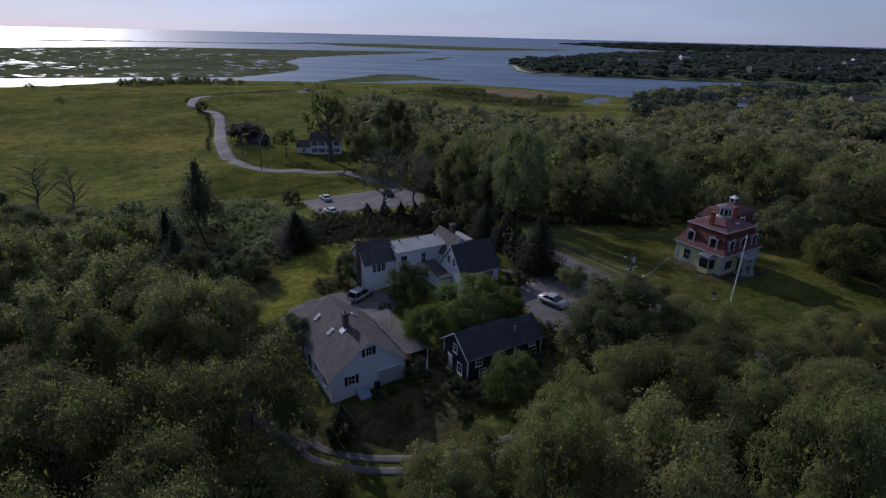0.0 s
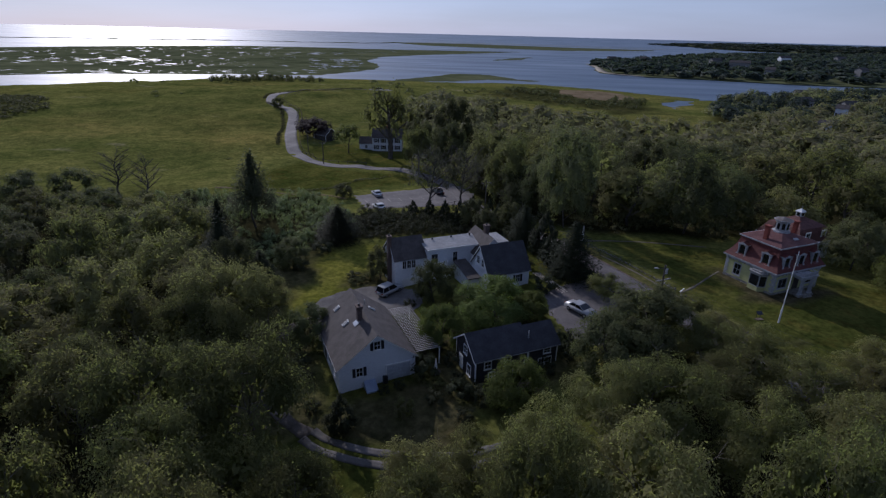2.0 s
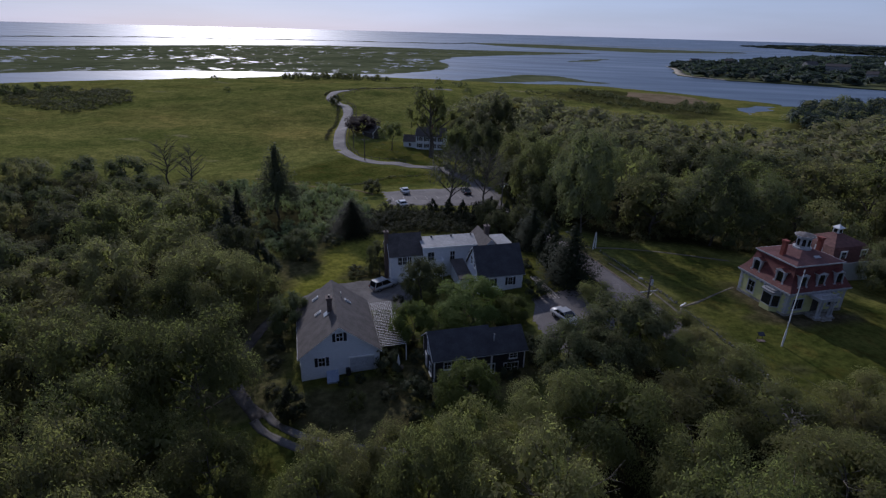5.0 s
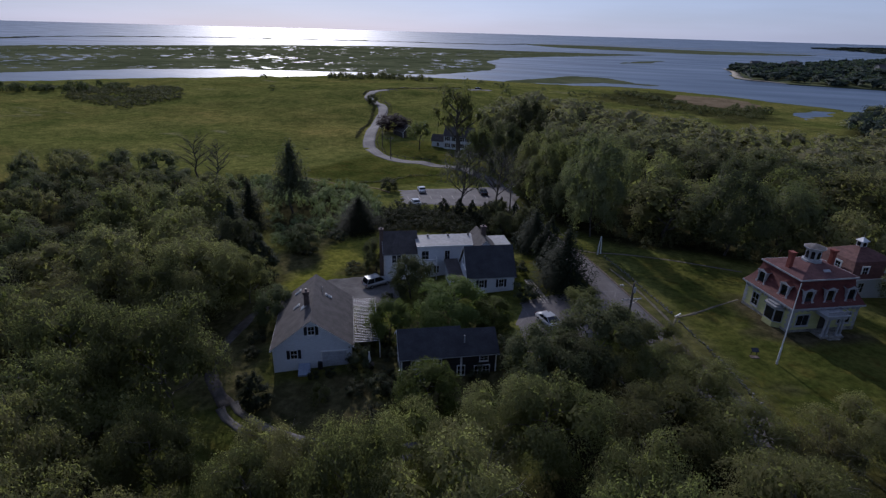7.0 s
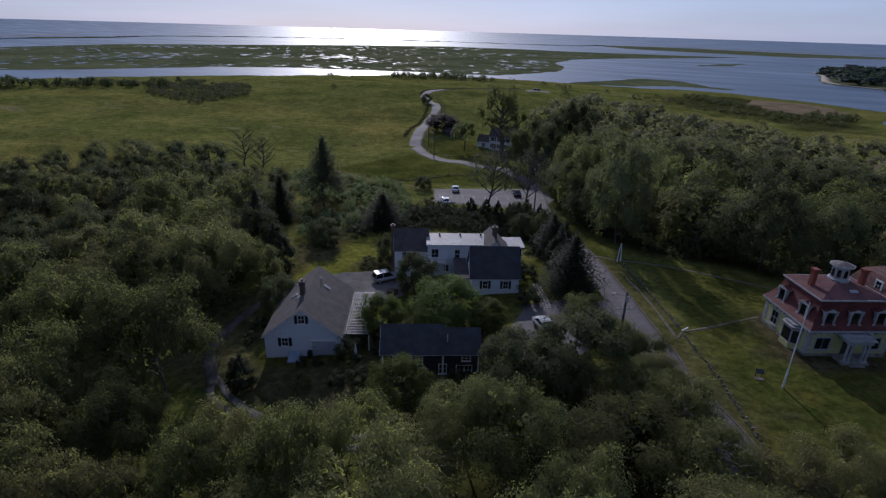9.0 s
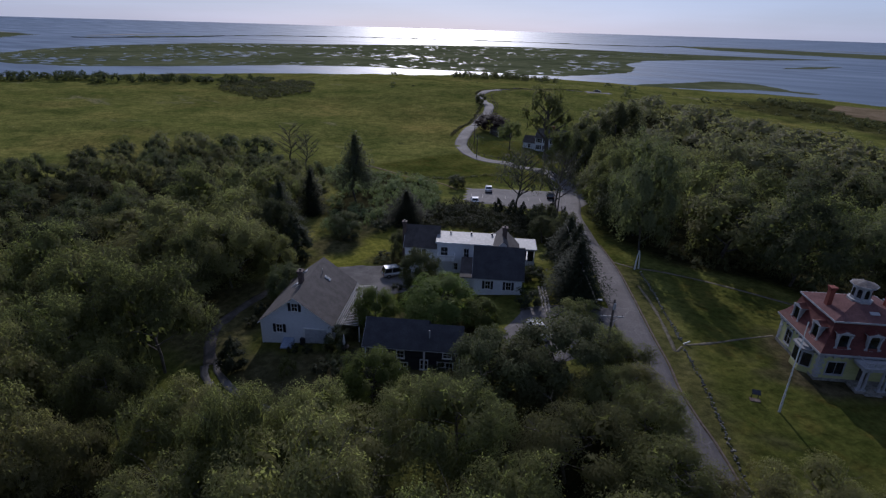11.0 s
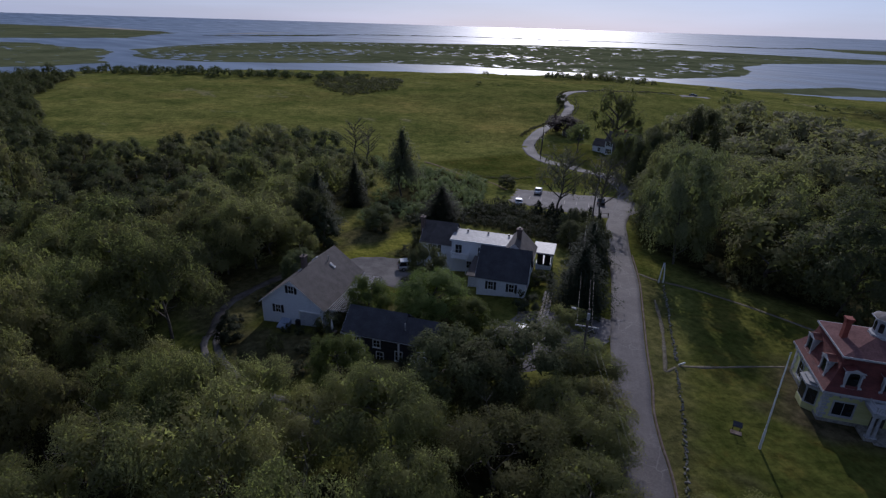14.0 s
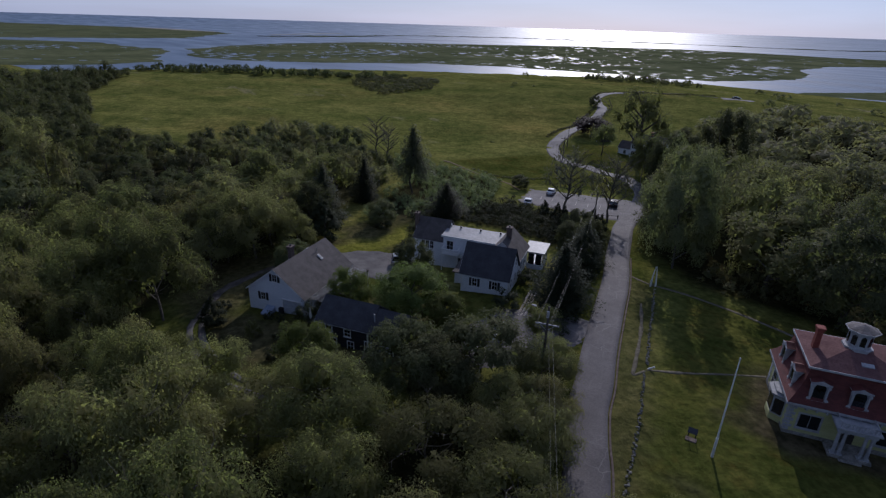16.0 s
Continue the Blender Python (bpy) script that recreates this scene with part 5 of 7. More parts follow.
def bush(i, x, y, w, tall, label, name="bush"):
    t = thing(name, label, "bush", Matrix.LocRotScale((x, y, h1(x, y) - 0.05), Euler((0, 0, x * 3)), (w / 3.2, w / 3.2, tall / 2.3)))
    f = new("foliage", BUSH[i])
    f.parent = t


bush(0, 9.0, 86.0, 4.6, 2.9, "clipped round yew bush beside the white house")
bush(0, 12.4, 77.8, 4.8, 2.8, "dark clipped bush at the white house corner")
bush(0, -20, 83, 3.0, 1.2, "low bush in the garden bed")
bush(1, -17.5, 82.5, 3.0, 1.1, "low green bush in the garden bed")
bush(1, -19, 81, 3.4, 0.9, "low green hedge plant edging the bed")
bush(0, -15.6, 88.6, 3.8, 2.8, "dark round bush on the lawn's edge")
bush(0, -29.1, 92.3, 4.8, 2.6, "dark round bush beside the conifer")
bush(0, -30.5, 84.5, 4.2, 1.8, "dark spreading bush in the border")
bush(1, -3.4, 47.6, 2.6, 2.6, "small airy bush on the shaded lawn")
bush(1, -0.8, 52.8, 3.0, 1.0, "low green hedge by the patio")
bush(0, -0.4, 50.0, 2.8, 1.6, "low garden bush by the patio")
bush(0, 2.2, 51.0, 3.6, 2.6, "dark dense shrub before the dark house")
bush(0, 5.2, 50.6, 3.6, 2.4, "dark dense shrub before the dark house")
bush(0, 3.2, 47.6, 2.6, 1.8, "dark garden bush at the lawn's edge")
bush(0, 12.9, 62.8, 3.2, 2.6, "dark bush at the end of the dark house")
bush(0, -2.4, 54.6, 4.0, 3.2, "added dark shrub standing in for shade under the trellis edge")
bush(0, -13.8, 47.2, 2.4, 1.4, "dark bushy shrub beside the cottage wall")
bush(0, -16.6, 52.0, 2.6, 1.6, "dark bushy shrub beside the cottage wall")
bush(0, -18.2, 55.0, 3.0, 2.0, "dark bushy shrub beside the cottage wall")
bush(0, -20.6, 62.6, 3.2, 2.2, "dark bushy shrub beside the cottage wall")
bush(1, -6.2, 77.2, 2.6, 1.4, "flowering shrub before the white house")
bush(0, 1.6, 74.6, 3.0, 1.8, "dark shrub at the white house wall")


# reed beds
slab("reed_bed", REED, M_REED, 0.4, "tan dry reed bed among the woods", "reeds", 4)
slab("shore_reeds", [(38, 486), (84, 474), (92, 440), (80, 420), (50, 415), (34, 440)], M_REED, 0.35, "tan dry reeds on the shore", "reeds", 5)
ribbon("headland_beach", [(110, 985), (116, 891), (112, 762), (150, 708)], [4, 9, 12, 5], lambda x, y: SEA + 0.8 + 0 * x, M_SAND, 0.0, 2, 12, "pale sandy tip of the headland", "beach")
ribbon("headland_shore", [(150, 708), (222, 697), (309, 667), (406, 661), (504, 646), (800, 620)], [16, 16, 10, 12, 8, 8], lambda x, y: SEA + 0.75 + 0 * x, M_MARSH, 0.0, 2, 12, "low green marsh shore of the headland", "marsh")

# shrubs added beneath the trellis to stand for the dark shade there
bush(0, -7.7, 65.4, 3.2, 2.3, "added dark shrub standing in for shade under the trellis")
bush(0, -3.9, 59.0, 3.2, 2.4, "added dark shrub standing in for shade under the trellis")
bush(0, -5.6, 61.8, 3.2, 2.4, "added dark shrub standing in for shade under the trellis")
bush(0, -3.1, 57.7, 3.4, 2.4, "added dark shrub standing in for shade under the trellis")
bush(0, -4.7, 60.3, 3.4, 2.4, "added dark shrub standing in for shade under the trellis")
bush(0, -6.5, 63.3, 3.4, 2.3, "added dark shrub standing in for shade under the trellis")

for i, (x, y, w, t) in enumerate(((0.6, 57.2, 2.8, 2.0), (2.0, 59.6, 2.6, 2.2), (-1.4, 60.0, 2.6, 2.0), (1.8, 53.6, 2.6, 1.6), (3.4, 51.6, 2.8, 2.0), (5.6, 51.8, 2.6, 1.5), (12.0, 56.6, 3.0, 2.2), (14.6, 59.8, 3.2, 2.6), (15.5, 63.5, 3.0, 2.0), (-6.6, 50.9, 1.8, 1.2), (-5.0, 52.0, 1.8, 1.3), (-2.8, 53.6, 2.2, 1.6), (2.5, 71.5, 2.6, 1.6), (-1.6, 72.4, 2.4, 1.3), (-8.0, 72.8, 2.4, 1.2), (11.5, 68.5, 2.6, 1.6))):
    bush(i % 2 if i > 9 else 0, x, y, w, t, "dark garden shrub between the houses")

# ---- houses ----
TURN31 = 31.0
def wall_frame(p, r, n):
    """Basis for things on a wall: p a point, r along the wall, n outwards."""
    r, n = Vector(r).normalized(), Vector(n).normalized()
    m = Matrix.Identity(4)
    m.col[0][:3], m.col[1][:3], m.col[2][:3], m.col[3][:3] = r, n, (0, 0, 1), p
    return m


def on(bm, m):
    bmesh.ops.transform(bm, matrix=m, verts=bm.verts)
    bmesh.ops.recalc_face_normals(bm, faces=bm.faces)
    return bm


def window(parent, m, w, h, shutters=False, trim=0.1, name="window", bars=(1, 1), trim_mat=None):
    """A sash window on the wall frame m, with its middle at the frame's origin."""
    bm = B()
    ring = [[bm.verts.new((sx * (w / 2 + e), y, sz * (h / 2 + e))) for sx, sz in ((-1, -1), (1, -1), (1, 1), (-1, 1))] for e, y in ((0, -0.02), (0, 0.06), (trim, 0.06), (trim, -0.02))]
    for k in range(4):
        for j in range(4):
            bm.faces.new((ring[k][j], ring[k][(j + 1) % 4], ring[(k + 1) % 4][(j + 1) % 4], ring[(k + 1) % 4][j]))
    f = part(name, on(bm, m), trim_mat or M_TRIM, parent)
    for i in range(bars[0]):
        x = -w / 2 + w * (i + 1) / (bars[0] + 1)
        part("glazing_bar", on(box(B(), x - 0.02, x + 0.02, 0.016, 0.035, -h / 2, h / 2), m), trim_mat or M_TRIM, f)
    for i in range(bars[1]):
        z = -h / 2 + h * (i + 1) / (bars[1] + 1)
        part("glazing_bar", on(box(B(), -w / 2, w / 2, 0.016, 0.04, z - 0.025, z + 0.025), m), trim_mat or M_TRIM, f)
    part("pane", on(box(B(), -w / 2, w / 2, -0.02, 0.015, -h / 2, h / 2), m), M_GLASS, f, "dark window glass")
    part("sill", on(box(B(), -w / 2 - trim - 0.05, w / 2 + trim + 0.05, -0.02, 0.12, -h / 2 - trim - 0.06, -h / 2 - trim), m), trim_mat or M_TRIM, f)
    if shutters:
        for s in (-1, 1):
            bm = B()
            x = s * (w / 2 + trim + 0.03 + w * 0.26)
            box(bm, x - w * 0.25, x + w * 0.25, 0, 0.05, -h / 2 - 0.05, h / 2 + 0.05)
            for k in range(7):
                z = -h / 2 + h * (k + 0.5) / 7
                box(bm, x - w * 0.2, x + w * 0.2, 0.05, 0.065, z - 0.05, z + 0.05)
            part("shutter", on(bm, m), M_SHUTTER, parent, "black louvred shutter")
    return f


def gable_house(parent, u0, u1, v0, v1, base, eave, peak, wall, roof, ridge="v", over=0.3, trim=True, thick=0.16):
    """A gabled block in its own plan frame: u along the front, v to the back; the ridge runs along u or v."""
    if ridge == "v":
        a0, a1, b0, b1 = u0, u1, v0, v1
        P = lambda a, b, z: (a, b, z)
    else:
        a0, a1, b0, b1 = v0, v1, u0, u1
        P = lambda a, b, z: (b, a, z)
    mid = (a0 + a1) / 2
    part("wall", prism(B(), [P(a0, b0, base), P(a1, b0, base), P(a1, b0, eave), P(mid, b0, peak - 0.05), P(a0, b0, eave)], Vector(P(0, b1 - b0, 0))), wall, parent)
    k = (peak - eave) / (mid - a0)
    for s, e in ((-1, a0), (1, a1)):
        x = e + s * over
        z = eave - k * over
        part("roof_slope", prism(B(), [P(x, b0 - over, z), P(mid, b0 - over, peak), P(mid, b0 - over, peak + thick), P(x, b0 - over, z + thick)], Vector(P(0, b1 - b0 + 2 * over, 0))), roof, parent)
        if trim:
            part("fascia", prism(B(), [P(x, b0 - over - 0.03, z - 0.06), P(mid, b0 - over - 0.03, peak - 0.06), P(mid, b0 - over - 0.03, peak + thick * 0.75), P(x, b0 - over - 0.03, z + thick * 0.75)], Vector(P(0, 0.03, 0))), M_TRIM, parent)
            part("gutter", box(B(), *(sorted((P(x + s * 0.005, 0, 0)[0], P(x + s * 0.045, 0, 0)[0])) if ridge == "v" else (b0 - over, b1 + over)), *((b0 - over, b1 + over) if ridge == "v" else sorted((x + s * 0.005, x + s * 0.045))), z, z + 0.09), M_OLDTRIM, parent)
    if trim:
        for a in (a0, a1):
            for b in (b0, b1):
                sa, sb = (1 if a == a1 else -1), (1 if b == b1 else -1)
                xs, ys = sorted((a - sa * 0.12, a + sa * 0.025)), sorted((b - sb * 0.12, b + sb * 0.025))
                q = (*xs, *ys) if ridge == "v" else (*ys, *xs)
                part("corner_board", box(B(), *q, base, eave), M_TRIM, parent)


def chimney(parent, x, y, z0, z1, w, d, material, pots=True, cap=None):
    bm = box(B(), x - w / 2, x + w / 2, y - d / 2, y + d / 2, z0, z1 - 0.35)
    box(bm, x - w / 2 - 0.07, x + w / 2 + 0.07, y - d / 2 - 0.07, y + d / 2 + 0.07, z1 - 0.35, z1 - 0.15)
    box(bm, x - w / 2 - 0.12, x + w / 2 + 0.12, y - d / 2 - 0.12, y + d / 2 + 0.12, z1 - 0.15, z1)
    c = part("chimney", bm, material, parent)
    if pots:
        part("flue", tube(B(), (x, y, z1), (x, y, z1 + 0.25), 0.14, 0.12, 8), cap or M_SHUTTER, c)
    return c


# -- red-roofed captain's house --
def red_house():
    W, D = 10.2, 8.8
    H = thing("mansard_house", "pale yellow mansard house with red roof, white trim and cupola", "house", pose(46.9, 81.6, 1.45, 0, 0, TURN31))
    E, T = 3.75, 7.1     # eave and top of the mansard
    part("foundation", box(B(), -0.06, W + 0.06, -0.06, D + 0.06, -0.8, 0.35), M_STONE, H)
    part("wall", box(B(), 0, W, 0, D, 0.35, E - 0.3), M_YELLOW, H)
    bm = box(B(), -0.12, W + 0.12, -0.12, D + 0.12, E - 0.55, E - 0.25)
    box(bm, -0.45, W + 0.45, -0.45, D + 0.45, E - 0.25, E)
    part("cornice", bm, M_OLDTRIM, H, "broad white cornice")
    # brackets under the cornice
    for i in range(12):
        part("bracket", box(B(), W * (i + 0.5) / 12 - 0.08, W * (i + 0.5) / 12 + 0.08, -0.36, -0.125, E - 0.6, E - 0.255), M_OLDTRIM, H)
        part("bracket", box(B(), -0.36, -0.125, D * (i + 0.5) / 12 - 0.08, D * (i + 0.5) / 12 + 0.08, E - 0.6, E - 0.255), M_OLDTRIM, H)
    # curved mansard
    bm = B()
    rings = []
    for k in range(7):
        q = k / 6
        ins = -0.42 + 1.35 * (1 - (1 - q) ** 1.9)
        z = E + (T - E) * q
        rings.append([bm.verts.new(p) for p in ((ins, ins, z), (W - ins, ins, z), (W - ins, D - ins, z), (ins, D - ins, z))])
    for a, b in zip(rings, rings[1:]):
        for i in range(4):
            bm.faces.new((a[i], a[(i + 1) % 4], b[(i + 1) % 4], b[i]))
    bm.faces.new(rings[0][::-1])
    bm.faces.new(rings[-1])
    part("mansard", bm, M_MANSARD, H, "curved red slate mansard")
    I = 0.93
    part("roof_edge", box(B(), I - 0.22, W - I + 0.22, I - 0.22, D - I + 0.22, T, T + 0.2), M_OLDTRIM, H, "white moulded roof edge")
    # low hipped deck
    bm = B()
    a = [bm.verts.new(p) for p in ((I - 0.16, I - 0.16, T + 0.2), (W - I + 0.16, I - 0.16, T + 0.2), (W - I + 0.16, D - I + 0.16, T + 0.2), (I - 0.16, D - I + 0.16, T + 0.2))]
    cx, cy = W / 2, D / 2
    b = [bm.verts.new(p) for p in ((cx - 1.0, cy - 1.0, T + 1.35), (cx + 1.0, cy - 1.0, T + 1.35), (cx + 1.0, cy + 1.0, T + 1.35), (cx - 1.0, cy + 1.0, T + 1.35))]
    for i in range(4):
        bm.faces.new((a[i], a[(i + 1) % 4], b[(i + 1) % 4], b[i]))
    bm.faces.new(b)
    part("deck_roof", bm, M_DECKROOF, H, "faded red low hipped roof")
    # roof hatch
    part("roof_hatch", on(box(B(), -0.5, 0.5, -0.22, 0.22, 0, 0.12), wall_frame((cx + 0.4, 2.0, T + 0.68), (1, 0, 0), (0, -0.95, -0.35))), M_OLDTRIM, H, "white roof hatch")
    # octagonal cupola
    def octagon(r, z):
        return [(cx + r * math.cos(math.pi / 8 + i * math.pi / 4), cy + r * math.sin(math.pi / 8 + i * math.pi / 4), z) for i in range(8)]
    cup = part("cupola", prism(prism(B(), octagon(1.28, T + 1.2), (0, 0, 0.3)), octagon(1.0, T + 1.5), (0, 0, 1.55)), M_OLDTRIM, H, "white eight-sided cupola")
    bm = prism(B(), octagon(1.25, T + 3.05), (0, 0, 0.14))
    prism(bm, octagon(1.42, T + 3.19), (0, 0, 0.1))
    part("cupola_cornice", bm, M_OLDTRIM, cup)
    bm = B()
    o = [bm.verts.new(p) for p in octagon(1.38, T + 3.29)]
    tip = bm.verts.new((cx, cy, T + 3.75))
    for i in range(8):
        bm.faces.new((o[i], o[(i + 1) % 8], tip))
    part("cupola_roof", bm, M_CUPOLAROOF, cup, "weathered shallow cupola roof")
    for i in range(8):
        a = i * math.pi / 4
        n = (math.cos(a), math.sin(a), 0)
        m = wall_frame((cx + n[0] * 0.93, cy + n[1] * 0.93, T + 2.3), (-n[1], n[0], 0), n)
        bm = box(B(), -0.22, 0.22, -0.05, 0.03, -0.5, 0.3)
        tube(bm, (0, -0.05, 0.3), (0, 0.03, 0.3), 0.22, 0.22, 12)
        part("cupola_window", on(bm, m), M_GLASS, cup, "arched cupola window")
    # chimneys
    for u in (1.75, 8.2):
        chimney(H, u, 4.3, T + 0.3, T + 2.75, 0.5, 0.62, M_BRICK, False)
    # dormers
    def dormer(p, r, n):
        m = wall_frame(p, r, n)
        d = part("dormer", on(box(B(), -0.6, 0.6, -1.3, 0.0, -0.88, 0.92), m), M_OLDTRIM, H, "white arched dormer")
        bm = box(B(), -0.47, 0.47, -0.02, 0.035, -0.8, 0.5)
        tube(bm, (0, -0.02, 0.45), (0, 0.035, 0.45), 0.47, 0.47, 14)
        part("pane", on(bm, m), M_GLASS, d, "dark arched window glass")
        bm = prism(B(), [(-0.85, -1.3, 0.9), (0.85, -1.3, 0.9), (0.85, -1.3, 1.0), (0.45, -1.3, 1.1), (0, -1.3, 1.32), (-0.45, -1.3, 1.1), (-0.85, -1.3, 1.0)], (0, 1.5, 0))
        part("hood", on(bm, m), M_OLDTRIM, d, "white pedimented hood")
        bm = prism(B(), [(-0.88, -1.3, 1.004), (-0.45, -1.3, 1.105), (0, -1.3, 1.325), (0.45, -1.3, 1.105), (0.88, -1.3, 1.004), (0.45, -1.3, 1.17), (0, -1.3, 1.39), (-0.45, -1.3, 1.17)], (0, 1.42, 0))
        part("hood_roof", on(bm, m), M_MANSARD, d, "red slate hood roof")
        for s in (-1, 1):
            bm = box(B(), s * 0.63 - 0.08, s * 0.63 + 0.08, -0.25, 0.12, -0.95, 0.85)
            tube(bm, (s * 0.72, -0.1, -0.8), (s * 0.72, 0.16, -0.8), 0.2, 0.2, 10)
            tube(bm, (s * 0.68, -0.1, 0.65), (s * 0.68, 0.16, 0.65), 0.16, 0.16, 10)
            part("scroll_bracket", on(bm, m), M_OLDTRIM, d)
        part("sill", on(box(B(), -0.85, 0.85, -0.2, 0.2, -1.0, -0.86), m), M_OLDTRIM, d)
    zc = E + 1.35
    for u in (1.9, 5.1, 8.3):
        dormer((u, 0.12, zc), (1, 0, 0), (0, -1, 0))
    for v in (2.3, 6.5):
        dormer((0.12, v, zc), (0, -1, 0), (-1, 0, 0))
        dormer((W - 0.12, v, zc), (0, 1, 0), (1, 0, 0))
    # ground-floor windows
    for u in (1.9, 8.3):
        window(H, wall_frame((u, 0, 1.75), (1, 0, 0), (0, -1, 0)), 1.75, 1.5, trim=0.16, bars=(1, 0), trim_mat=M_OLDTRIM)
    window(H, wall_frame((0, 6.5, 1.75), (0, -1, 0), (-1, 0, 0)), 1.15, 1.75, trim=0.16, bars=(1, 1), trim_mat=M_OLDTRIM)
    for v in (2.4, 6.5):
        window(H, wall_frame((W, v, 1.75), (0, 1, 0), (1, 0, 0)), 1.15, 1.75, trim=0.16, bars=(1, 1), trim_mat=M_OLDTRIM)
    # quoins
    for k in range(8):
        z = 0.4 + k * 0.36
        L = 0.62 if k % 2 else 0.42
        for (a, b, sa, sb) in ((0, 0, 1, 1), (W, 0, -1, 1), (0, D, 1, -1)):
            xs, ys = sorted((a - sa * 0.035, a + sa * L)), sorted((b - sb * 0.035, b + sb * L))
            part("quoin", box(B(), *xs, *ys, z, z + 0.3), M_OLDTRIM, H)
    # canted bay window on the side
    v0, v1 = 1.15, 4.05
    out = [(-0.0, v1), (-0.95, v1 - 0.6), (-0.95, v0 + 0.6), (-0.0, v0)]
    bay = part("bay_window", prism(B(), [(x, y, 0.0) for x, y in out], (0, 0, 2.9)), M_OLDTRIM, H, "canted white bay window")
    part("bay_base", prism(B(), [(x * 1.05, y, -0.6) for x, y in out], (0, 0, 1.35)), M_YELLOW, bay)
    part("bay_roof", prism(prism(B(), [(x * 1.3, 2.6 + (y - 2.6) * 1.15, 2.9) for x, y in out], (0, 0, 0.16)), [(x * 0.9, 2.6 + (y - 2.6) * 0.9, 3.06) for x, y in out], (0, 0, 0.22)), M_FLATROOF, bay, "pale bay roof")
    for (x0, y0), (x1, y1) in zip(out, out[1:]):
        c = Vector(((x0 + x1) / 2, (y0 + y1) / 2, 1.75))
        r = Vector((x1 - x0, y1 - y0, 0))
        L = r.length
        nrm = Vector((r.y, -r.x, 0))
        if nrm.x > 0 or (abs(nrm.x) < 0.1):
            nrm = -nrm
        part("bay_pane", on(box(B(), -L / 2 + 0.12, L / 2 - 0.12, -0.02, 0.025, -0.85, 0.8), wall_frame(c, r, nrm)), M_GLASS, bay, "dark bay glass")
    # entrance portico
    por = part("portico", box(B(), 3.55, 6.65, -1.95, 0.0, 2.75, 3.15), M_OLDTRIM, H, "white columned entrance portico")
    bm = box(B(), 3.35, 6.85, -2.15, -0.0, 3.15, 3.3)
    part("portico_roof", bm, M_OLDTRIM, por)
    bm = box(B(), 3.6, 6.6, -1.95, -1.85, 3.72, 3.82)
    box(bm, 3.6, 3.7, -1.95, 0, 3.72, 3.82)
    box(bm, 6.5, 6.6, -1.95, 0, 3.72, 3.82)
    for k in range(11):
        box(bm, 3.62 + k * 0.29, 3.72 + k * 0.29, -1.94, -1.86, 3.3, 3.72)
    part("balustrade", bm, M_OLDTRIM, por)
    for u in (3.8, 4.3, 5.9, 6.4):
        bm = tube(B(), (u, -1.7, 0.35), (u, -1.7, 2.75), 0.16, 0.13, 12)
        box(bm, u - 0.22, u + 0.22, -1.92, -1.48, 0.2, 0.38)
        box(bm, u - 0.2, u + 0.2, -1.9, -1.5, 2.62, 2.75)
        part("column", bm, M_OLDTRIM, por)
    bm = box(B(), 3.4, 6.8, -2.1, 0, -0.5, 0.2)
    box(bm, 4.2, 6.0, -2.5, -2.1, -0.5, 0.05)
    box(bm, 4.2, 6.0, -2.9, -2.5, -0.5, -0.1)
    part("steps", bm, M_STONE, por)
    part("front_door", box(B(), 4.5, 5.7, -0.05, -0.001, 0.25, 2.5), M_DARKWOOD, por, "dark panelled front door")
    return H


red_house()


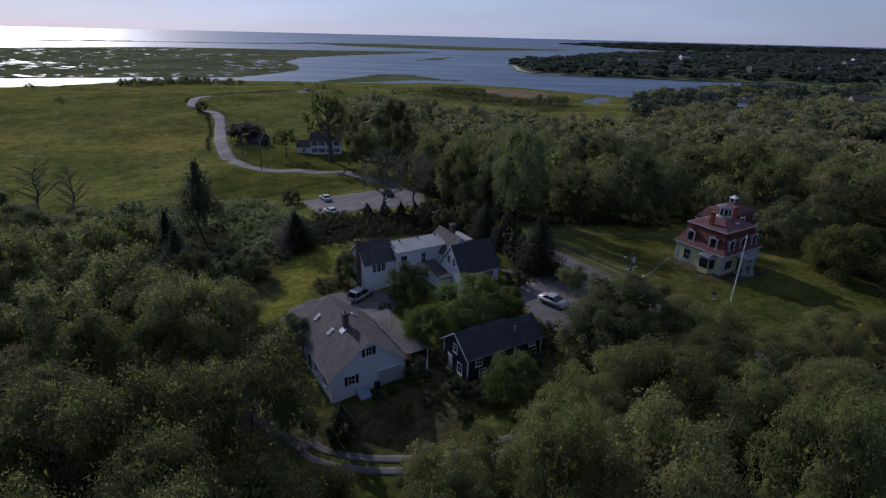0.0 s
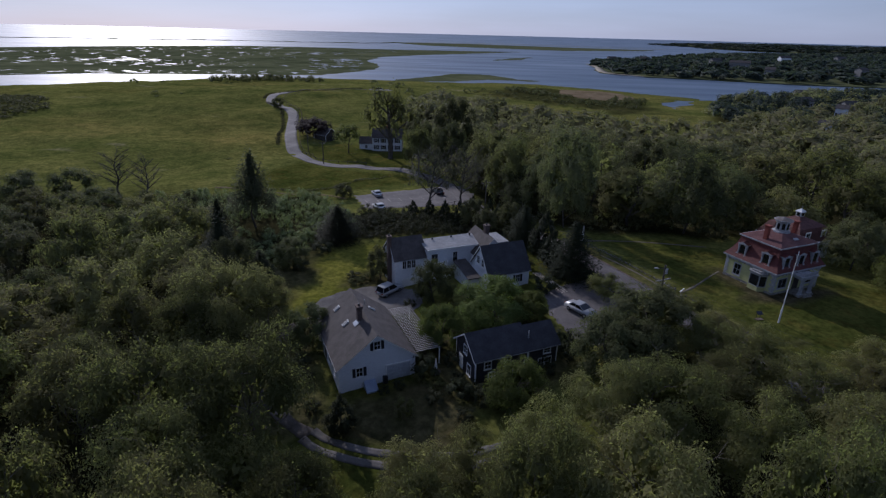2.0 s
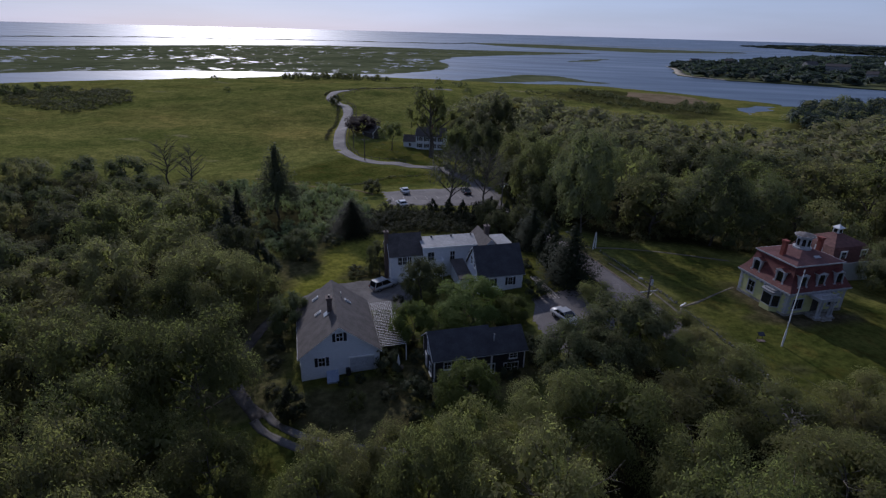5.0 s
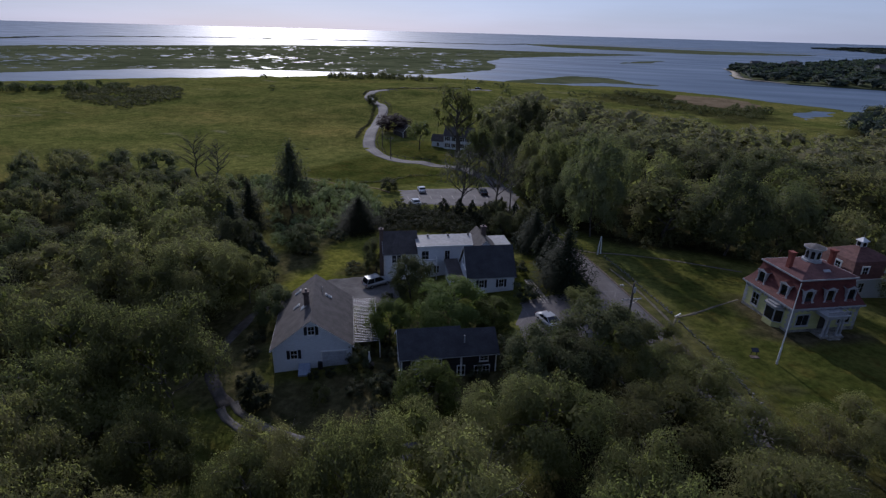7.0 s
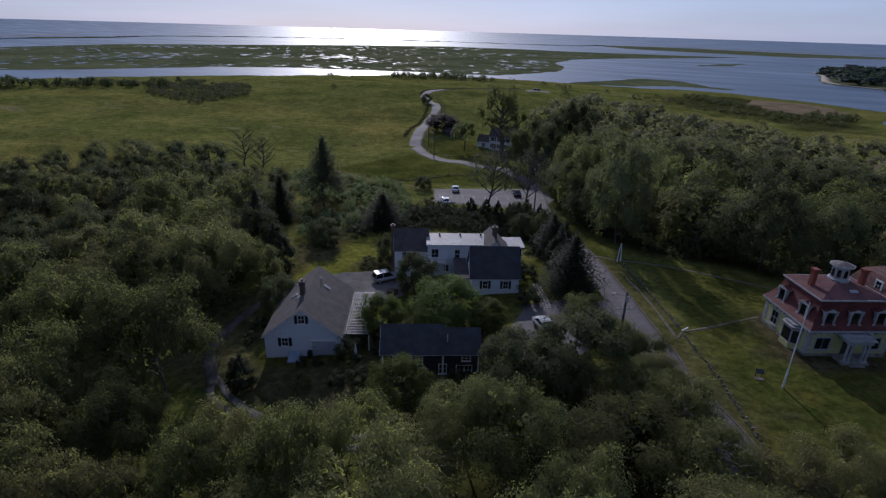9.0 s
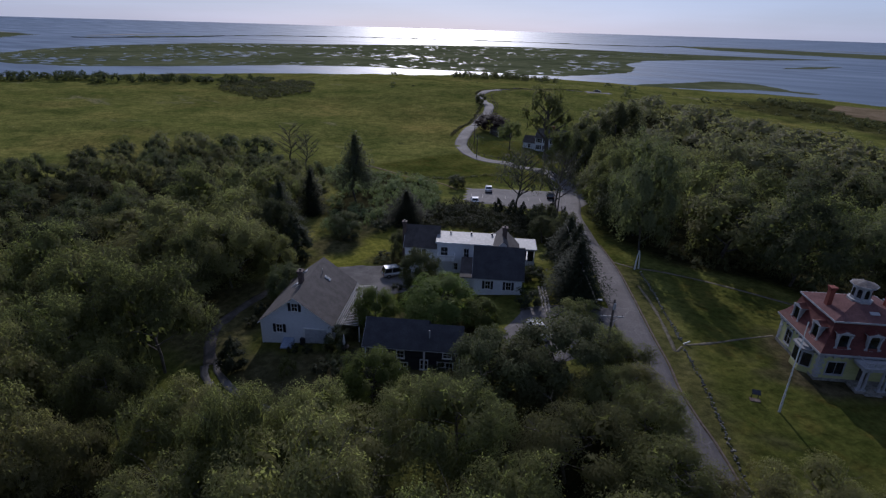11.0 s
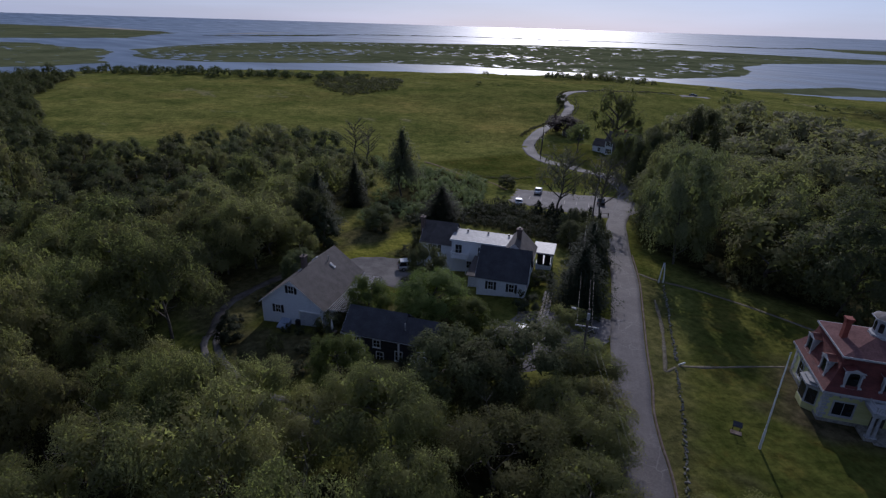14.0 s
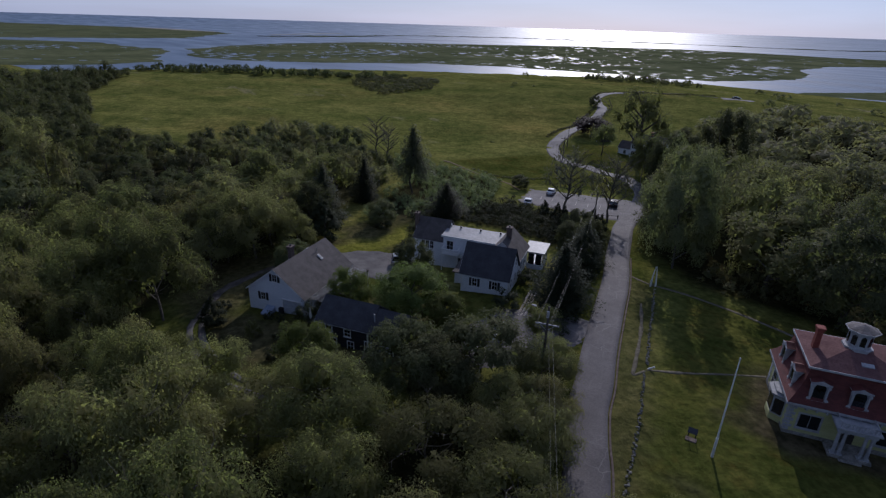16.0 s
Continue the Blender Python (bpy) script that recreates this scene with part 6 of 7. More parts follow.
def barn():
    H = thing("barn", "white barn with red mansard roof and small cupola", "barn", pose(57.8, 99.0, 0.7, 0, 0, TURN31))
    part("wall", box(B(), 0, 9, 0, 8, -0.8, 3.3), M_WHITE, H)
    bm = B()
    rings = []
    for q, ins, z in ((0, -0.3, 3.3), (0.5, 0.4, 4.6), (1, 0.9, 5.6)):
        rings.append([bm.verts.new(p) for p in ((ins, ins, z), (9 - ins, ins, z), (9 - ins, 8 - ins, z), (ins, 8 - ins, z))])
    rings.append([bm.verts.new(p) for p in ((3.9, 3.5, 7.0), (5.1, 3.5, 7.0), (5.1, 4.5, 7.0), (3.9, 4.5, 7.0))])
    for a, b in zip(rings, rings[1:]):
        for i in range(4):
            bm.faces.new((a[i], a[(i + 1) % 4], b[(i + 1) % 4], b[i]))
    bm.faces.new(rings[0][::-1])
    bm.faces.new(rings[-1])
    part("roof", bm, M_BARNROOF, H, "weathered red-brown mansard roof")
    part("eave_trim", box(B(), -0.4, 9.4, -0.4, 8.4, 3.12, 3.3), M_TRIM, H)
    c = part("cupola", box(B(), 4.0, 5.0, 3.5, 4.5, 6.9, 7.9), M_TRIM, H, "small white louvred cupola")
    bm = B()
    q = [bm.verts.new(p) for p in ((3.8, 3.3, 7.9), (5.2, 3.3, 7.9), (5.2, 4.7, 7.9), (3.8, 4.7, 7.9))]
    t = bm.verts.new((4.5, 4, 8.5))
    for i in range(4):
        bm.faces.new((q[i], q[(i + 1) % 4], t))
    bm.faces.new(q[::-1])
    part("cupola_roof", bm, M_TRIM, c)
    part("weathervane", tube(B(), (4.5, 4, 8.4), (4.5, 4, 9.5), 0.04, 0.02, 6), M_METAL, c)
    for n, p, r in (((0, -1, 0), (4.5, 3.47, 7.4), (1, 0, 0)), ((-1, 0, 0), (3.97, 4, 7.4), (0, -1, 0))):
        part("louvre", on(box(B(), -0.3, 0.3, 0, 0.04, -0.3, 0.3), wall_frame(p, r, n)), M_GLASS, c, "dark louvre")
    for u in (2.2, 6.5):
        window(H, wall_frame((u, 0.0, 1.7), (1, 0, 0), (0, -1, 0)), 0.9, 1.5)
        window(H, wall_frame((u, 0.12, 4.45), (1, 0, 0), (0, -1, 0)), 0.9, 1.2, name="dormer_window", trim=0.25)
    window(H, wall_frame((0, 4, 1.7), (0, -1, 0), (-1, 0, 0)), 0.9, 1.5)
    window(H, wall_frame((0.12, 3, 4.45), (0, -1, 0), (-1, 0, 0)), 0.9, 1.2, name="dormer_window", trim=0.25)


barn()

# -- garage cottage with a wide gable --
def cottage():
    z0 = -1.0
    H = thing("cottage", "white gabled cottage with grey-brown shingle roof and black shutters", "house", pose(-11.7, 50.2, z0, 0, 0, TURN31))
    W, L, E, P = 9.3, 12.6, 2.95, 6.5
    gable_house(H, 0, W, 0, L, -0.6, E, P, M_WHITE, M_SHINGLE, "v", 0.28)
    f = lambda u, z: wall_frame((u, 0, z), (1, 0, 0), (0, -1, 0))
    window(H, f(4.65, 5.2), 0.72, 1.05, True, 0.08)
    window(H, f(2.45, 2.05), 0.72, 1.1, True, 0.08)
    # boarded double door
    bm = box(B(), -1.45, 1.45, 0, 0.05, -1.0, 1.0)
    d = part("garage_door", on(bm, f(7.2, 1.15)), M_DOORGREY, H, "grey-white panelled door")
    for a, b_, c, e in ((-1.6, -1.46, -1.05, 1.16), (1.46, 1.6, -1.05, 1.16), (-1.46, 1.46, 1.02, 1.16)):
        part("door_frame", on(box(B(), a, b_, 0, 0.12, c, e), f(7.2, 1.15)), M_TRIM, d)
    for i in range(4):
        part("door_panel", on(box(B(), -1.38, 1.38, 0.05, 0.07, -0.95 + i * 0.49, -0.52 + i * 0.49), f(7.2, 1.15)), M_DOORGREY, d)
    # side windows and door
    g = lambda v, z: wall_frame((0, v, z), (0, -1, 0), (-1, 0, 0))
    for v in (2.2, 5.0, 10.4):
        window(H, g(v, 1.55), 1.0, 1.2)
    part("side_door", on(box(B(), -0.5, 0.5, 0, 0.05, -1.05, 1.05), g(7.6, 1.1)), M_SHUTTER, H, "dark side door")
    # chimney, skylights, vent
    chimney(H, 3.9, 5.1, 4.2, 8.0, 0.6, 0.75, M_OLDBRICK, True)
    part("flashing", on(box(B(), -0.45, 0.45, -0.5, 0.5, 0, 0.05), pose(3.5, 4.9, 5.82, 0, -math.degrees(math.atan2(P - E, W / 2)), 0)), M_METAL, H, "pale chimney flashing")
    sl = math.degrees(math.atan2(P - E, W / 2))
    def on_slope(u, v, side, w, l, name, label):
        k = (P - E) / (W / 2)
        z = E + k * u if side < 0 else E + k * (W - u)
        m = pose(u, v, z + 0.17, 0, -sl if side < 0 else sl, 0)
        s = part(name, on(box(B(), -w / 2, w / 2, -l / 2, l / 2, 0, 0.12), m), M_TRIM, H, label)
        # pale roofing colour on the glass paints the sky's reflection
        part("skylight_glass", on(box(B(), -w / 2 + 0.07, w / 2 - 0.07, -l / 2 + 0.07, l / 2 - 0.07, 0.12, 0.14), m), M_FLATROOF, s, "skylight glass with a pale painted reflection")
    on_slope(2.35, 10.9, -1, 0.95, 0.6, "skylight", "roof skylight")
    on_slope(2.5, 6.5, -1, 0.95, 0.6, "skylight", "roof skylight")
    on_slope(6.4, 8.6, 1, 0.95, 0.45, "skylight", "roof skylight")
    # cellar hatch
    bm = prism(B(), [(2.9, 0, -0.1), (2.9, -1.5, -0.1), (2.9, -1.5, 0.1), (2.9, 0, 0.75)], (1.4, 0, 0))
    part("cellar_hatch", bm, M_HATCH, H, "pale blue-white sloping cellar hatch")
    part("meter_box", box(B(), 5.2, 5.75, -0.5, -0.02, 0.0, 0.9), M_SHUTTER, H, "dark utility box")
    part("vent_pipe", tube(B(), (5.6, 9, 5.6), (5.6, 9, 6.6), 0.06, 0.06, 8), M_METAL, H)


cottage()

# trellis roof beside the cottage
def trellis():
    T = thing("trellis", "white slatted trellis roof on posts beside the cottage", "pergola", pose(-11.7, 50.2, -1.0, 0, 0, TURN31))
    u0, u1, v0, v1, z = 9.65, 12.8, 0.5, 11.8, 2.95
    n = 30
    for i in range(n):
        v = v0 + (v1 - v0) * i / (n - 1)
        part("slat", box(B(), u0, u1, v - 0.035, v + 0.035, z, z + 0.02), M_TRIM, T)
    for i in range(12):
        u = u0 + 0.05 + (u1 - u0 - 0.1) * i / 11
        part("rafter", box(B(), u - 0.035, u + 0.035, v0 - 0.15, v1 + 0.15, z + 0.024, z + 0.09), M_POLE, T, "dark weathered rafter")
    for v in (v0 + 0.1, (v0 + v1) / 2, v1 - 0.1):
        part("post", box(B(), u1 - 0.12, u1, v - 0.06, v + 0.06, -0.3, z - 0.035), M_TRIM, T)
    part("beam", box(B(), u1 - 0.1, u1, v0 - 0.2, v1 + 0.2, z - 0.18, z - 0.035), M_POLE, T, "dark supporting beam")


trellis()

# -- dark house --
def dark_house():
    H = thing("dark_house", "charcoal clapboard house with dark shingle roof and white trim", "house", pose(3.9, 53.1, -0.75, 0, 0, TURN31))
    D = 5.4
    gable_house(H, 0, 7.0, 0.35, D + 0.35, -0.5, 3.7, 5.75, M_DARKWALL, M_BLUEROOF, "u", 0.3)
    gable_house(H, 7.0, 11.2, 0.35, D - 0.1, -0.5, 3.7, 5.45, M_DARKWALL, M_BLUEROOF, "u", 0.3)
    f = lambda u, z: wall_frame((u, 0.35, z), (1, 0, 0), (0, -1, 0))
    for u, z, w, h in ((1.6, 2.7, 0.8, 0.9), (4.2, 2.7, 0.8, 0.9), (9.7, 2.95, 0.9, 0.6), (7.0, 1.5, 0.8, 1.2), (9.0, 1.3, 0.75, 1.3), (10.0, 1.3, 0.75, 1.3), (2.2, 1.0, 0.8, 1.1), (4.6, 1.0, 0.8, 1.1)):
        window(H, f(u, z), w, h)
    g = lambda v, z: wall_frame((0, v, z), (0, -1, 0), (-1, 0, 0))
    window(H, g(3.1, 3.6), 0.75, 1.0)
    window(H, g(2.0, 1.4), 0.9, 1.3)
    part("side_door", on(box(B(), -0.5, 0.5, 0, 0.05, -1.05, 1.05), g(4.2, 1.2)), M_TRIM, H, "white side door")
    part("vent_pipe", tube(B(), (7.5, 1.3, 4.6), (7.5, 1.3, 5.6), 0.07, 0.07, 8), M_OLDTRIM, H, "pale vent pipe")


dark_house()

# -- rambling white house --
def white_house():
    H = thing("white_house", "rambling white clapboard house with blue-black, grey and flat roofs", "house", pose(3.9, 76.4, 0.0, 0, 0, TURN31))
    # front block, ridge across
    gable_house(H, 0, 7.2, 0.4, 6.4, -0.8, 3.25, 6.85, M_WHITE, M_BLUEROOF, "u", 0.3)
    f = lambda u, z: wall_frame((u, 0.4, z), (1, 0, 0), (0, -1, 0))
    window(H, f(2.1, 1.9), 0.7, 1.2, True, 0.08)
    window(H, f(5.2, 1.9), 0.7, 1.2, True, 0.08)
    g = lambda v, z: wall_frame((0, v, z), (0, -1, 0), (-1, 0, 0))
    window(H, g(2.6, 4.3), 0.8, 1.2)
    window(H, g(4.2, 4.3), 0.8, 1.2)
    part("small_dormer", on(prism(B(), [(-0.7, -1.4, -0.3), (0.7, -1.4, -0.3), (0, -1.4, 0.9)], (0, 1.4, 0)), g(2.4, 3.1)), M_WHITE, H)
    r = lambda v, z: wall_frame((7.2, v, z), (0, 1, 0), (1, 0, 0))
    for v in (2.2, 4.6):
        window(H, r(v, 1.9), 0.8, 1.3)
        window(H, r(v, 4.4), 0.7, 1.1)
    # long middle block with a low-pitched pale roof
    u0, u1, v0, v1 = -6.5, 4.0, 9.8, 13.4
    part("middle_wall", box(B(), u0, u1, v0, v1, -2.4, 4.5), M_WHITE, H)
    part("flat_roof", prism(B(), [(u0 - 0.25, v0 - 0.3, 4.5), (u0 - 0.25, v1 + 0.2, 5.0), (u0 - 0.25, v1 + 0.2, 5.2), (u0 - 0.25, v0 - 0.3, 4.7)], (u1 - u0 + 0.5, 0, 0)), M_FLATROOF, H, "pale low-pitched membrane roof")
    part("roof_edge", box(B(), u0 - 0.28, u1 + 0.28, v0 - 0.36, v0 - 0.305, 4.45, 4.73), M_TRIM, H)
    for u in (-4.5, -1.0, 2.5):
        part("roof_vent", tube(B(), (u, v1 - 0.4, 5.05), (u, v1 - 0.4, 5.45), 0.13, 0.17, 8), M_SHUTTER, H, "dark roof vent")
    m = lambda u, z: wall_frame((u, v0, z), (1, 0, 0), (0, -1, 0))
    window(H, m(-5.3, 2.9), 1.1, 1.7)
    window(H, m(-1.6, 2.9), 0.75, 1.6)
    window(H, m(-3.4, 0.4), 0.8, 1.2)
    window(H, m(-1.0, 0.4), 0.8, 1.2)
    # balcony on the left end
    bal = part("balcony", box(B(), u0 + 0.2, u0 + 3.0, v0 - 1.5, v0, 1.75, 1.9), M_TRIM, H, "white railed balcony")
    for k in range(14):
        part("baluster", box(B(), u0 + 0.22 + k * 0.21, u0 + 0.3 + k * 0.21, v0 - 1.5, v0 - 1.42, 1.9, 2.75), M_TRIM, bal)
    part("handrail", box(B(), u0 + 0.15, u0 + 3.05, v0 - 1.55, v0 - 1.37, 2.75, 2.86), M_TRIM, bal)
    for s in (0.15, 2.93):
        part("side_rail", box(B(), u0 + s, u0 + s + 0.12, v0 - 1.37, v0, 2.75, 2.86), M_TRIM, bal)
        part("side_rail", box(B(), u0 + s, u0 + s + 0.12, v0 - 1.37, v0, 2.2, 2.3), M_TRIM, bal)
    for u in (u0 + 0.3, u0 + 2.9):
        part("balcony_post", box(B(), u - 0.06, u + 0.06, v0 - 1.46, v0 - 1.34, -1.8, 1.75), M_TRIM, bal)
    # old main roof behind with its gable end
    gable_house(H, 1.5, 7.0, 7.4, 14.2, -0.8, 3.4, 6.1, M_WHITE, M_SHINGLE, "v", 0.25)
    window(H, wall_frame((7.0, 9.4, 1.8), (0, 1, 0), (1, 0, 0)), 0.8, 1.3)
    window(H, wall_frame((7.0, 12.2, 1.8), (0, 1, 0), (1, 0, 0)), 0.8, 1.3)
    chimney(H, 4.5, 10.5, 4.5, 7.6, 0.75, 0.75, M_OLDBRICK, True)
    # left wing: grey roof with chimney, tall wall to the drive
    gable_house(H, -12.0, -6.55, 10.4, 16.4, -2.8, 3.3, 6.0, M_WHITE, M_SHINGLE, "u", 0.25)
    w = lambda u, z: wall_frame((u, 10.4, z), (1, 0, 0), (0, -1, 0))
    for u in (-10.4, -9.6, -8.8):
        window(H, w(u, 2.3), 0.62, 1.3, trim=0.08)
    part("garage_door", on(box(B(), -1.3, 1.3, 0, 0.05, -1.1, 1.0), w(-9.5, -1.2)), M_TRIM, H, "white garage door")
    window(H, wall_frame((-12.0, 13, 2.2), (0, -1, 0), (-1, 0, 0)), 0.8, 1.3)
    chimney(H, -12.36, 12.4, -2.4, 7.0, 0.6, 0.7, M_OLDBRICK, True)
    # link roof and sun porch
    part("link", prism(B(), [(-2.0, 3.2, -0.8), (-2.0, 8.95, -0.8), (-2.0, 8.95, 2.4), (-2.0, 3.2, 1.6)], (1.95, 0, 0)), M_WHITE, H)
    part("link_roof", prism(B(), [(-2.3, 2.9, 1.6), (-2.3, 8.95, 2.45), (-2.3, 8.95, 2.6), (-2.3, 2.9, 1.75)], (2.28, 0, 0)), M_SHINGLE, H)
    sp = part("sun_porch", box(B(), 7.3, 9.9, 12.6, 17.0, -0.8, 0.9), M_WHITE, H, "glazed white sun porch")
    part("porch_roof", box(B(), 6.6, 10.2, 12.3, 17.3, 2.95, 3.2), M_FLATROOF, sp, "flat white porch roof")
    for v in (12.65, 14.1, 15.5, 16.9):
        part("porch_post", box(B(), 9.75, 9.88, v - 0.06, v + 0.06, 0.9, 2.95), M_TRIM, sp)
        part("porch_pane", box(B(), 9.8, 9.83, v + 0.07, v + 1.3, 0.92, 2.93), M_GLASS, sp) if v < 16 else None
    for u in (8.0, 9.2):
        part("porch_pane", box(B(), u - 0.5, u + 0.5, 12.64, 12.67, 0.92, 2.93), M_GLASS, sp)


white_house()


def farmhouse():
    z = h1(-42, 193)
    H = thing("farmhouse", "distant white two-storey farmhouse with grey roof", "house", pose(-47.8, 197.3, z, 0, 0, 8))
    gable_house(H, 0, 11, 0, 7, -0.5, 5.2, 8.0, M_WHITE, M_SHINGLE, "u")
    for u in (1.5, 4.1, 6.8, 9.4):
        for zz in (1.6, 4.1):
            window(H, wall_frame((u, 0, zz), (1, 0, 0), (0, -1, 0)), 0.9, 1.4, True)
    gable_house(H, -5, -0.02, 1, 6, -0.5, 2.8, 4.8, M_WHITE, M_SHINGLE, "u")
    window(H, wall_frame((-2.5, 1, 1.5), (1, 0, 0), (0, -1, 0)), 0.9, 1.3)
    chimney(H, 5.5, 3.5, 7.5, 9.2, 0.8, 0.8, M_BRICK, False)
    z = h1(-66, 210)
    K = thing("shed", "weathered dark shingled shed by the road", "shed", pose(-70, 208, z, 0, 0, 60))
    gable_house(K, 0, 6, 0, 7, -0.5, 2.8, 5.2, M_DARKWOOD, M_SHINGLE, "v")
    part("barn_door", on(box(B(), -1, 1, 0, 0.06, -1.1, 1.1), wall_frame((3, 0, 1.1), (1, 0, 0), (0, -1, 0))), M_SHUTTER, K)


farmhouse()


def cabin(x, y, z, w, d, hgt, turn, wall, label):
    K = thing("distant_house", label, "house", pose(x, y, z, 0, 0, turn), "distant houses")
    gable_house(K, 0, w, 0, d, -2, hgt, hgt + d * 0.3, wall, M_SHINGLE, "u", 0.4, False)
    for k in range(3):
        window(K, wall_frame((w * (k + 0.5) / 3, 0, hgt * 0.6), (1, 0, 0), (0, -1, 0)), 1.2, 1.4, bars=(0, 0))


M_GREYWALL = mat("weathered_grey_shingle_wall", (0.2, 0.19, 0.18), (0.3, 0.29, 0.28), 1, 0.85, 0.3, 9)
for x, y, w, d, hgt, turn, wall, label in (
        (220, 476, 14, 8, 5.4, -12, M_GREYWALL, "grey shingled house above the bay"), (185, 386, 10, 7, 6.4, 25, M_GREYWALL, "grey weathered house among the trees"),
        (183, 342, 6, 6, 8.4, -30, M_WHITE, "small white house among the trees"), (195, 354, 9, 7, 8.0, 15, M_GREYWALL, "grey house with pale roof in the trees"),
        (278, 374, 18, 9, 8.6, -15, M_GREYWALL, "long grey house on the wooded slope"), (149, 288, 6, 6, 5.8, -30, M_WHITE, "small white house beside the wood")):
    cabin(x, y, h1(x, y), w, d, hgt, turn, wall, label)
hz = head_z(HEAD, 9)
for x, y, w, wall in ((155, 1060, 14, M_GREYWALL), (194, 985, 12, M_GREYWALL), (278, 880, 16, M_GREYWALL), (286, 835, 26, M_GREYWALL), (300, 748, 11, M_GREYWALL), (414, 757, 12, M_GREYWALL), (592, 1176, 20, M_GREYWALL), (496, 741, 14, M_GREYWALL), (812, 1121, 24, M_WHITE), (640, 900, 18, M_GREYWALL), (420, 1000, 18, M_WHITE)):
    cabin(x, y, float(hz(np.array([x]), np.array([y]))[0]), w, 9, 9.5, (x * 7) % 50 - 25, wall, "distant house among the headland woods")

# ---- vehicles ----
def car(x, y, turn, paint, label, van=False, L=4.7, W=1.82):
    C = thing("car", label, "car", pose(x, y, h1(x, y) + 0.1, 0, 0, turn))
    H = 1.75 if van else 1.42
    prof = [(-L / 2, 0.35), (-L / 2 + 0.02, 0.85), (-L / 2 + 0.15, 0.98)]
    prof += [(L / 2 - 1.2, 1.0), (L / 2 - 0.15, 0.82), (L / 2, 0.6), (L / 2, 0.3)]
    bm = prism(B(), [(a, -W / 2, b) for a, b in prof], (0, W, 0))
    bmesh.ops.bevel(bm, geom=list(bm.edges), offset=0.07, segments=2, affect="EDGES")
    body = part("body", bm, paint, C, "", True)
    cab = [(-L / 2 + 0.1, 0.95), (-L / 2 + 0.4, H - 0.05), (L / 2 - 2.1, H), (L / 2 - 1.25, 0.97)] if van else [(-L / 2 + 0.75, 0.95), (-L / 2 + 1.35, H - 0.06), (L / 2 - 2.1, H), (L / 2 - 1.2, 0.97)]
    bm = B()
    lo = [bm.verts.new((a, s * (W / 2 - (0.06 if b < 1.1 else 0.2)), b)) for s in (-1, 1) for a, b in cab]
    n = len(cab)
    bm.faces.new(lo[:n])
    bm.faces.new(lo[n:][::-1])
    for i in range(n):
        bm.faces.new((lo[i], lo[i + n], lo[(i + 1) % n + n], lo[(i + 1) % n]))
    bmesh.ops.recalc_face_normals(bm, faces=bm.faces)
    part("windows", bm, M_GLASS, C, "dark car glass")
    r0, r1 = cab[1][0], cab[2][0]
    bm = box(B(), r0, r1, -W / 2 + 0.19, W / 2 - 0.19, H - 0.05, H + 0.03)
    part("roof", bm, paint, C)
    for s in (-1, 1):
        bm = B()
        for (a, b), (c, d) in zip(cab, cab[1:]):
            tube(bm, (a, s * (W / 2 - (0.06 if b < 1.1 else 0.19)), b), (c, s * (W / 2 - (0.06 if d < 1.1 else 0.19)), d), 0.045, 0.045, 5)
        xm = (r0 + r1) / 2
        tube(bm, (xm, s * (W / 2 - 0.06), 0.95), (xm, s * (W / 2 - 0.19), H), 0.05, 0.05, 5)
        part("pillar_frame", bm, paint, C)
        for a in (-L / 2 + 0.9, L / 2 - 0.95):
            wl = part("wheel", tube(B(), (a, s * (W / 2 - 0.2), 0.32), (a, s * (W / 2 + 0.02), 0.32), 0.33, 0.33, 16), M_TYRE, C)
            part("rim", tube(B(), (a, s * (W / 2 + 0.0), 0.32), (a, s * (W / 2 + 0.035), 0.32), 0.21, 0.19, 12), M_METAL, wl)
        part("headlight", box(B(), L / 2 - 0.1, L / 2 + 0.02, s * 0.62 - 0.2, s * 0.62 + 0.2, 0.6, 0.75), M_METAL, C)
        part("tail_light", box(B(), -L / 2 - 0.02, -L / 2 + 0.06, s * 0.7 - 0.15, s * 0.7 + 0.15, 0.7, 0.9), M_BRICK, C)
    return C


car(17.3, 71.3, -45, M_CARSILVER, "silver-white saloon car parked on the forecourt")
car(-12.3, 77.4, 58, M_CARSILVER, "silver estate car with dark windows parked by the white house", True)
car(-25.8, 122.6, 128, M_CARWHITE, "white car parked in the parking lot")
car(-29.8, 135.6, 122, M_CARWHITE, "white car parked at the lot's far side")
car(-14.0, 140.5, 120, M_CARDARK, "dark car parked in the parking lot")
car(-85.5, 354, 20, M_CARDARK, "dark car parked on the hilltop lot")

# ---- flagpole, sign, gate, fence wall, utility pole ----
zb = h1(44.5, 72.7)
fp = thing("flagpole", "tall white flagpole on the lawn", "flagpole", pose(44.5, 72.7, zb))
part("base", tube(B(), (0, 0, -0.3), (0, 0, 2.2), 0.12, 0.11, 12), M_TRIM, fp)
part("pole", tube(B(), (0, 0, 2.2), (0, 0, 10.6), 0.08, 0.045, 10), M_TRIM, fp)
part("truck", tube(B(), (0, 0, 10.6), (0, 0, 10.75), 0.09, 0.05, 8), M_METAL, fp)

zb = h1(42.1, 73.4)
sg = thing("sign", "small dark information panel on the lawn", "sign", pose(42.1, 73.4, zb, 0, 0, 20))
part("panel", on(box(B(), -0.42, 0.42, -0.3, 0.3, -0.03, 0.03), pose(0, 0, 0.88, 28, 0, 0)), M_GLASS, sg)
part("footing", box(B(), -0.5, 0.5, -0.5, 0.1, -0.1, 0.06), M_KERB, sg, "pale concrete slab")
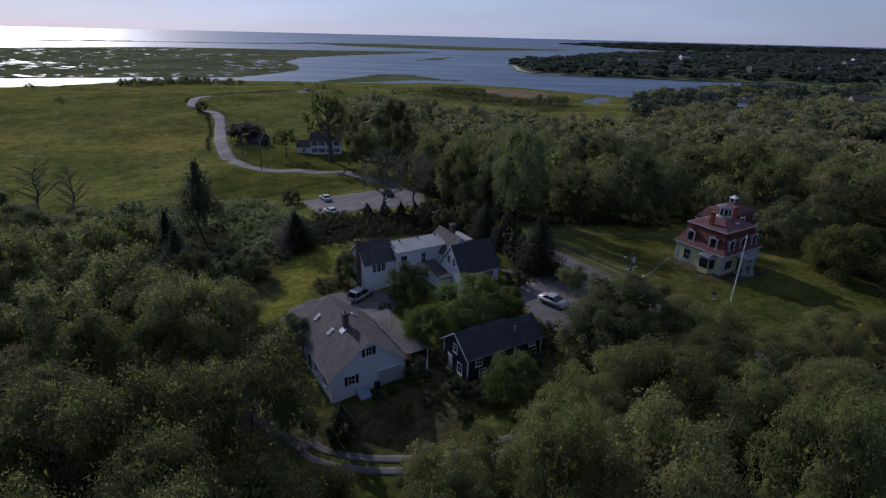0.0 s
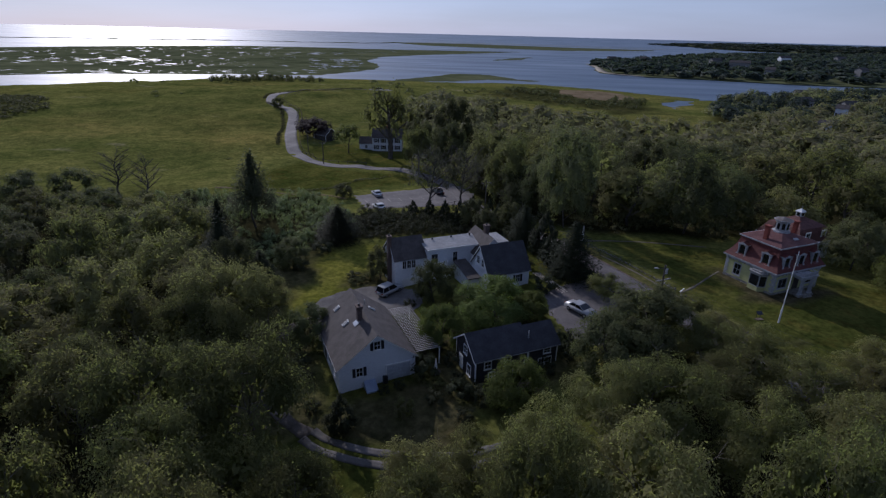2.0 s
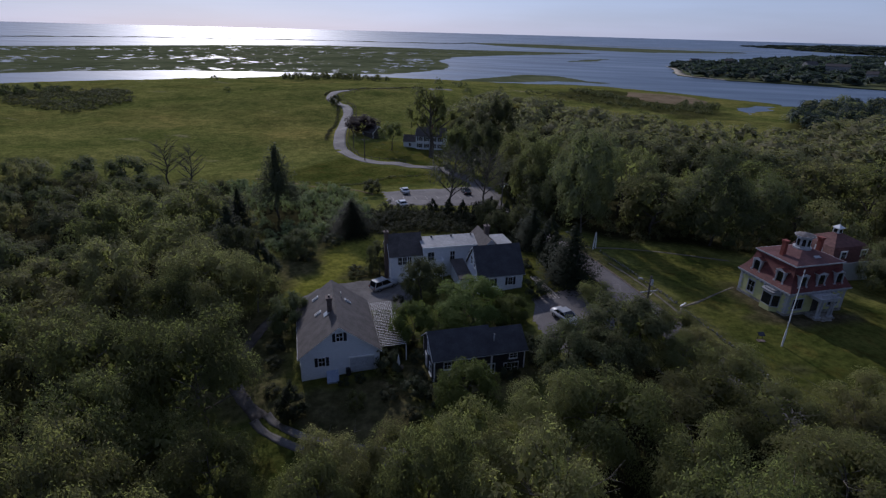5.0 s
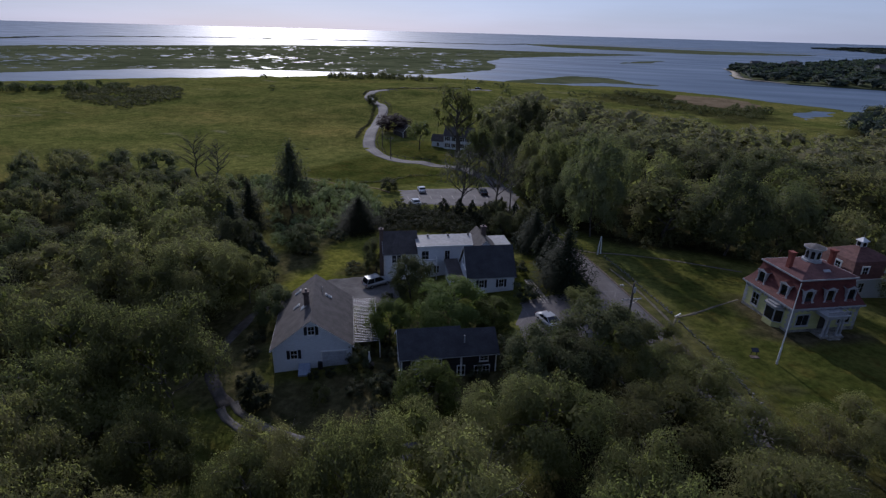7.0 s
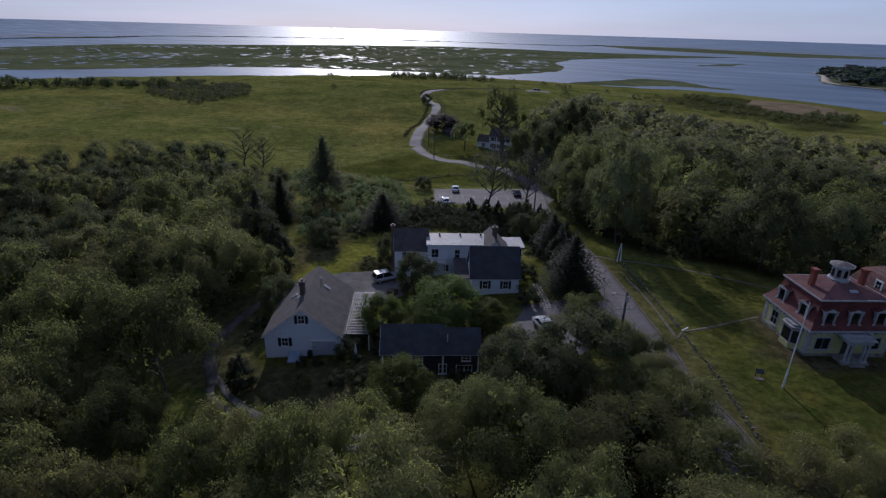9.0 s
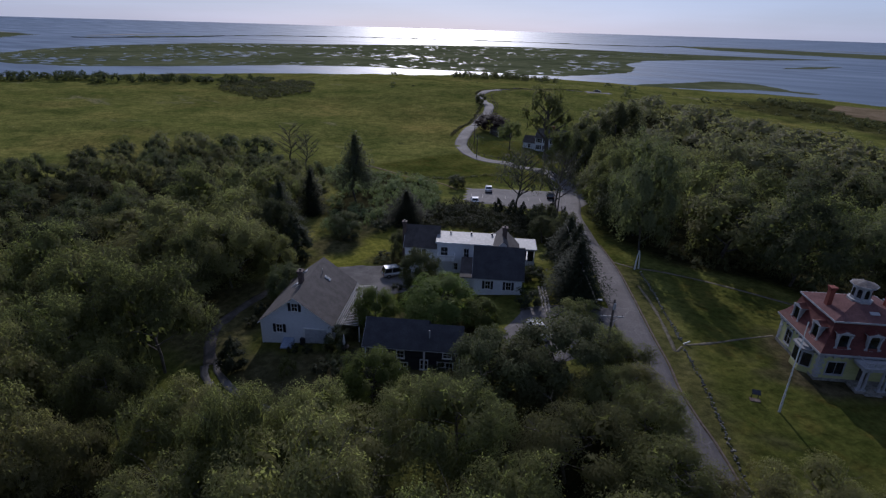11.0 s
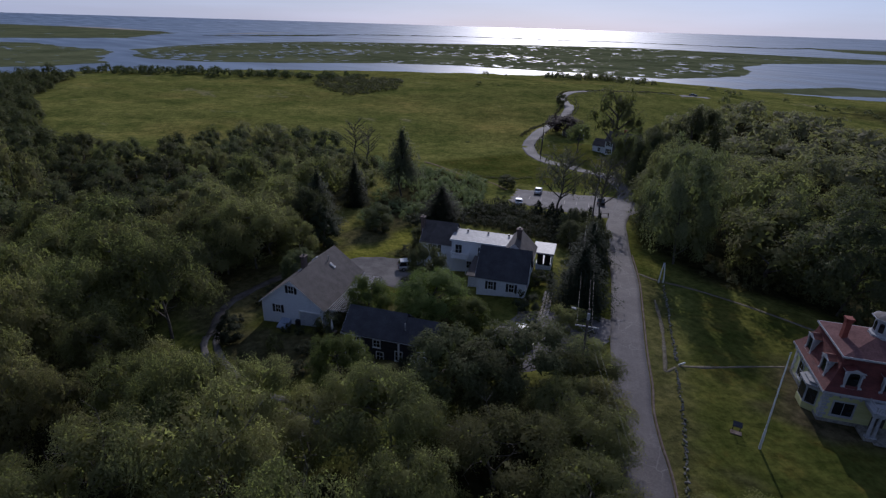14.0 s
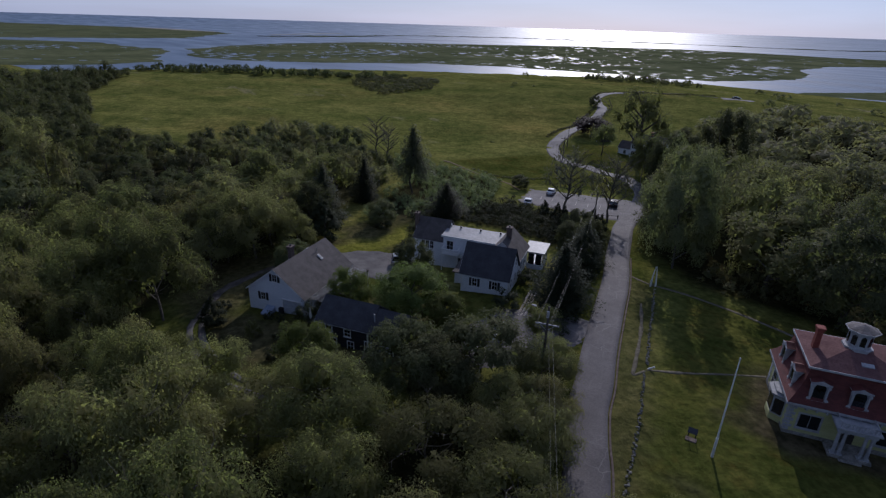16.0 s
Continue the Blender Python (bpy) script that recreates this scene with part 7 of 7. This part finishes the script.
for s in (-0.32, 0.32):
    part("leg", tube(B(), (s, 0.1, -0.2), (s, 0.1, 0.88), 0.04, 0.04, 6), M_SHUTTER, sg)

zb = h1(20.4, 101.8)
gt = thing("jawbone_gate", "white arched whale jawbone gateway", "gate", pose(20.4, 101.8, zb, 0, 0, 60))
for s in (-1, 1):
    bm = B()
    pts = [Vector((s * (0.42 - 0.36 * (k / 6) ** 2), 0, -0.3 + 3.7 * k / 6)) for k in range(7)]
    for k in range(6):
        tube(bm, pts[k], pts[k + 1], 0.15 - 0.016 * k, 0.15 - 0.016 * (k + 1), 8)
    part("jawbone", bm, M_BONE, gt)

# dry stone wall along the lawn
WALL = [(45, 57), (42, 63), (38.8, 69.3), (35.3, 75.8), (33.6, 78.6)], [(32.6, 80.8), (29, 87), (25.6, 93.2), (21.6, 100.2)]
STONES = []
for i in range(4):
    bm = bmesh.new()
    bmesh.ops.create_icosphere(bm, subdivisions=1, radius=0.5)
    rs = random.Random(i)
    for v in bm.verts:
        v.co = Vector((v.co.x * 1.25, v.co.y * 0.85, v.co.z * 0.75)) * rs.uniform(0.8, 1.15)
    me = bpy.data.meshes.new("stone")
    bm.to_mesh(me)
    bm.free()
    me.materials.append(M_STONE)
    STONES.append(me)
rs = random.Random(4)
for line in WALL:
    wl = thing("stone_wall", "low dry wall of grey field stones along the lawn", "wall", Matrix.Identity(4), kind="structure")
    pts = curve_pts(line, 0.36)
    for i, (x, y) in enumerate(pts):
        for k in range(1 + (i % 2 == 0)):
            s = new("stone", STONES[rs.randrange(4)])
            s.parent = wl
            q = rs.choice((0.16, 0.2, 0.24, 0.28, 0.34))
            s.matrix_basis = Matrix.LocRotScale((x + rs.uniform(-0.14, 0.14), y + rs.uniform(-0.12, 0.12), h1(x, y) + 0.06 + 0.2 * k), Euler((rs.uniform(-0.3, 0.3), rs.uniform(-0.3, 0.3), rs.uniform(0, 6.28))), (q, q, q * 0.9))

gp = thing("gate_post", "white painted wooden bar leaning at the wall's gap", "post", pose(33.2, 80.2, h1(33.2, 80.2), 0, 50, 15))
part("bar", prism(B(), [(-0.07, -0.07, -0.1), (0.07, -0.07, -0.1), (0.07, 0.07, -0.1), (-0.07, 0.07, -0.1)], (0, 0, 0.85)), M_TRIM, gp)
part("cap", box(B(), -0.09, 0.09, -0.09, 0.09, 0.72, 0.78), M_TRIM, gp)
rw = np.random.RandomState(12)
stuff_trees("wall_weeds", [(x + rw.uniform(-0.5, 0.5), y + rw.uniform(-0.4, 0.4), h1(x, y) - 0.05, rw.uniform(0.3, 0.7), rw.uniform(0.12, 0.3)) for line in WALL for x, y in curve_pts(line, 1.6)], "rough grass and weeds along the stone wall", M_SHRUB, rw, [crown_mesh("foliage", 540, 1.5, 2.1, 0.0, 4, 9, 12, 0.28, M_SHRUB)], "weeds", (3.2, 2.3))

POLES = [(27.0, 68.9, 10.3), (0.5, 112.5, 9.0), (-21.5, 151, 6.0), (-58.9, 174.7, 3.0), (58.5, 34.5, 9.0), (-70.9, 191.4, 3.4)]
for i, (x, y, top) in enumerate(POLES):
    zb = h1(x, y)
    up = thing("utility_pole", "brown wooden utility pole with crossarm and wires", "utility pole", pose(x, y, zb, 0, 0, 122), "utility poles")
    part("shaft", tube(B(), (0, 0, -0.5), (0, 0, top - zb), 0.17, 0.12, 10), M_POLE, up)
    za = top - zb - (2.2 if i == 0 else 0.75)
    part("crossarm", box(B(), -0.06, 0.06, -1.25, 1.25, za, za + 0.13), M_ARM if i == 0 else M_POLE, up, "weathered wooden crossarm")
    part("brace", prism(prism(B(), [(-0.08, -0.8, za), (-0.08, -0.74, za), (-0.08, 0.0, za - 0.6), (-0.08, 0.0, za - 0.66)], (0.02, 0, 0)), [(-0.08, 0.8, za), (-0.08, 0.74, za), (-0.08, 0.0, za - 0.6), (-0.08, 0.0, za - 0.66)], (0.02, 0, 0)), M_METAL, up)
    for s in (-1.1, -0.5, 0.5, 1.1):
        part("insulator", tube(B(), (0, s, za + 0.13), (0, s, za + 0.3), 0.05, 0.03, 6), M_POLE, up)
    if i == 0:
        lamp = part("lamp_arm", tube(B(), (0, 0.1, top - zb - 0.5), (0, 1.5, top - zb - 0.15), 0.03, 0.02, 8), M_POLE, up, "thin dark lamp arm")
        part("lamp_head", prism(B(), [(-0.14, 1.35, top - zb - 0.26), (0.14, 1.35, top - zb - 0.26), (0.1, 1.85, top - zb - 0.2), (-0.1, 1.85, top - zb - 0.2)], (0, 0, 0.12)), M_ARM, lamp, "pale street lamp head")
        part("transformer", tube(B(), (-0.32, 0, top - zb - 1.1), (-0.32, 0, top - zb - 0.4), 0.16, 0.16, 12), M_ARM, up, "small grey transformer can")
order = [4, 0, 1, 2, 3, 5]
for a, b in zip(order, order[1:]):
    (x0, y0, z0), (x1, y1, z1) = POLES[a], POLES[b]
    d = Vector((x1 - x0, y1 - y0, 0)).normalized()
    nrm = Vector((d.y, -d.x, 0))
    for s, dz in ((-1.1, -0.5), (0.5, -0.5), (0.15, -2.2)) if a != 4 else ((0.5, -0.5), (0.15, -2.2)):
        bm = B()
        rows = []
        for k in range(17):
            t = k / 16
            p = Vector((x0, y0, z0 + dz - (1.45 if a == 0 and dz > -1 else 0))).lerp(Vector((x1, y1, z1 + dz - (1.45 if b == 0 and dz > -1 else 0))), t) + nrm * s - Vector((0, 0, 1)) * 3.2 * t * (1 - t)
            rows.append([bm.verts.new(p + nrm * 0.008 * math.cos(a) + Vector((0, 0, 0.008 * math.sin(a)))) for a in (0.5, 2.6, 4.7)])
        for u, v in zip(rows, rows[1:]):
            for q in range(3):
                bm.faces.new((u[q], u[(q + 1) % 3], v[(q + 1) % 3], v[q]))
        tagged(part("wire", bm, M_WIRE), "sagging grey overhead wire between poles", "cable", "overhead wires")

# faded stall lines on the lot
for k in range(8):
    x, y = -30 + k * 2.6, 127.5 + k * 1.35
    ln = tagged(part("road_marking", box(B(), -0.06, 0.06, -2.3, 2.3, 0, 0.012), M_PAVER), "faded pale parking stall line", "marking", kind="structure")
    ln.matrix_basis = pose(x, y, h1(x, y) + 0.1, 0, 0, 32)

def guard_posts(line, gap, label):
    g = thing("guard_posts", label, "fence", Matrix.Identity(4))
    pts = curve_pts(line, gap)
    for x, y in pts:
        z = h1(x, y)
        part("post", box(B(), x - 0.09, x + 0.09, y - 0.09, y + 0.09, z - 0.3, z + 0.85), M_POLE, g)
    for (x, y), (u, v) in zip(pts, pts[1:]):
        part("rail", tube(B(), (x, y, h1(x, y) + 0.65), (u, v, h1(u, v) + 0.65), 0.06, 0.06, 5), M_POLE, g)


guard_posts([(-72.0, 188.2), (-64.4, 181.6), (-58.0, 178.5), (-51, 176.6), (-44, 175.2)], 3.0, "low weathered post and rail fence along the road")
guard_posts([(-97.5, 245.5), (-102.4, 259.3), (-112.5, 272.8), (-121.5, 280.5)], 3.0, "low weathered post and rail fence at the bend")
guard_posts([(-9.7, 128.6), (-6.8, 131.9)], 2.1, "short pale rail at the parking lot's corner")
rv = np.random.RandomState(44)
stuff_trees("bank_weeds", [(x + rv.uniform(-0.7, 0.7), y + rv.uniform(-0.7, 0.7), h1(x, y) - 0.05, rv.uniform(1.0, 2.4), rv.uniform(0.4, 1.0)) for line in ([(-84.7, 195.5), (-92.2, 214.5), (-101.5, 239.5), (-116, 267.5), (-127, 279.5)], [(-133.5, 287), (-134.5, 297), (-127, 309), (-112, 325), (-103, 341), (-96, 352)]) for x, y in curve_pts(line, 0.9)], "dark rank weeds along the road bank", M_DARKLEAF, rv, SHRUB, "weeds", (3.2, 2.3))
# rank growth along the meadow ditch
rd = np.random.RandomState(21)
stuff_trees("ditch_weeds", [(x + rd.uniform(-0.6, 0.6), y + rd.uniform(-0.6, 0.6), h1(x, y) - 0.05, rd.uniform(1.0, 2.2), rd.uniform(0.35, 0.9)) for x, y in curve_pts([(-62, 137), (-51.4, 137), (-45, 141.2), (-39.2, 151.5), (-32.8, 161.5)], 1.0)], "dark rank grass along the meadow ditch", M_DARKLEAF, rd, SHRUB, "weeds", (3.2, 2.3))

# stepping-stone path to the white house
sp = thing("stone_path", "path of pale irregular paving stones by the white house", "path", Matrix.Identity(4), kind="structure")
rs = random.Random(9)
for i, (x, y) in enumerate(curve_pts([(15.4, 77.6), (13.8, 80.4), (12.4, 82.6), (11.2, 84.6)], 0.42)):
    for s in (-0.42, 0.05, 0.5):
        w, d = rs.uniform(0.16, 0.26), rs.uniform(0.14, 0.22)
        pts = [(w * math.cos(a) * rs.uniform(0.85, 1.1), d * math.sin(a) * rs.uniform(0.85, 1.1), 0) for a in (0, 1.05, 2.1, 3.14, 4.2, 5.2)]
        st = part("paving_stone", prism(B(), pts, (0, 0, 0.12)), M_PAVER, sp)
        st.matrix_basis = pose(x + s * 0.85 + rs.uniform(-0.05, 0.05), y + s * 0.5, h1(x, y), 0, 0, rs.uniform(0, 360))

# closed parasol and table on the shaded patio
um = thing("parasol", "closed white garden parasol on the patio", "parasol", pose(-1.1, 54.6, h1(-1.1, 54.6)))
part("pole", tube(B(), (0, 0, -0.1), (0, 0, 2.5), 0.03, 0.03, 8), M_METAL, um)
bm = tube(B(), (0, 0, 1.0), (0, 0, 1.3), 0.1, 0.2, 10)
tube(bm, (0, 0, 1.3), (0, 0, 2.5), 0.2, 0.04, 10)
part("canopy", bm, M_TRIM, um, "folded white canopy")
part("base", tube(B(), (0, 0, 0), (0, 0, 0.12), 0.28, 0.25, 12), M_SHUTTER, um)
tb = thing("garden_table", "round dark garden table under the parasol", "table", pose(-1.1, 54.6, h1(-1.1, 54.6)))
bm = B()
for k in range(16):
    a, b2 = 2 * math.pi * k / 16, 2 * math.pi * (k + 1) / 16
    q = [bm.verts.new((r * math.cos(t), r * math.sin(t), z)) for r, t, z in ((0.05, a, 0.74), (0.6, a, 0.74), (0.6, b2, 0.74), (0.05, b2, 0.74))]
    bm.faces.new(q)
    q2 = [bm.verts.new(v.co - Vector((0, 0, 0.04))) for v in q]
    bm.faces.new(q2[::-1])
    bm.faces.new((q[1], q2[1], q2[2], q[2]))
part("tabletop", bm, M_DARKWOOD, tb)
for k in range(4):
    a = k * math.pi / 2 + 0.4
    part("leg", tube(B(), (0.5 * math.cos(a), 0.5 * math.sin(a), 0), (0.42 * math.cos(a), 0.42 * math.sin(a), 0.7), 0.025, 0.025, 6), M_SHUTTER, tb)

# low post-and-rail fence along the far road
fn = thing("rail_fence", "low weathered post-and-rail fence along the meadow road", "fence", Matrix.Identity(4))
line = curve_pts([(-66, 184), (-73.5, 192), (-80, 206), (-86.5, 222), (-93, 240), (-99, 255), (-106, 267), (-115, 278), (-122, 287), (-122, 298), (-112, 316), (-100, 336)], 3.2)
for i, (x, y) in enumerate(line):
    z = h1(x, y)
    part("post", tube(B(), (x, y, z - 0.3), (x, y, z + 1.0), 0.09, 0.08, 6), M_KERB, fn)
    if i:
        x0, y0 = line[i - 1]
        part("rail", tube(B(), (x0, y0, h1(x0, y0) + 0.8), (x, y, z + 0.8), 0.06, 0.06, 5), M_KERB, fn)
